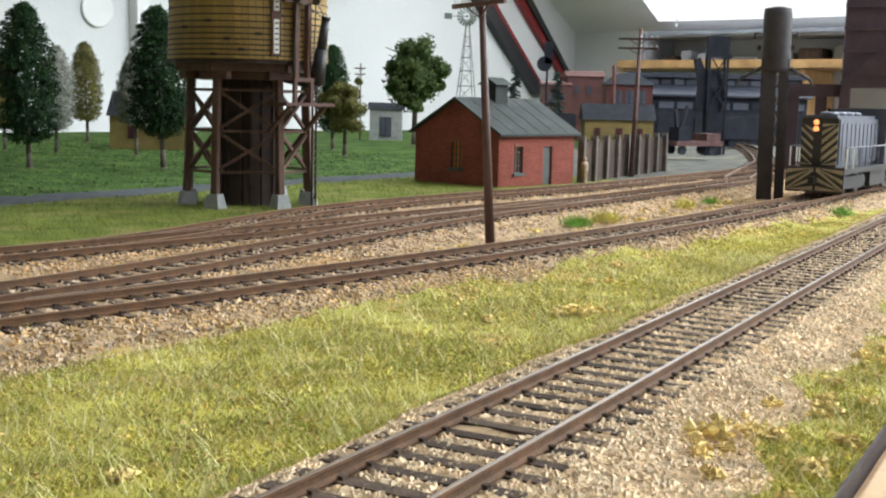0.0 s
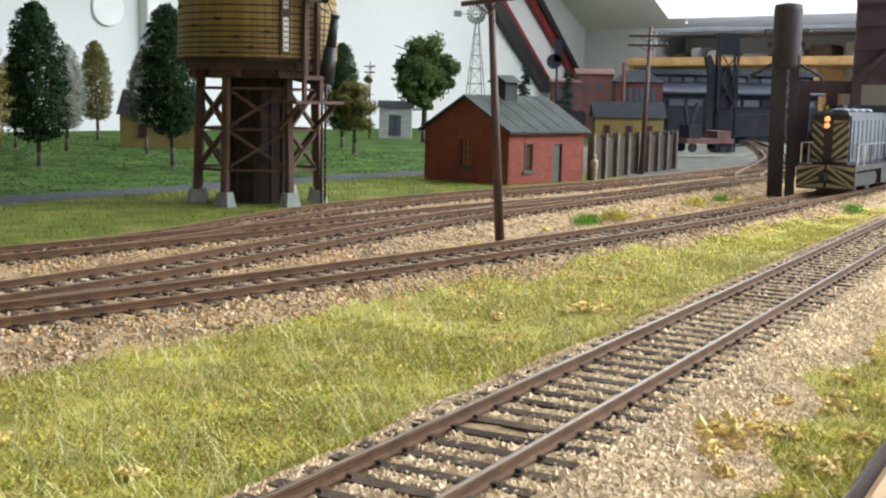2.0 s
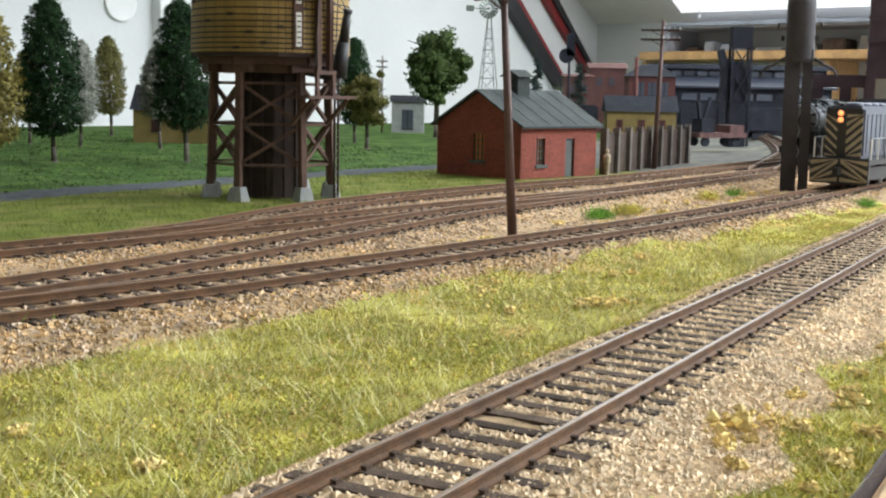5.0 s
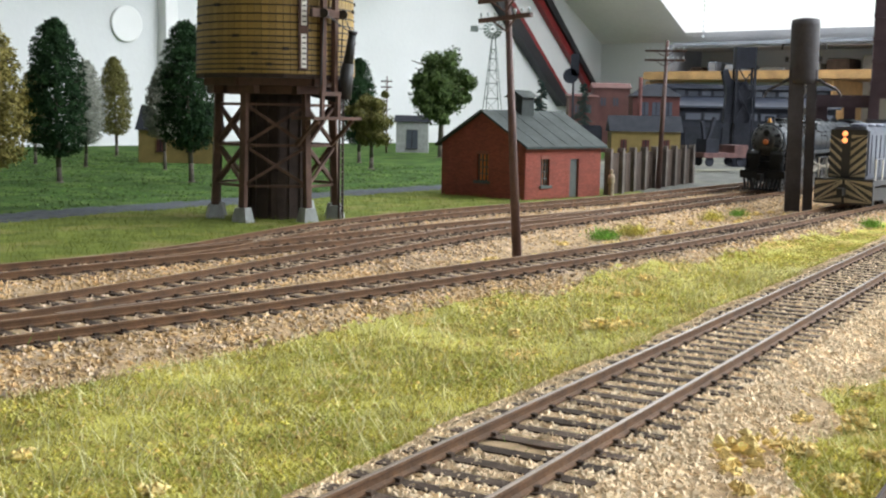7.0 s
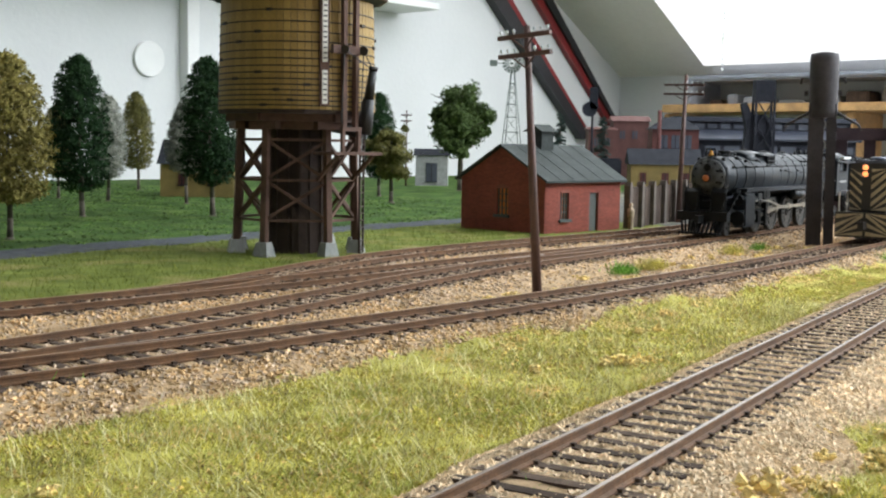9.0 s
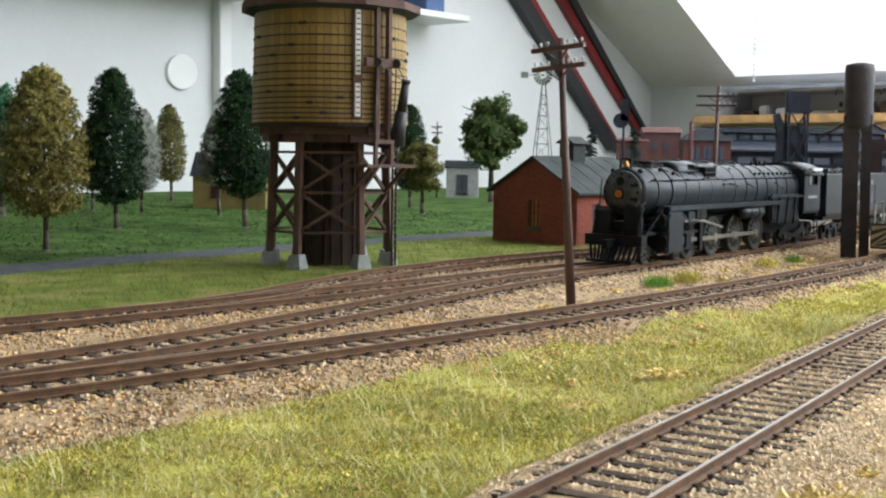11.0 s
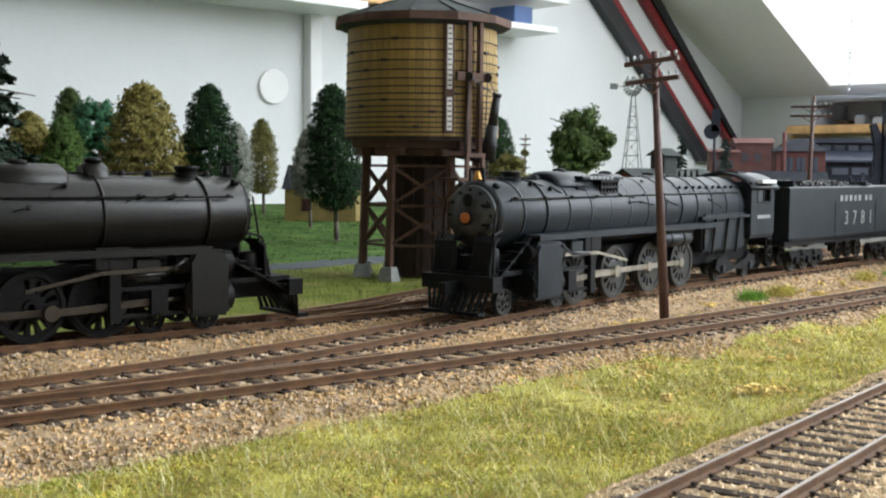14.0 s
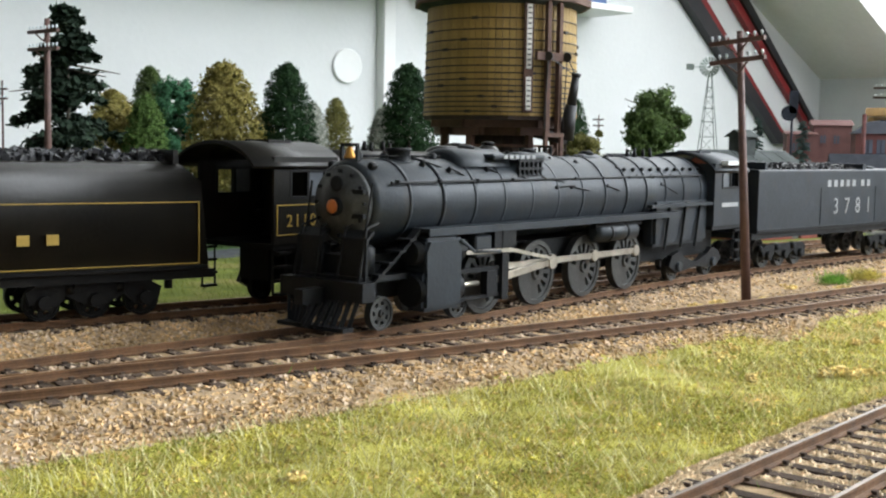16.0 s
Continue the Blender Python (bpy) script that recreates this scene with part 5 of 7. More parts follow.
def build_tender(sp):
    main, dark = sp["main"], sp["dark"]
    t = thing("tender", Matrix.Identity(4), sp["tender_label"], "tender", "tenders")
    L, z0, z1 = sp["tender"], sp["tender_floor"], sp["tender_top"]
    bm = bmesh.new()
    if sp["rounded"]:
        w = 15.8
        prof = [(-w, z0), (-w, z1 - 6), (-w + 0.6, z1 - 3.4), (-w + 2.2, z1 - 1.4), (-w + 5, z1 - 0.4), (w - 5, z1 - 0.4), (w - 2.2, z1 - 1.4), (w - 0.6, z1 - 3.4), (w, z1 - 6), (w, z0)]
    else:
        w = 16.2
        prof = [(-w, z0), (-w, z1 - 0.6), (-w + 0.6, z1), (w - 0.6, z1), (w, z1 - 0.6), (w, z0)]
    a = [bm.verts.new((0 if z < z1 - 8 else -sp["cut"] * (z - z1 + 8) / 8, y, z)) for y, z in prof]
    b = [bm.verts.new((-L, y, z)) for y, z in prof]
    for i in range(len(prof)):
        f = bm.faces.new((a[i], a[(i + 1) % len(prof)], b[(i + 1) % len(prof)], b[i]))
        f.smooth = sp["rounded"]
    bm.faces.new(a)
    bm.faces.new(b[::-1])
    body = part("tank_body", bm, main, t)
    bm = bmesh.new()
    box(bm, -L + 1, 2, -15, 15, z0 - 2.5, z0)
    part("underframe", bm, dark, t)
    for s in (1, -1):
        bm = bmesh.new()
        box(bm, -L + 0.5, -0.5, s * w - 0.35, s * w + 0.35, z0 + 0.3, z0 + 1.4)
        part("sill", bm, dark, t)
        for k in (0.33, 0.66):
            bm = bmesh.new()
            box(bm, -L * k - 0.35, -L * k + 0.35, s * w - 0.2, s * w + 0.25, z0 + 2, z1 - 8)
            if sp["rounded"]:
                bm.free()
            else:
                part("seam", bm, main, body)
    # coal
    rng = np.random.default_rng(8)
    bm = bmesh.new()
    for i in range(420):
        x, y = -rng.uniform(8, L * 0.6), rng.uniform(-10, 10)
        z = z1 - 1 + 3.2 * math.exp(-(y / 8) ** 2) * rng.uniform(0.5, 1)
        r = rng.uniform(0.6, 1.5)
        m = Matrix.Translation((x, y, z)) @ Euler(rng.uniform(0, 3, 3)).to_matrix().to_4x4()
        box(bm, -r, r, -r * 0.8, r * 0.7, -r * 0.7, r * 0.8, m)
    tagged(part("coal", bm, M_COAL, t, "heap of black coal"), kind="stuff")
    bm = bmesh.new()
    box(bm, -10, -8.5, -14, 14, z1 - 1, z1 + 3)
    part("coal_board", bm, main, t)
    bm = bmesh.new()
    box(bm, -L * 0.62, -L * 0.6, -14, 14, z1 - 1, z1 + 2.5)
    part("coal_board", bm, main, t)
    bm = bmesh.new()
    lathe(bm, [(4, 0), (4, 1.5), (2, 2)], 16, origin=(-L * 0.8, 0, z1 - 0.5))
    part("water_hatch", bm, main, t)
    moving = []
    pm = mesh_of("tender_wheel", wheel_mesh(5, 7, 2.2, inner=0.5, outer=0.7), [sp["wheel"]])
    for c in sp["tender_trucks"]:
        for s in (1, -1):
            bm = bmesh.new()
            prism(bm, [(c - 19, 8.2), (c - 16, 10), (c + 16, 10), (c + 19, 8.2), (c + 18, 5), (c + 11, 4), (c + 8, 6.8), (c + 3, 4.2), (c - 3, 4.2), (c - 8, 6.8), (c - 11, 4), (c - 18, 5)], s * 10.9, s * 12.6)
            fr = part("truck_frame", bm, dark, t)
            for k in (-14, 0, 14):
                bm = bmesh.new()
                tube(bm, (c + k, s * 12.2, 5.4), (c + k, s * 14, 5.4), 2.2, 1.9, 10)
                part("axle_box", bm, dark, fr)
                bm = bmesh.new()
                lathe(bm, [(1.3, 7.5), (1.3, 10)], 8, origin=(c + k + 7, s * 12.4, 0))
                part("spring", bm, dark, fr)
            for k in (-14, 0, 14):
                wh = new("tender_wheel", pm)
                wh.parent = t
                wh.matrix_basis = pose((c + k) * 0.001, s * 0.0092, 0.005)
                moving.append((wh, c + k, s, 5))
    return t, moving


SF = dict(nose=0, bell=M_BRASS, stack_x=22, tender_floor=15.5, slot=(0.44, 0.74), label="weathered grey steam locomotive with silver side rods", tender_label="long dark grey tender with white number lettering", main=M_SFGREY, dark=M_SFDARK, rod=M_STEEL, front=M_SFFRONT, wheel=M_TYRE,
          cz=33.8, r=11.6, xf=-4.5, lamp_z=33, bands=13, fittings=15, cab=(-199, -226), cab_window=(-221, -206, 35, 43.5), roof_z=47.5, overhang=4,
          domes=[(-58, 26, 8.5, 2.4), (-92, 18, 6, 1.6), (-128, 14, 5, 1.2)], valves=(-160, -172), cyl=(-18, -35), rd=10.2, rp=4.6, run_z=26.5,
          drivers=(-54, -82.5, -111.5, -140), pilot=(-8.5, -42), trail=(-176, -206), tank=(-112, -139), tender=165, tender_top=42, rounded=False, cut=0, tender_trucks=(-30, -132))
RD = dict(SF, nose=8, bell=M_RDDARK, stack_x=16, tender_floor=12.8, slot=(0.42, 0.78), label="black steam locomotive with gold lined cab panel", tender_label="black rounded tender with thin gold lining", main=M_RDBLACK, dark=M_RDDARK, rod=M_RDSTEEL, front=M_RDDARK, wheel=M_RDDARK,
          cz=34.5, r=11.6, xf=-30, lamp_z=36, bands=5, fittings=7, cab=(-184, -212), cab_window=(-205, -190, 33.5, 41.5), roof_z=48.5, overhang=9,
          domes=[(-98, 25, 8, 2.6), (-76, 8, 4.5, 3.4)], valves=(-140, -150), cyl=(-40, -54), rd=10.0, rp=4.6, run_z=25,
          drivers=(-78, -98.5, -119, -139.5), pilot=(-45, -63), trail=(-162, -192), tank=(-120, -140), tender=175, tender_top=44, rounded=True, cut=9, tender_trucks=(-32, -140))
sf_engine, sf_wheels, sf_rods = build_steam(SF)
sf_tender, sf_twheels = build_tender(SF)
rd_engine, rd_wheels, rd_rods = build_steam(RD)
rd_tender, rd_twheels = build_tender(RD)

# lettering on the grey engine: number in figures, road name as plain bars
FACE_L = Matrix(((-1, 0, 0, 0), (0, 0, 1, 0), (0, 1, 0, 0), (0, 0, 0, 1)))
FACE_R = Matrix(((1, 0, 0, 0), (0, 0, -1, 0), (0, 1, 0, 0), (0, 0, 0, 1)))
text_part("number", "3781", 0.0104, M_LETTER, sf_tender, Matrix.Translation((-0.066, 0.0164, 0.0220)) @ FACE_L, "silver grey figures 3781", 2.1)
for k in range(7):
    bm = bmesh.new()
    x = -60 - k * 6.0 - (3 if k > 4 else 0)
    box(bm, x - 3.2, x, 16.15, 16.4, 34.4, 37.4)
    part("name_bar", bm, M_LETTER, sf_tender)
bm = bmesh.new()
box(bm, -221, -206, 15.9, 16.2, 27.4, 29.0)
part("name_bar", bm, M_LETTER, sf_engine)
bm = bmesh.new()
box(bm, -222, -205, 15.6, 18.5, 44, 45.6)
part("window_awning", bm, M_PALE, sf_engine, "pale awning over the cab window")
# grating and number case on the grey boiler
bm = bmesh.new()
for k in range(6):
    box(bm, -84 + k * 2.4, -83.3 + k * 2.4, 9.2, 10.2, 41, 46.5)
for k in range(3):
    box(bm, -84.5, -71, 9.2 + k * 0.1, 10.3, 41.2 + k * 2.4, 42 + k * 2.4)
g = part("boiler_grating", bm, M_SFDARK, sf_engine)
g.matrix_basis = Matrix.Translation((0, 0.0005, -0.001))
bm = bmesh.new()
box(bm, -86, -58, 4, 10.5, 45.6, 47.2)
bmesh.ops.bevel(bm, geom=bm.edges[:], offset=0.5, segments=1, affect="EDGES")
nb = part("number_case", bm, M_SFGREY, sf_engine)
for k in range(6):
    bm = bmesh.new()
    box(bm, -80 + k * 3, -78.2 + k * 3, 10.5, 10.7, 45.9, 47)
    part("number_bar", bm, M_LETTER, nb)
# gold lining and number on the black engine and tender
for parent, x0, x1, y, z0, z1 in ((rd_engine, -211, -186, -16.2, 22.5, 31.5), (rd_tender, -172, -3, -16.05, 14.6, 32.4)):
    bm = bmesh.new()
    for a, b, c, d in ((x0, x1, z0, z0 + 0.3), (x0, x1, z1 - 0.3, z1), (x0, x0 + 0.3, z0, z1), (x1 - 0.3, x1, z0, z1)):
        box(bm, a, b, y - 0.12, y + 0.3, c, d)
    part("gold_lining", bm, M_GOLD, parent, "thin gold lining")
text_part("number", "2110", 0.0052, M_GOLD, rd_engine, Matrix.Translation((-0.2070, -0.0163, 0.0250)) @ FACE_R, "gold figures 2110")
for k in range(7):
    bm = bmesh.new()
    x = -43 - k * 7.7
    box(bm, x - 3.2, x, -16.35, -15.7, 21.2, 24.0)
    part("name_bar", bm, M_GOLD, rd_tender)


# ---- switcher with warning stripes ----
M_STRIPEDARK = mat("dull_black_hood", (0.025, 0.024, 0.024), 0.6, var=0.2, scale=150)
M_STRIPE = mat("cream_warning_stripe", (0.36, 0.30, 0.20), 0.6, var=0.15, scale=150)
M_SILVERBLUE = mat("silver_blue_hood", (0.10, 0.11, 0.14), 0.4, 0.3, var=0.2, scale=100)
M_REDLAMP = glow("red_lit_lamp", (1.0, 0.35, 0.12), 1.6)


def build_switcher():
    e = thing("diesel_switcher", L2.between(0.640, 0.45, RAIL_Z), "grey diesel switcher with black and cream warning stripes", "locomotive")
    bm = bmesh.new()
    box(bm, -165, 0, -16, 16, 12.5, 15.5)
    part("deck", bm, M_STRIPEDARK, e)
    bm = bmesh.new()
    box(bm, -90, -3, -10.5, 10.5, 15.5, 44.5)
    bmesh.ops.bevel(bm, geom=[x for x in bm.edges], offset=2, segments=2, affect="EDGES")
    hood = part("hood", bm, M_SILVERBLUE, e)
    for k in range(9):
        bm = bmesh.new()
        box(bm, -88 + k * 9, -81 + k * 9, 10.4, 10.9, 19, 40)
        part("hood_door", bm, M_SILVERBLUE, hood)
    for k in range(4):
        bm = bmesh.new()
        lathe(bm, [(5, 0), (5, 1.8), (3, 2.4)], 14, origin=(-20 - k * 16, 0, 44.2))
        part("roof_fan", bm, M_SILVERBLUE, hood)
    bm = bmesh.new()
    box(bm, -118, -90, -15.5, 15.5, 15.5, 49)
    part("cab", bm, M_SILVERBLUE, e)
    # striped nose: two panels with slanting stripes, and the striped footboard
    bm = bmesh.new()
    box(bm, -3.1, -2.2, -10, 10, 16, 43)
    nose = part("nose", bm, M_STRIPEDARK, e)

    def stripes(parent, x, y0, y1, z0, z1, slope, pitch, width):
        z = z0 - abs(slope) * (y1 - y0)
        while z < z1:
            pts = []
            for y in (y0, y1):
                d = slope * (y - y0)
                lo = z + (d if slope > 0 else d + abs(slope) * (y1 - y0))
                pts.append((y, lo, lo + width))
            (ya, la, ha), (yb, lb, hb) = pts
            la, ha, lb, hb = [min(max(q, z0), z1) for q in (la, ha, lb, hb)]
            if ha - la > 0.2 or hb - lb > 0.2:
                bm = bmesh.new()
                vs = [bm.verts.new((xx, yy, zz)) for xx in (x, x + 0.35) for yy, zz in ((ya, la), (yb, lb), (yb, hb), (ya, ha))]
                for f in ((0, 1, 2, 3), (4, 5, 6, 7), (0, 1, 5, 4), (1, 2, 6, 5), (2, 3, 7, 6), (3, 0, 4, 7)):
                    try:
                        bm.faces.new([vs[i] for i in f])
                    except ValueError:
                        pass
                bmesh.ops.remove_doubles(bm, verts=bm.verts, dist=0.001)
                part("stripe", bm, M_STRIPE, parent)
            z += pitch
    stripes(nose, -2.2, 1.5, 10, 17, 40, 0.9, 4.8, 2.4)
    stripes(nose, -2.2, -10, -3.5, 17, 40, -0.9, 4.8, 1.6)
    bm = bmesh.new()
    box(bm, 0, 3, -16, 16, 2, 16)
    pilot = part("pilot", bm, M_STRIPEDARK, e)
    stripes(pilot, 3.0, 0.8, 15.5, 3, 15.5, -0.8, 5.2, 2.5)
    stripes(pilot, 3.0, -15.5, -0.8, 3, 15.5, 0.8, 5.2, 2.5)
    bm = bmesh.new()
    box(bm, 3, 10, -1.6, 1.6, 7, 11)
    part("coupler", bm, M_STRIPEDARK, e)
    for dz in (0, 3.6):
        bm = bmesh.new()
        lathe(bm, [(1.5, 0), (1.5, 0.6), (0.8, 1)], 12, "x", (-2.2, -2.0, 37 + dz))
        part("front_lamp", bm, M_REDLAMP, e, "glowing orange red lamp")
    for s in (1, -1):
        for k in range(12):
            bm = bmesh.new()
            x = -2 - k * 14
            tube(bm, (x, s * 15.5, 15.5), (x, s * 15.5, 27), 0.45, 0.45, 5)
            part("rail_post", bm, M_WHITE if k < 2 else M_SILVERBLUE, e)
        bm = bmesh.new()
        tube(bm, (-2, s * 15.5, 27), (-160, s * 15.5, 27), 0.45, 0.45, 5)
        part("hand_rail", bm, M_SILVERBLUE, e)
        for c in (-32, -130):
            bm = bmesh.new()
            prism(bm, [(c - 24, 8), (c - 20, 11), (c + 20, 11), (c + 24, 8), (c + 22, 4), (c + 8, 3.4), (c - 8, 3.4), (c - 22, 4)], s * 11, s * 13)
            part("truck_frame", bm, M_STRIPEDARK, e)
            for k in (-15, 15):
                bm = bmesh.new()
                lathe(bm, [(6, -1.2), (6, 1.2)], 20, "y", (c + k, s * 9, 6))
                part("wheel", bm, M_TYRE, e)
        bm = bmesh.new()
        box(bm, -100, -62, s * 6, s * 14, 3.5, 12.5)
        part("fuel_tank", bm, M_STRIPEDARK, e)


build_switcher()


# ---- motion of the trains ----
SF_ROWS = [(0, 1.035), (1, 1.02), (2, 1.0), (3, 0.972), (4, 0.938), (5, 0.896), (6, 0.848), (6.5, 0.825), (7, 0.799), (7.5, 0.770), (8, 0.7355), (8.5, 0.701), (9, 0.664), (9.8, 0.607), (10.6, 0.552), (11.5, 0.4905), (12, 0.4545), (12.5, 0.423), (13, 0.3925), (13.5, 0.363), (14, 0.335), (14.5, 0.309), (15, 0.2815), (15.5, 0.2555), (16, 0.2285)]
RD_ROWS = [(0, -0.80), (3, -0.57), (6, -0.335), (9, -0.095), (11, 0.066), (12.5, 0.188), (13, 0.225), (13.5, 0.261), (14, 0.2985), (14.5, 0.337), (15, 0.372), (15.5, 0.407), (16, 0.4435)]


def along(rows, t):
    ts, ss = zip(*rows)
    return float(np.interp(t, ts, ss))


def vehicle_pose(line, a, b, lead):
    """Over points a (front) and b (rear) of a line; lead: how far the origin lies ahead of a."""
    p, q = line.at(a), line.at(b)
    h = math.atan2(p[1] - q[1], p[0] - q[0])
    return pose(p[0] + lead * math.cos(h), p[1] + lead * math.sin(h), RAIL_Z, 0, 0, math.degrees(h))


def motions():
    times = [i * 0.25 for i in range(65)]
    walk(sf_engine, [(t, vehicle_pose(L3, along(SF_ROWS, t) + 0.03, along(SF_ROWS, t) + 0.18, 0.03)) for t in times])
    walk(sf_tender, [(t, vehicle_pose(L3, along(SF_ROWS, t) + 0.237 + 0.03, along(SF_ROWS, t) + 0.237 + 0.132, 0.03)) for t in times])
    walk(rd_engine, [(t, vehicle_pose(L5, along(RD_ROWS, t) - 0.04, along(RD_ROWS, t) - 0.17, 0.04)) for t in times])
    walk(rd_tender, [(t, vehicle_pose(L5, along(RD_ROWS, t) - 0.221 - 0.032, along(RD_ROWS, t) - 0.221 - 0.14, 0.032)) for t in times])
    for wheels, rods, rows, sign, sp, phase, step in ((sf_wheels + sf_twheels, sf_rods, SF_ROWS, -1, SF, radians(230), 0.2), (rd_wheels + rd_twheels, rd_rods, RD_ROWS, 1, RD, radians(40), 0.1)):
        ts = [i * step for i in range(int(round(16 / step)) + 1)]
        end = along(rows, 16)
        for w, x, s, r in wheels:
            small = r < 8
            keys = ts if not small else [i * 0.1 for i in range(161)]
            walk(w, [(t, pose(x * 0.001, s * 0.0092, r * 0.001) @ Matrix.Rotation(phase + (0 if s == 1 or small else math.pi / 2) + (along(rows, t) - end) * sign / (r * 0.001 if not small else 0.0105), 4, "Y")) for t in keys])
        rd, crank = sp["rd"], 4.6
        for sr, mr, xh, s, ln in rods:
            a, b, c = [], [], []
            for t in ts:
                ang = phase + (0 if s == 1 else math.pi / 2) + (along(rows, t) - end) * sign / (rd * 0.001)
                px, pz = crank * math.cos(ang), -crank * math.sin(ang)
                a.append((t, pose(px * 0.001, 0, (rd + pz) * 0.001)))
                up = math.asin(max(-0.9, min(0.9, (10 - rd - pz) / ln)))
                x0 = sp["drivers"][1] + px
                b.append((t, pose(x0 * 0.001, 0, (rd + pz) * 0.001, 0, -math.degrees(up), 0)))
                c.append((t, pose((x0 + ln * math.cos(up)) * 0.001, 0, 0.010)))
            walk(sr, a)
            walk(mr, b)
            walk(xh, c)


# ---- trees ----
M_BARK = mat("grey_brown_bark", (0.10, 0.085, 0.065), 0.9, var=0.3, scale=300, bump=0.4)
LEAVES = {
    "olive": ((0.23, 0.20, 0.045), (0.33, 0.28, 0.09)), "dark": ((0.014, 0.036, 0.015), (0.026, 0.06, 0.02)),
    "white": ((0.34, 0.36, 0.30), (0.46, 0.46, 0.40)), "grey": ((0.15, 0.17, 0.13), (0.30, 0.30, 0.25)),
    "green": ((0.07, 0.13, 0.03), (0.12, 0.20, 0.05)), "teal": ((0.035, 0.12, 0.06), (0.07, 0.18, 0.09)),
    "leafy": ((0.05, 0.085, 0.025), (0.09, 0.13, 0.04)), "pine": ((0.018, 0.035, 0.022), (0.035, 0.055, 0.035)),
    "mixed": ((0.13, 0.13, 0.035), (0.20, 0.18, 0.06)), "blue": ((0.04, 0.07, 0.06), (0.07, 0.10, 0.09)),
}
M_LEAF = {k: mat("foliage_" + k, a, 0.85, var=0.25, scale=120, bump=0, second=b, island=0.4) for k, (a, b) in LEAVES.items()}


def leaf_mesh(name, pts, normals, size, material, rng):
    """Small bent leaf clumps: two triangles each, standing off a crown at the points."""
    n = len(pts)
    a = np.cross(normals, rng.normal(0, 1, (n, 3)))
    a /= np.linalg.norm(a, axis=1)[:, None] + 1e-9
    b = np.cross(normals, a)
    s = rng.uniform(0.6, 1.3, (n, 1)) * size
    out = normals + rng.normal(0, 0.5, (n, 3))
    v = np.stack([pts - a * s * 0.5, pts + b * s * 0.35 + out * s * 0.25, pts + a * s * 0.55 + out * s * 0.5, pts - b * s * 0.4 + out * s * 0.35], 1).reshape(-1, 3) * 0.001
    f = np.arange(n * 4).reshape(n, 4)
    me = bpy.data.meshes.new(name)
    me.from_pydata(v.tolist(), [], f.tolist())
    me.materials.append(material)
    me.update()
    return me


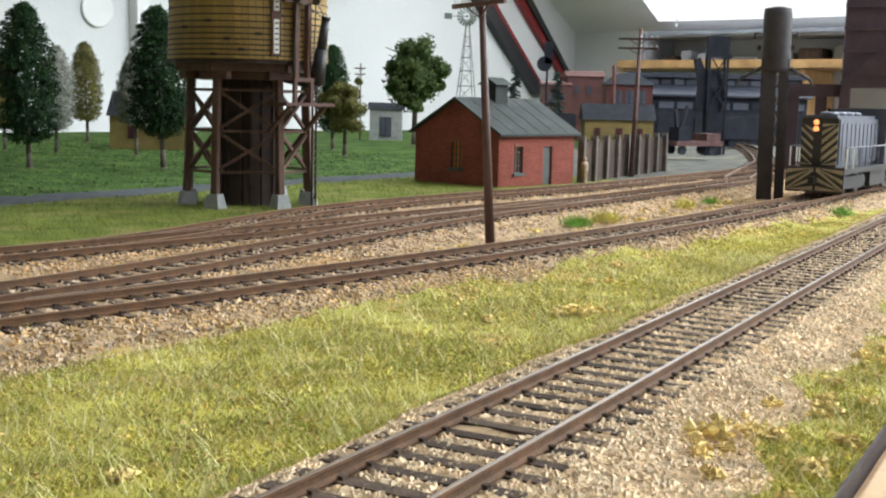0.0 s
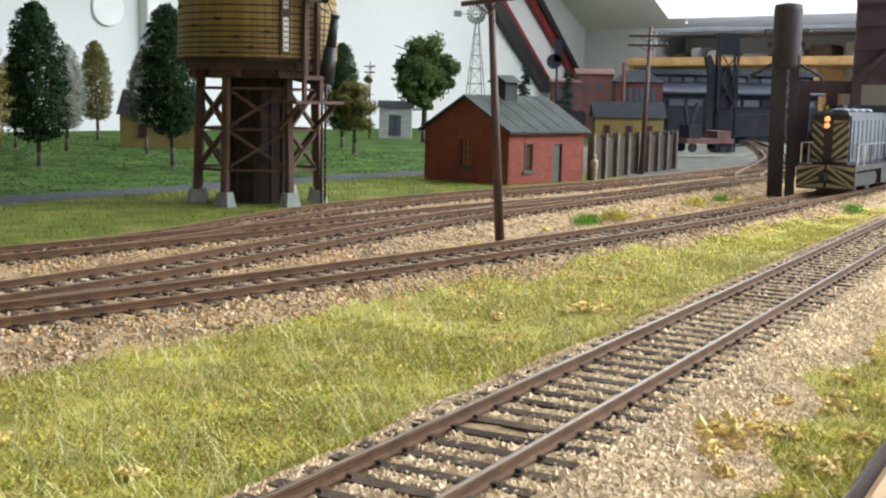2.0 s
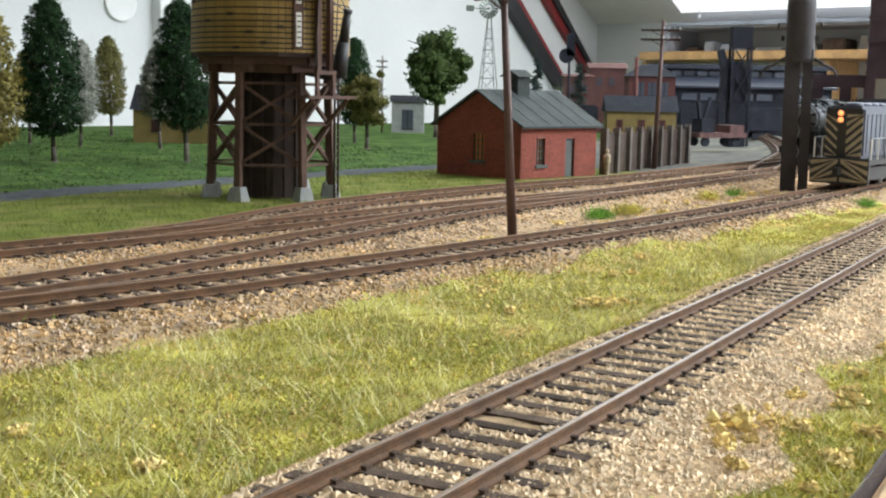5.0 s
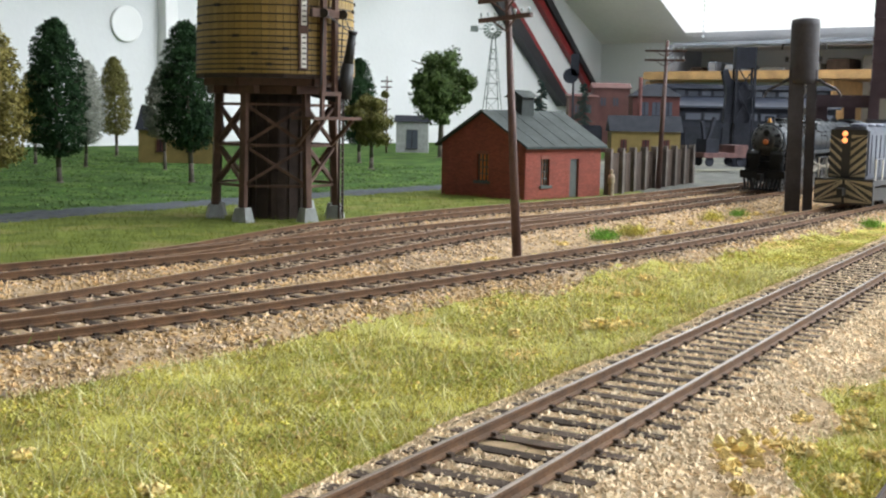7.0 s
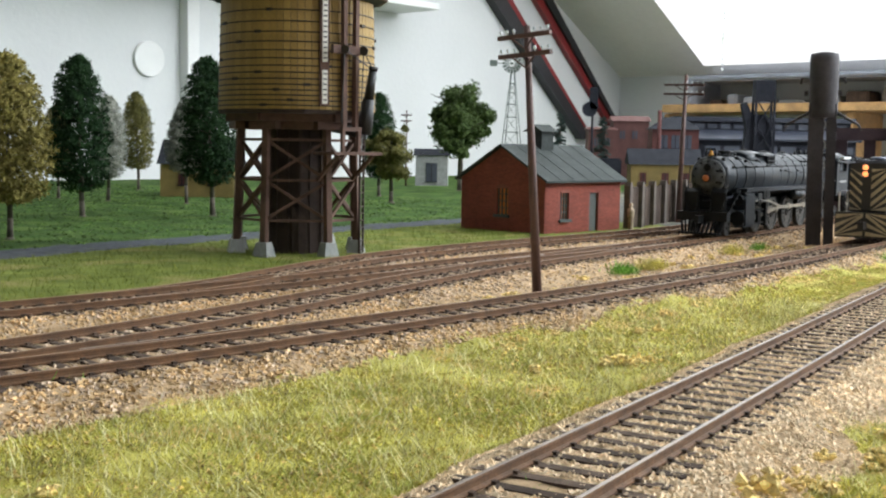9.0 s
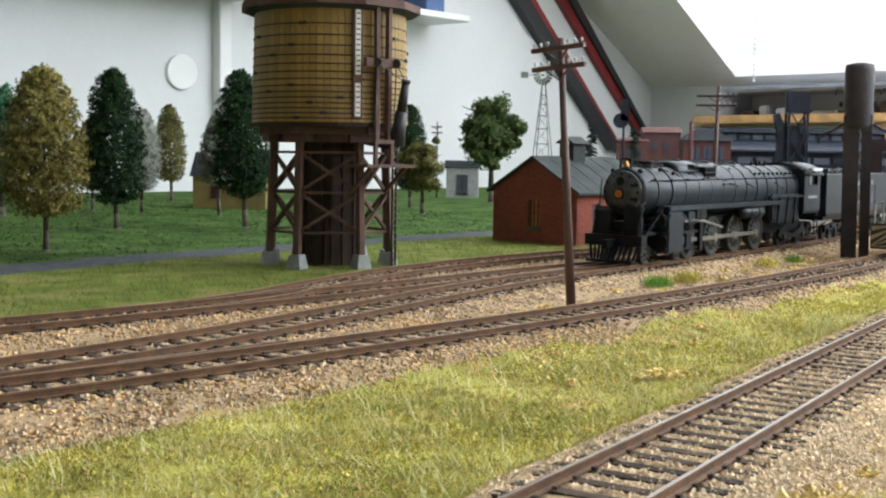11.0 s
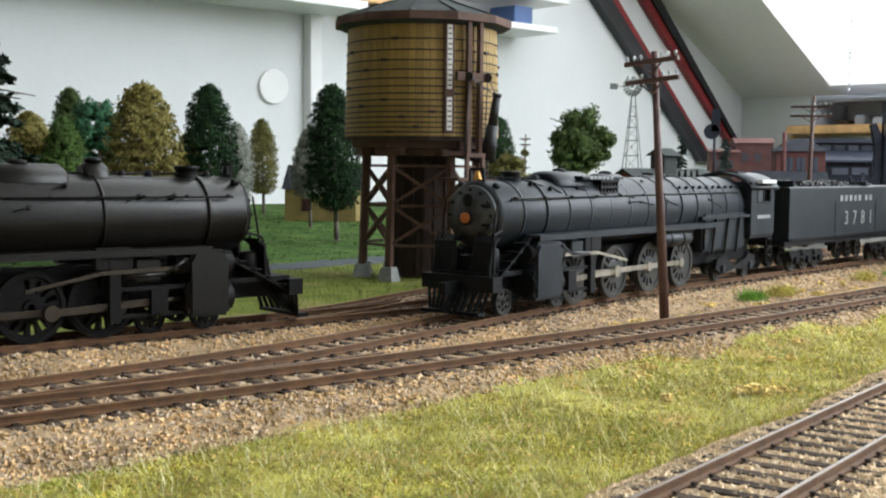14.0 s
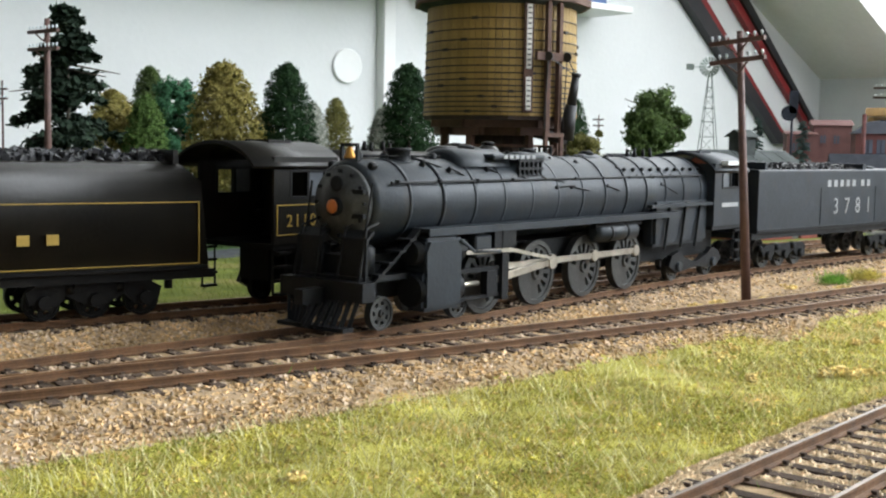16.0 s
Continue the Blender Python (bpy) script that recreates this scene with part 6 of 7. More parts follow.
def build_tree(x, y, h, w, trunk, kind, shape, label, seed, count=21000):
    rng = np.random.default_rng(seed)
    t = thing("tree", pose(x, y, 0, rng.uniform(-2, 2), rng.uniform(-2, 2), rng.uniform(0, 360)), label, "tree", "model trees")
    bm = bmesh.new()
    r = max(1.2, h * (0.026 if shape == "round" else 0.016))
    tube(bm, (0, 0, -1), (0.6, 0.2, trunk * 0.6), r * 1.15, r, 9)
    tube(bm, (0.6, 0.2, trunk * 0.6), (0, 0, h * 0.85), r, r * 0.3, 8)
    lathe(bm, [(r * 2.4, -0.8), (r * 1.8, 0.3), (r * 1.1, 1.4)], 9)
    for k in range(14):
        a = rng.uniform(0, 6.28)
        z = trunk + (h - trunk) * rng.uniform(0, 0.75)
        ln = w * 0.42 * rng.uniform(0.6, 1)
        tube(bm, (0, 0, z), (ln * math.cos(a), ln * math.sin(a), z + ln * (0.35 if shape != "pine" else -0.15)), r * 0.4, r * 0.12, 5)
    part("trunk", bm, M_BARK, t)
    pts, nor = [], []
    if shape == "oval":
        # tufts in rough tiers on an egg with a flat base
        m = count // 14
        f = rng.uniform(0, 1, m) ** 0.85
        prof = np.interp(f, [0, 0.05, 0.2, 0.42, 0.65, 0.82, 0.93, 1], [0.35, 0.78, 1.0, 1.0, 0.87, 0.66, 0.42, 0.12])
        a = rng.uniform(0, 2 * np.pi, m)
        lump = 1 + 0.05 * np.sin(a * 3 + f * 9 + seed) + 0.04 * np.sin(a * 7 + f * 23) + rng.normal(0, 0.035, m)
        tier = 1 + 0.05 * np.sin(f * 2 * np.pi * 12 + 0.6 * np.sin(a * 2 + seed))
        rr = w / 2 * prof * lump * tier * rng.uniform(0.8, 1.02, m)
        base = np.stack([rr * np.cos(a), rr * np.sin(a), trunk + f * (h - trunk)], 1)
        base[:, 2] = np.minimum(base[:, 2], h)
        out = np.stack([np.cos(a), np.sin(a), np.interp(f, [0, 0.3, 1], [-0.3, 0.15, 0.9])], 1)
        for _ in range(14):
            pts.append(base * [1, 1, 1] + rng.normal(0, w * 0.018, base.shape) - out * [1, 1, 0.3] * (rng.uniform(0, 1, (m, 1)) ** 2 * w * 0.30))
            nor.append(out + rng.normal(0, 0.35, out.shape))
        size = w * 0.04
    elif shape == "round":
        for k in range(64):
            d = rng.normal(0, 1, 3)
            d *= rng.uniform(0.1, 1.0) ** 0.5 / np.linalg.norm(d) * rng.uniform(0.8, 1.25)
            c = np.array([d[0] * w * 0.38, d[1] * w * 0.38, trunk + (h - trunk) * (0.5 + 0.42 * d[2])])
            rr = w * rng.uniform(0.06, 0.14)
            m = count // 64
            q = rng.normal(0, 1, (m, 3))
            q /= np.linalg.norm(q, axis=1)[:, None]
            pts.append(c + q * rr * rng.uniform(0.35, 1.15, (m, 1)))
            nor.append(q)
        size = w * 0.042
    else:
        # drooping tiers of a spruce with gaps
        for k in range(70):
            f = (k / 70) ** 0.9
            ln = w / 2 * (1.05 - f) ** 0.7 * rng.uniform(0.6, 1.1) + 2
            a = rng.uniform(0, 6.28)
            m = count // 70
            s = rng.uniform(0.1, 1, m)
            side = rng.normal(0, 0.2, m) * ln * (1.1 - s * 0.5)
            z = trunk + f * (h - trunk) - 0.10 * ln * s ** 2 * 2 - np.abs(rng.normal(0, 0.05, m)) * ln
            pts.append(np.stack([ln * s * math.cos(a) - side * math.sin(a), ln * s * math.sin(a) + side * math.cos(a), z], 1))
            nor.append(np.stack([np.full(m, math.cos(a) * 0.3), np.full(m, math.sin(a) * 0.3), np.full(m, 1.0)], 1) + rng.normal(0, 0.4, (m, 3)))
        size = w * 0.046
    pts, nor = np.concatenate(pts), np.concatenate(nor)
    nor /= np.linalg.norm(nor, axis=1)[:, None]
    c = new("crown", leaf_mesh("crown", pts, nor, size, M_LEAF[kind], rng))
    c.parent = t
    return t


for i, (x, y, h, w, tr, kind, shape, label) in enumerate((
    (-0.266, 0.621, 102, 47, 20, "olive", "oval", "olive yellow model tree with a dense egg shaped crown"),
    (-0.296, 0.820, 116, 45, 19, "dark", "oval", "dark green model tree with a layered pointed crown"),
    (-0.402, 1.300, 111, 38, 24, "mixed", "oval", "slim olive model tree with a rounded top"),
    (-0.352, 1.044, 96, 34, 21, "white", "oval", "pale blossoming model tree with a whitish crown"),
    (-0.274, 1.026, 92, 38, 28, "grey", "oval", "grey green model tree with pale blossom"),
    (-0.209, 0.856, 118, 46, 24, "dark", "oval", "tall dark green model tree behind the water tower"),
    (-0.096, 1.112, 78, 48, 19, "mixed", "round", "small olive model tree with a round crown"),
    (-0.445, 0.954, 131, 54, 14, "teal", "round", "ragged blue green model tree with loose top"),
    (-0.520, 1.060, 130, 46, 16, "leafy", "oval", "tall mid green model tree by the wall"),
    (-0.037, 1.440, 136, 96, 30, "leafy", "round", "broad leafy green model tree with open crown"),
    (-0.412, 1.080, 88, 34, 20, "mixed", "oval", "olive green model tree in the second row"),
    (-0.121, 1.250, 112, 40, 20, "dark", "oval", "dark green model tree beyond the water tower"),
    (-0.452, 0.880, 82, 40, 16, "green", "oval", "bright green model tree with a bushy crown"),
    (-0.380, 0.645, 138, 92, 8, "pine", "pine", "large dark spruce with drooping branches"),
    (-0.400, 0.745, 92, 44, 15, "olive", "oval", "olive yellow model tree beside the spruce"),
    (-0.372, 0.735, 88, 34, 15, "green", "oval", "bright green model tree beside the spruce"),
    (0.095, 1.600, 104, 34, 12, "blue", "pine", "small blue green conifer before the wall"),
    (0.152, 1.600, 100, 32, 12, "blue", "pine", "small blue green conifer before the wall"),
    (0.250, 1.640, 98, 60, 30, "green", "round", "green bush by the red signal house"),
)):
    build_tree(x, y, h, w, tr, kind, shape, label, 20 + i)


# ---- far poles and wind pump ----
build_pole(pose(-0.296, 0.478, 0, 0, 0.5, -30), 112, (98, 106), "red brown telegraph pole with two cross arms by the spruce", 2.0, 26)
build_pole(pose(-0.117, 1.600, 0, 0, 0, -20), 105, (90, 98), "thin far telegraph pole before the white wall", 1.2, 16)
build_pole(pose(-0.560, 0.860, 0, 0, 0, -20), 105, (90, 98), "thin far telegraph pole before the white wall", 1.2, 16)
M_GALV = mat("grey_green_metal", (0.16, 0.19, 0.17), 0.5, 0.5, var=0.2, scale=200)


def build_windmill():
    w = thing("wind_pump", pose(0.0222, 1.245, 0, 0, 0, -12), "grey metal wind pump on a lattice tower", "wind pump")
    top = 137
    for sx in (-1, 1):
        for sy in (-1, 1):
            bm = bmesh.new()
            tube(bm, (sx * 14, sy * 14, -1), (sx * 1.6, sy * 1.6, top), 0.55, 0.45, 6)
            part("leg", bm, M_GALV, w)
    zs = [12, 34, 54, 72, 88, 102, 114, 124]
    for z in zs:
        r = 14 - 12.4 * z / top
        for a in range(4):
            p = [Vector((r, r, z)), Vector((-r, r, z)), Vector((-r, -r, z)), Vector((r, -r, z))]
            bm = bmesh.new()
            tube(bm, p[a], p[(a + 1) % 4], 0.35, 0.35, 5)
            part("girt", bm, M_GALV, w)
    for z0, z1 in zip(zs, zs[1:]):
        r0, r1 = 14 - 12.4 * z0 / top, 14 - 12.4 * z1 / top
        for s in (-1, 1):
            bm = bmesh.new()
            tube(bm, (-r0 * s, -r0, z0), (r1 * s, -r1, z1), 0.25, 0.25, 4)
            part("brace", bm, M_GALV, w)
    head = new("fan")
    head.parent = w
    head.matrix_basis = pose(0, -0.006, 0.145, 0, 0, 25)
    bm = bmesh.new()
    lathe(bm, [(1.2, -2), (1.2, 2)], 10, "y")
    part("hub", bm, M_GALV, head)
    for k in range(16):
        bm = bmesh.new()
        m = Matrix.Rotation(2 * math.pi * k / 16, 4, "Y") @ Matrix.Rotation(0.5, 4, "Z")
        vs = [bm.verts.new(m @ Vector(p)) for p in ((-0.5, 0, 3.5), (0.5, 0, 3.5), (1.7, 0, 10.5), (-1.7, 0, 10.5), (-0.5, 0.3, 3.5), (0.5, 0.3, 3.5), (1.7, 0.3, 10.5), (-1.7, 0.3, 10.5))]
        for f in ((0, 1, 2, 3), (4, 5, 6, 7), (0, 1, 5, 4), (1, 2, 6, 5), (2, 3, 7, 6), (3, 0, 4, 7)):
            bm.faces.new([vs[i] for i in f])
        part("vane", bm, M_GALV, head)
    bm = bmesh.new()
    tube(bm, (0, 0, 0), (-16, 5, 0), 0.4, 0.4, 5)
    box(bm, -23, -15, 4.5, 5.2, -3, 3.2)
    part("tail", bm, M_GALV, head)


build_windmill()

# ---- sanding column beside the track ----
M_COLUMN = mat("sooty_grey_column", (0.055, 0.049, 0.052), 0.7, 0.1, var=0.25, scale=100, bump=0.2)


def build_column():
    t = thing("sand_tower", pose(0.197, 0.690, 0, 0, -0.8, -16), "tall sooty grey sand tower with side spouts", "sand tower")
    for x, w2 in ((-3.4, 4.4), (5.2, 2.8)):
        bm = bmesh.new()
        box(bm, x - w2, x + w2, -4.5, 4.5, -1, 84)
        part("leg", bm, M_COLUMN, t)
    z = 6
    while z < 78:
        for s in (1, -1):
            bm = bmesh.new()
            beam(bm, (2 - 1.8 * s, -3.5, z), (2 + 1.8 * s, -3.5, z + 12), 0.6, 0.6)
            part("lattice_bar", bm, M_CONCRETE, t)
        z += 12
    bm = bmesh.new()
    lathe(bm, [(7.5, 76), (8.2, 79), (8.3, 110), (7.8, 113.5), (3, 114.5)], 24, origin=(0.5, 0, 0))
    part("bin", bm, M_COLUMN, t)
    for s in (-1, 1):
        bm = bmesh.new()
        tube(bm, (s * 6, 0, 80), (s * 20, -2, 72), 0.9, 0.8, 8)
        tube(bm, (s * 20, -2, 72), (s * 22, -2, 68), 0.8, 0.6, 8)
        part("spout", bm, M_COLUMN, t)
        bm = bmesh.new()
        tube(bm, (s * 8, 0, 99), (s * 12, 0, 99.5), 0.35, 0.35, 5)
        tube(bm, (s * 12, 0, 99.5), (s * 12.6, 0, 96), 0.8, 0.5, 7)
        part("lamp_bracket", bm, M_COLUMN, t)
        bm = bmesh.new()
        box(bm, s * 8.4, s * 10.5, -1, 1, 89, 92)
        part("valve_box", bm, M_COLUMN, t)


build_column()


# ---- small standing figure, plain ----
def build_figure():
    bm = bmesh.new()
    lathe(bm, [(1.7, 0), (1.9, 1), (1.8, 8), (2.4, 9), (2.6, 13), (2.0, 14.6), (0.9, 15), (1.2, 15.6), (1.5, 16.8), (1.1, 18), (0.3, 18.4)], 14)
    f = part("figurine", bm, M_FIGURE)
    f.matrix_world = pose(0.0985, 0.802, 0.0)
    tagged(f, "tiny plain painted figurine standing beside the shed", "figurine")


build_figure()


# ---- yard and town behind ----
M_YELLOWHOUSE = mat("mustard_clapboard", (0.22, 0.16, 0.05), 0.75, var=0.15, scale=80)
M_REDHOUSE = mat("dull_red_walls", (0.085, 0.024, 0.02), 0.8, var=0.2, scale=80)
M_PINKHOUSE = mat("faded_brick_front", (0.10, 0.04, 0.035), 0.8, var=0.2, scale=60)
M_SLATE = mat("dark_slate_roof", (0.022, 0.024, 0.030), 0.8, var=0.2, scale=100)
M_BLUEROOF = mat("blue_grey_shed_roof", (0.026, 0.031, 0.046), 0.4, var=0.2, scale=40)
M_DARKSHED = mat("sooty_shed_wall", (0.022, 0.024, 0.032), 0.8, var=0.3, scale=60)
M_PANE = mat("pale_window_pane", (0.07, 0.078, 0.10), 0.2, var=0.1, scale=50, bump=0)
M_PLUM = mat("plum_brown_tower", (0.060, 0.036, 0.045), 0.75, var=0.2, scale=60)
for m in [M_SLATE, M_DARKSHED, *M_LEAF.values()]:
    m.node_tree.nodes["Principled BSDF"].inputs["Specular IOR Level"].default_value = 0.15
M_RUSTCAR = mat("rust_brown_car", (0.09, 0.035, 0.03), 0.7, var=0.3, scale=120)


def build_house(name, x0, x1, y, z0, zw, zr, depth, wall, roof, label, category, windows, gable_front=False, hip=False, rz=0):
    """A house whose front runs from x0 to x1 metres at y; z in millimetres."""
    L = (x1 - x0) * 1000
    h = thing(name, pose(x0, y, 0, 0, 0, rz), label, category)
    bm = bmesh.new()
    box(bm, 0, L, 0, depth, z0, zw)
    body = part("wall", bm, wall, h)
    bm = bmesh.new()
    o = 3
    if hip:
        vs = [bm.verts.new(p) for p in ((-o, -o, zw), (L + o, -o, zw), (L + o, depth + o, zw), (-o, depth + o, zw), (L * 0.3, depth / 2, zr), (L * 0.7, depth / 2, zr))]
        for f in ((0, 1, 5, 4), (1, 2, 5), (2, 3, 4, 5), (3, 0, 4), (3, 2, 1, 0)):
            bm.faces.new([vs[i] for i in f])
    else:
        vs = [bm.verts.new(p) for p in ((-o, -o, zw - 1), (L + o, -o, zw - 1), (L + o, depth + o, zw - 1), (-o, depth + o, zw - 1), (-o, depth / 2, zr), (L + o, depth / 2, zr))]
        for f in ((0, 1, 5, 4), (1, 2, 5), (2, 3, 4, 5), (3, 0, 4), (3, 2, 1, 0)):
            bm.faces.new([vs[i] for i in f])
    part("roof", bm, roof, h)
    for xa, za, w, hh in windows:
        bm = bmesh.new()
        box(bm, xa * L - w / 2, xa * L + w / 2, -0.9, 0.4, za, za + hh)
        win = part("window", bm, M_PANE if wall is not M_YELLOWHOUSE else M_REDHOUSE, body)
        bm = bmesh.new()
        box(bm, xa * L - 0.5, xa * L + 0.5, -1.4, -0.9, za, za + hh)
        box(bm, xa * L - w / 2 - 0.8, xa * L + w / 2 + 0.8, -1.8, -0.6, za - 1.2, za)
        part("window_frame", bm, roof, win)
    return h


build_house("depot", 0.176, 0.262, 1.45, -1, 38, 57, 40, M_YELLOWHOUSE, M_SLATE, "mustard yellow depot with dark slate roof", "house", [(0.18, 14, 8, 13), (0.5, 12, 9, 15), (0.8, 14, 8, 13)])
build_house("signal_house", 0.222, 0.286, 1.60, -1, 84, 101, 45, M_REDHOUSE, M_SLATE, "two storey red signal house with hipped dark roof", "house", [(0.25, 58, 11, 18), (0.5, 58, 11, 18), (0.76, 58, 11, 18)], hip=True)
bm = bmesh.new()
tube(bm, (0, 0, 0), (0, 0, 109), 3.4, 2.8, 10)
chim = part("brick_chimney", bm, M_REDHOUSE)
chim.matrix_world = pose(0.228, 1.575, 0)
tagged(chim, "slim red brick chimney beside the signal house", "chimney")
build_house("brick_store", 0.190, 0.245, 1.80, -1, 100, 108, 60, M_PINKHOUSE, M_PINKHOUSE, "faded red brick store with flat roof", "house", [(0.25, 72, 8, 12), (0.6, 72, 8, 12)])
build_house("brick_store", 0.150, 0.192, 1.78, -1, 86, 90, 60, M_PINKHOUSE, M_PINKHOUSE, "low faded red brick store with flat roof", "house", [(0.3, 60, 8, 12), (0.7, 60, 8, 12)])
build_house("field_hut", -0.105, -0.060, 1.62, -1, 44, 52, 30, M_CONCRETE, M_SLATE, "small grey field hut with a dark opening", "hut", [(0.5, 6, 16, 26)])
build_house("cottage", -0.338, -0.262, 1.165, -1, 34, 58, 45, M_YELLOWHOUSE, M_SLATE, "low mustard cottage half hidden by trees", "house", [(0.3, 12, 8, 12), (0.7, 12, 8, 12)])


def build_engine_shed():
    h = thing("engine_shed", pose(0.285, 1.745, 0, 0, 0, 0), "long dark engine shed with blue grey roof", "engine shed")
    bm = bmesh.new()
    box(bm, 0, 260, 0, 90, -1, 76)
    body = part("wall", bm, M_DARKSHED, h)
    for k in range(9):
        bm = bmesh.new()
        box(bm, 8 + k * 28, 30 + k * 28, -2, 0.4, 0, 42)
        part("stall_door", bm, M_SLATE, body)
        bm = bmesh.new()
        box(bm, 8 + k * 28, 31 + k * 28, -2, 0.4, 53, 63)
        part("window", bm, M_PANE if k % 3 else M_DARKSHED, body)
    bm = bmesh.new()
    vs = [bm.verts.new(p) for p in ((-6, -8, 74), (266, -8, 74), (266, 40, 92), (-6, 40, 92), (-6, -8, 71), (266, -8, 71), (266, 40, 89), (-6, 40, 89))]
    for f in ((0, 1, 2, 3), (4, 5, 6, 7), (0, 1, 5, 4), (1, 2, 6, 5), (2, 3, 7, 6), (3, 0, 4, 7)):
        bm.faces.new([vs[i] for i in f])
    part("lower_roof", bm, M_BLUEROOF, h)
    bm = bmesh.new()
    box(bm, 0, 260, 30, 80, 84, 100)
    clere = part("clerestory", bm, M_DARKSHED, h)
    for k in range(13):
        bm = bmesh.new()
        box(bm, 6 + k * 19.5, 20 + k * 19.5, 29, 30.4, 89, 97)
        part("window", bm, M_PANE if k % 2 else M_BLUEROOF, clere)
    bm = bmesh.new()
    box(bm, -6, 266, 24, 90, 100, 107)
    part("upper_roof", bm, M_BLUEROOF, h)


build_engine_shed()


def build_coal_crane():
    c = thing("coaling_hoist", pose(0.312, 1.35, 0, 0, 0, 0), "black coaling hoist with a bunker on lattice legs", "coaling hoist")
    bm = bmesh.new()
    box(bm, -9, 14, -9, 9, 113, 137)
    part("bunker", bm, M_DARKSHED, c)
    for x in (-8, 13):
        for y in (-8, 8):
            bm = bmesh.new()
            beam(bm, (x, y, -1), (x, y, 113), 2.6)
            part("leg", bm, M_DARKSHED, c)
    for z in (30, 58, 86):
        for s in (1, -1):
            bm = bmesh.new()
            beam(bm, (-8 * s + 2.5, -8.5, z), (8 * s + 2.5, -8.5, z + 26), 1.4)
            part("brace", bm, M_DARKSHED, c)
    bm = bmesh.new()
    prism(bm, [(-20, 50), (8, 50), (12, 72), (4, 98), (-12, 98), (-18, 112), (-24, 110), (-18, 86)], -6, 6)
    part("hoist_house", bm, M_DARKSHED, c)
    bm = bmesh.new()
    box(bm, -8, 8, -10, 10, 0, 50)
    part("hopper", bm, M_DARKSHED, c)


build_coal_crane()


def build_flatcar():
    c = thing("flat_car", pose(0.232, 1.19, 0.006, 0, 0, 28), "rust brown flat car with a small crane", "flat car")
    bm = bmesh.new()
    box(bm, 0, 62, -13, 13, 9, 14)
    part("deck", bm, M_RUSTCAR, c)
    bm = bmesh.new()
    box(bm, 40, 58, -12, 12, 14, 22)
    part("crate", bm, M_RUSTCAR, c)
    bm = bmesh.new()
    box(bm, 6, 22, -8, 8, 14, 28)
    beam(bm, (14, 0, 26), (22, 0, 50), 3)
    beam(bm, (10, 0, 26), (6, 0, 46), 3)
    part("crane", bm, M_DARKSHED, c)
    for x in (10, 50):
        for y in (-9, 9):
            bm = bmesh.new()
            lathe(bm, [(5, -1.2), (5, 1.2)], 16, "y", (x, y, 5))
            part("wheel", bm, M_DARKSHED, c)


build_flatcar()


def build_plum_tower():
    t = thing("coaling_tower", pose(0.338, 0.965, 0, 0, 0, -18), "tall plum brown coaling tower with side porch", "coaling tower")
    bm = bmesh.new()
    box(bm, -8, 50, -20, 30, 74, 185)
    part("bin", bm, M_PLUM, t)
    for x in (-5, 44):
        for y in (-17, 26):
            bm = bmesh.new()
            box(bm, x - 4, x + 4, y - 4, y + 4, -1, 74)
            part("leg", bm, M_PLUM, t)
    for k in range(6):
        bm = bmesh.new()
        box(bm, -9, 51, -21.5, -20, 84 + k * 18, 87 + k * 18)
        part("band", bm, M_PLUM, t)
    bm = bmesh.new()
    box(bm, -50, -8, -14, 20, 66, 76)
    part("porch_roof", bm, M_PLUM, t)
    for x in (-46, -24):
        bm = bmesh.new()
        box(bm, x - 4, x + 5, -12, -4, -1, 66)
        part("porch_post", bm, M_PLUM, t)
    bm = bmesh.new()
    beam(bm, (-8, -21, 76), (30, -21, 110), 5)
    part("chute", bm, M_PLUM, t)


build_plum_tower()


def build_signal():
    s = thing("signal_mast", pose(0.135, 1.55, 0, 0, 0, 0), "dark signal mast with round target", "signal")
    bm = bmesh.new()
    tube(bm, (0, 0, -1), (0, 0, 136), 1.8, 1.4, 8)
    part("mast", bm, M_DARKSHED, s)
    bm = bmesh.new()
    lathe(bm, [(10, -1), (10, 1)], 20, "y", (-4, -2, 108))
    part("target", bm, M_DARKSHED, s)
    bm = bmesh.new()
    box(bm, -4, 7, -3, 3, 108, 137)
    part("ladder_cage", bm, M_DARKSHED, s)


build_signal()

# parked cars and freight at the yard, small and far
for i, (x, y, ln, m, label) in enumerate(((0.10, 1.46, 64, M_DARKSHED, "black freight car on a far siding"), (0.36, 1.52, 80, M_DARKSHED, "black engine standing before the shed"), (0.44, 1.30, 70, M_FENCEPOST, "grey parked car by the yard"))):
    c = thing("freight_car", pose(x, y, 0.004, 0, 0, 8), label, "freight car")
    bm = bmesh.new()
    box(bm, 0, ln, -14, 14, 9, 40 if i != 2 else 18)
    bmesh.ops.bevel(bm, geom=bm.edges[:], offset=2, segments=2, affect="EDGES")
    part("body", bm, m, c)
    for k in (0.2, 0.8):
        for y2 in (-9, 9):
            bm = bmesh.new()
            lathe(bm, [(5.2, -1.2), (5.2, 1.2)], 14, "y", (ln * k, y2, 5.2))
            part("wheel", bm, M_DARKSHED, c)

# ---- turnout details: frog, guard rails, throw ----
def short_rail(pts, label):
    me = rail_mesh([uv(*p) for p in pts], 0.0)
    me.materials.append(M_RAIL)
    me.materials.append(M_RAILTOP)
    tagged(new("guard_rail", me), label, "guard rail", kind="structure")


short_rail([(385, -287), (400, -286.2), (420, -285.6), (435, -285.4)], "bright metal frog of the turnout")
short_rail([(150, -227), (165, -225.5), (185, -224), (200, -223)], "short guard rail beside the turnout")
short_rail([(255, -309), (270, -309.5), (290, -310)], "short guard rail beside the far turnout")

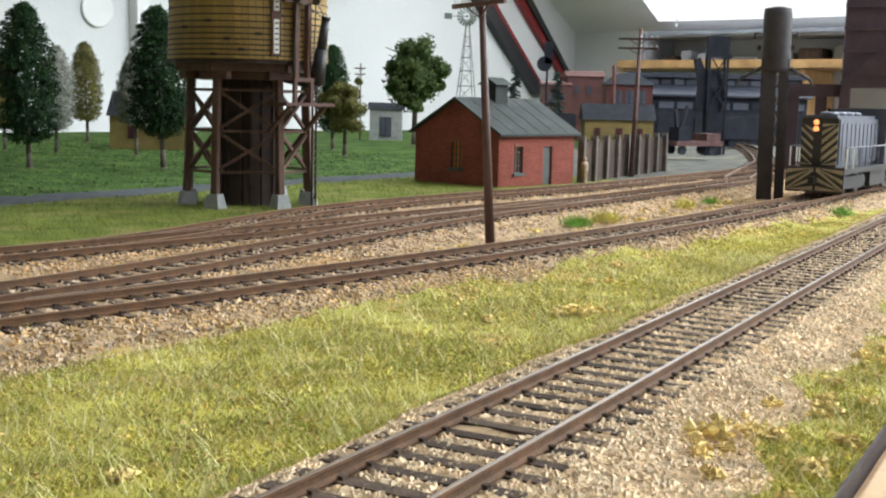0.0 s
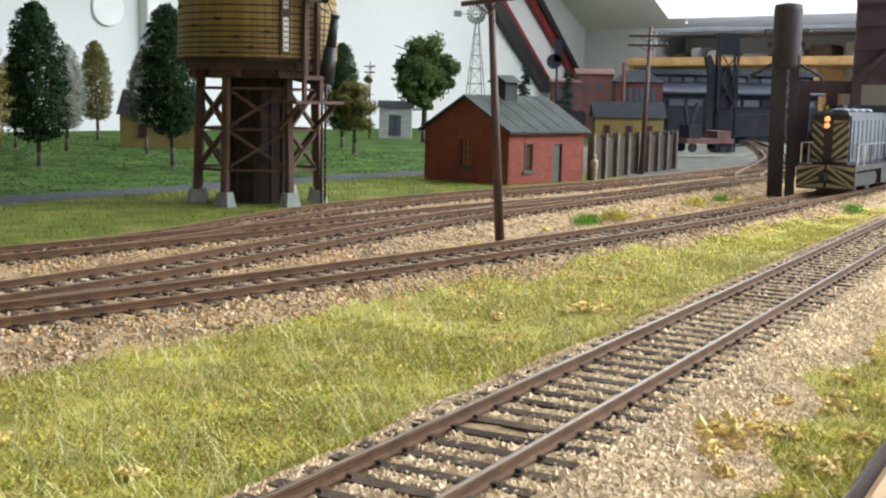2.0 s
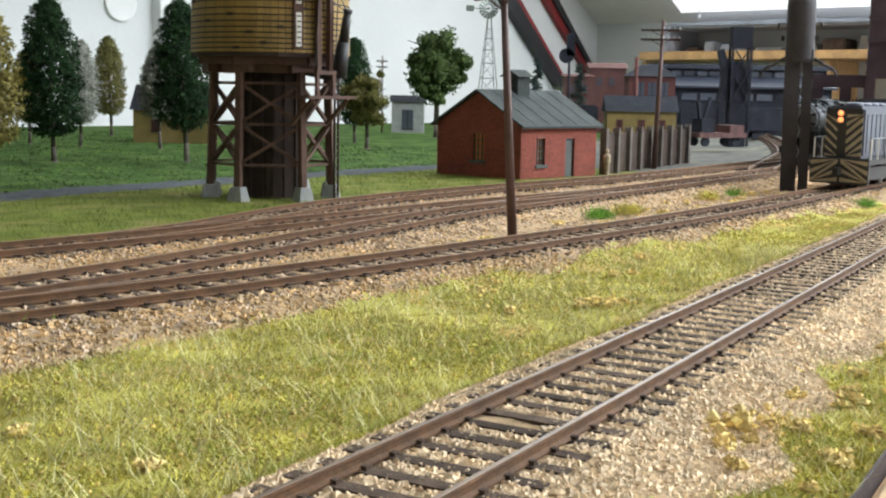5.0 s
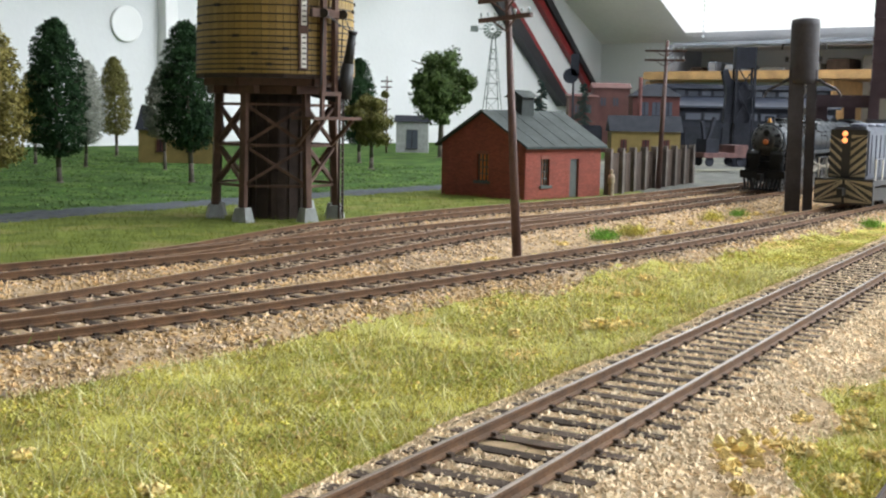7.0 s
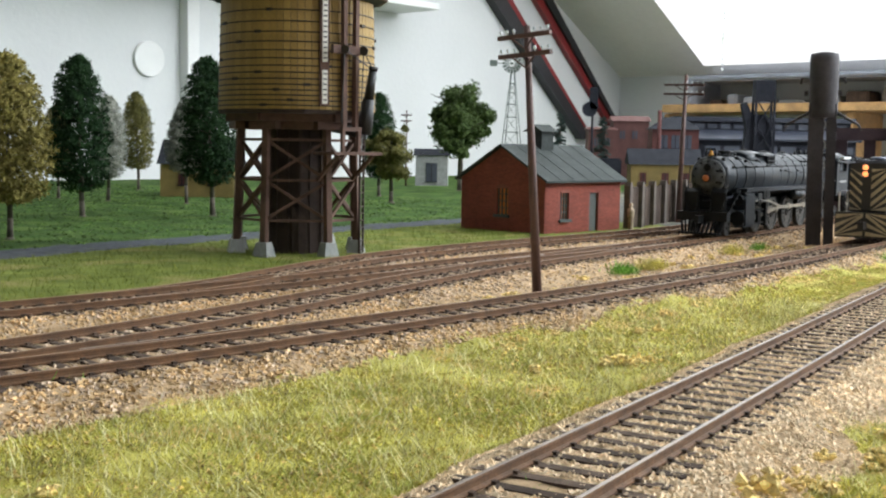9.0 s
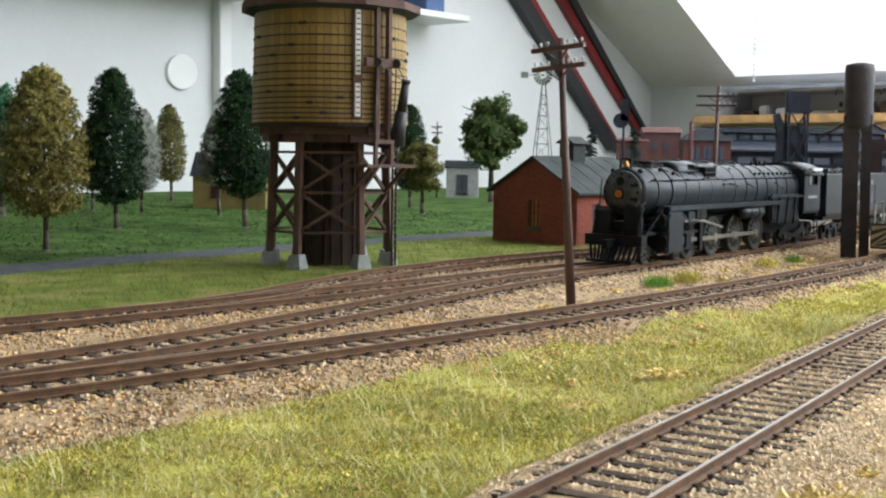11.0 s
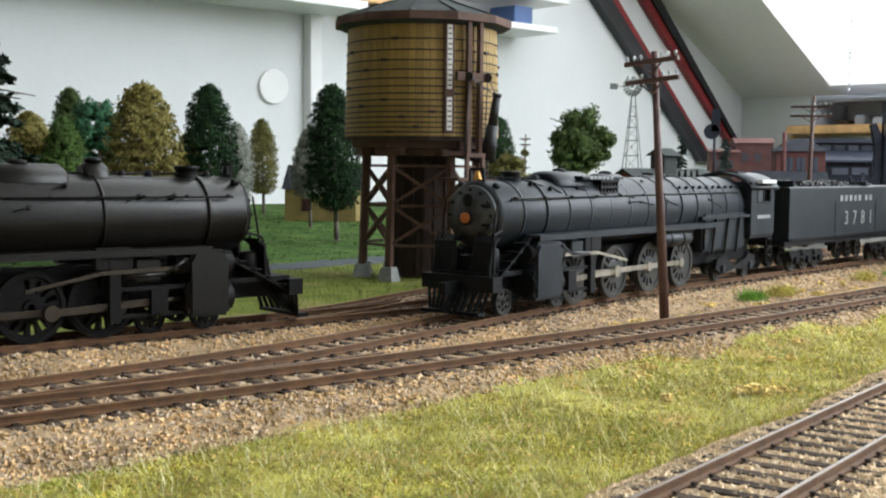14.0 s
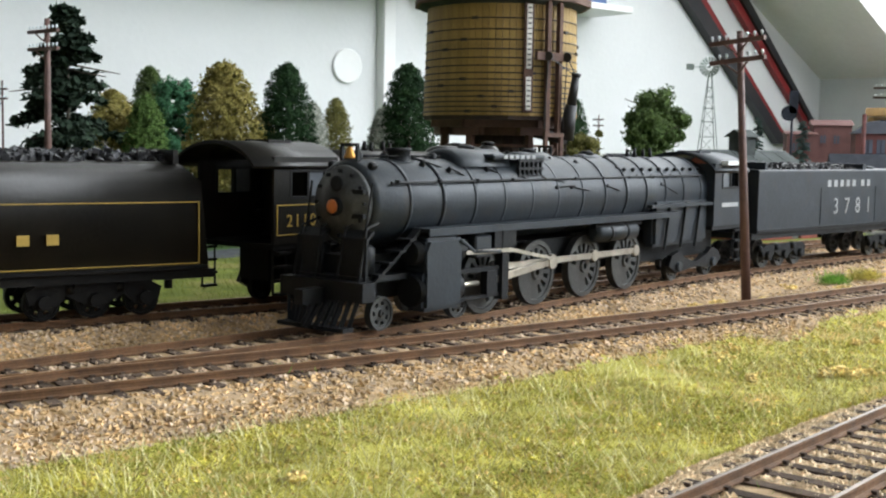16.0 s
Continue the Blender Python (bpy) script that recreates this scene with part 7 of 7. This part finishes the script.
# ---- stones and grass ----
def not_on_near_ties(x, y, d, rng):
    p = (x + 0.003) * math.sin(T1_DIR) + (y - 0.1403) * math.cos(T1_DIR)
    side = np.abs(t1_side(x, y))
    ph = ((p + 0.130 - 0.002) + 0.0034) % 0.0068 - 0.0034
    on = (side < 0.0100) & (np.abs(ph) < 0.0017)
    rail = np.abs(side - 0.00865) < 0.0013
    weed = np.hypot(x - 0.0072, y - 0.1640) < 0.006
    ends = (side >= 0.0100) & (side < 0.0155) & (np.abs(ph) < 0.0017)
    chance = rng.uniform(0, 1, x.shape)
    return ~(rail | weed | (on & (chance < 0.85)) | (ends & (chance < 0.4)))


def off_rails(x, y, d, rng):
    return (np.abs(d - 0.00865) > 0.0013) & ~((d < 0.0145) & (rng.uniform(0, 1, x.shape) < 0.45))


scatter("near_ballast_stones", M_STONE, 125000, in_zone(1, [(-0.10, 0.16, -0.047, 0.036, 0.5), (0.16, 0.75, -0.047, 0.036, 0.5)], not_on_near_ties), STONE, "light brown ballast stones round the near track", 5, (0.00045, 0.00092, 0.2, 1))
scatter("yard_ballast_stones", M_STONE_YARD, 130000, in_zone(1, [(-0.12, 0.30, 0.06, 0.36, 0.6), (0.30, 0.85, 0.03, 0.30, 0.4)], off_rails), STONE, "grey brown ballast stones between the yard tracks", 6, (0.0005, 0.00098, 0.2, 1))
scatter("shoulder_stones", M_STONE_TAN, 95000, in_zone(1, [(-0.14, 0.20, 0.04, 0.26, 0.7), (0.20, 0.75, 0.04, 0.26, 0.3)], lambda x, y, d, rng: (d > 0.013) & (d < 0.050) & (t1_side(x, y) < -0.03)), STONE, "tan ballast stones on the track shoulder", 7, (0.0005, 0.0011, 0.2, 1))


def turf_only(x, y, d, rng):
    v = (x * UY - y * UX) * 1000
    return v > -260


def strip_only(x, y, d, rng):
    v = (x * UY - y * UX) * 1000
    return v < -300


scatter("static_grass", M_BLADE, 310000, in_zone(0, [(-0.12, 0.10, -0.046, 0.20, 0.5), (0.10, 0.45, -0.046, 0.16, 0.35), (0.45, 0.9, -0.046, 0.12, 0.15)], turf_only), BLADE, "short yellow green static grass", 8, (0.0007, 0.0018, 1.3, 0))
scatter("long_static_grass", M_BLADE_PALE, 24000, in_zone(0, [(-0.10, 0.30, -0.046, 0.18, 1)], turf_only), LONGBLADE, "long pale straw coloured static grass", 9, (0.0022, 0.0050, 1.0, 0))
scatter("verge_grass", M_VERGEBLADE, 45000, in_zone(5, [(-0.10, 0.60, 0.25, 0.52, 1)], strip_only), BLADE, "short olive grass on the far verge", 10, (0.0009, 0.0026, 0.9, 0))
M_LAWNBLADE = mat("lawn_blade", (0.040, 0.088, 0.016), 0.85, var=0.4, scale=26, fine=80, bump=0, island=0.4)
scatter("lawn_grass", M_LAWNBLADE, 60000, in_zone(3, [(-0.2, 0.9, 0.38, 1.1, 1)]), BLADE, "short mid green lawn fibres", 11, (0.0008, 0.0020, 0.9, 0))
M_LAWNBLADE.node_tree.nodes["Principled BSDF"].inputs["Specular IOR Level"].default_value = 0.12
M_LAWNTUFT = mat("lawn_tuft", (0.070, 0.125, 0.024), 0.95, var=0.4, scale=60, fine=300, bump=0, island=0.6)
scatter("lawn_tufts", M_LAWNTUFT, 16000, in_zone(3, [(-0.2, 0.9, 0.38, 1.1, 1)]), STONE, "uneven lighter and darker tufts in the lawn", 17, (0.0005, 0.0015, 0.3, 1))
M_SPECK = mat("brown_turf_speck", (0.58, 0.42, 0.15), 0.9, var=0.3, scale=200, bump=0, island=0.5)
scatter("turf_crumbs", M_SPECK, 42000, in_zone(0, [(-0.12, 0.6, -0.046, 0.2, 1)], turf_only), STONE, "brown and ochre crumbs in the turf", 12, (0.0003, 0.0009, 0.2, 1))


scatter("turf_foam", M_FOAM, 90000, in_zone(0, [(-0.12, 0.10, -0.046, 0.20, 0.55), (0.10, 0.45, -0.046, 0.16, 0.45)], turf_only), STONE, "fine yellow green foam crumbs on the turf", 18, (0.00025, 0.0008, 0.2, 1))


def clump_region(spots):
    def region(rng, count):
        k = count // len(spots)
        xs, ys, zs, ss = [], [], [], []
        for x, y, r in spots:
            xs.append(x + rng.normal(0, r * 0.5, k))
            ys.append(y + rng.normal(0, r * 0.5, k))
            zs.append(np.abs(rng.normal(0, r * 0.3, k)) + 0.0005)
            ss.append(np.full(k, max(0.5, r / 0.006)))
        return np.concatenate(xs), np.concatenate(ys), np.concatenate(zs), np.concatenate(ss)
    return region


rs = random.Random(5)
spots = [(0.041, 0.172, 0.005), (0.045, 0.176, 0.004), (0.052, 0.182, 0.003), (0.060, 0.198, 0.002), (0.064, 0.215, 0.002), (0.040, 0.166, 0.003), (0.0072, 0.1650, 0.0016), (-0.044, 0.150, 0.0016), (-0.068, 0.165, 0.0016), (-0.085, 0.228, 0.002), (0.034, 0.286, 0.004), (0.040, 0.290, 0.003), (0.030, 0.285, 0.003), (0.052, 0.282, 0.0025)]
for k in range(120):
    p, q = rs.uniform(0.12, 0.55), rs.uniform(0.05, 0.13)
    spots.append((-0.003 + p * math.sin(T1_DIR) - q * math.cos(T1_DIR), 0.1403 + p * math.cos(T1_DIR) + q * math.sin(T1_DIR), rs.uniform(0.001, 0.003)))
for k in range(70):
    p, q = rs.uniform(0.02, 0.5), rs.uniform(-0.044, -0.028)
    spots.append((-0.003 + p * math.sin(T1_DIR) - q * math.cos(T1_DIR), 0.1403 + p * math.cos(T1_DIR) + q * math.sin(T1_DIR), rs.uniform(0.0008, 0.002)))
scatter("ochre_clumps", M_CLUMP, 7200, clump_region(spots), STONE, "ochre foam clumps strewn on the turf", 13, (0.0010, 0.0023, 0.2, 1))
scatter("green_tufts", M_TUFT, 3600, clump_region([(0.0072, 0.1640, 0.0045), (0.004, 0.162, 0.003), (0.058, 0.500, 0.006), (0.061, 0.505, 0.005), (-0.092, 0.232, 0.005), (0.205, 0.585, 0.006), (0.150, 0.640, 0.005)]), BLADE, "bright green foam tufts", 14, (0.0014, 0.0030, 0.9, 0))
scatter("straw_tufts", M_BLADE, 1800, clump_region([(0.073, 0.522, 0.006), (0.078, 0.530, 0.005), (0.130, 0.610, 0.006)]), BLADE, "yellow green weed tufts between the tracks", 15, (0.0014, 0.0030, 0.9, 0))


motions()
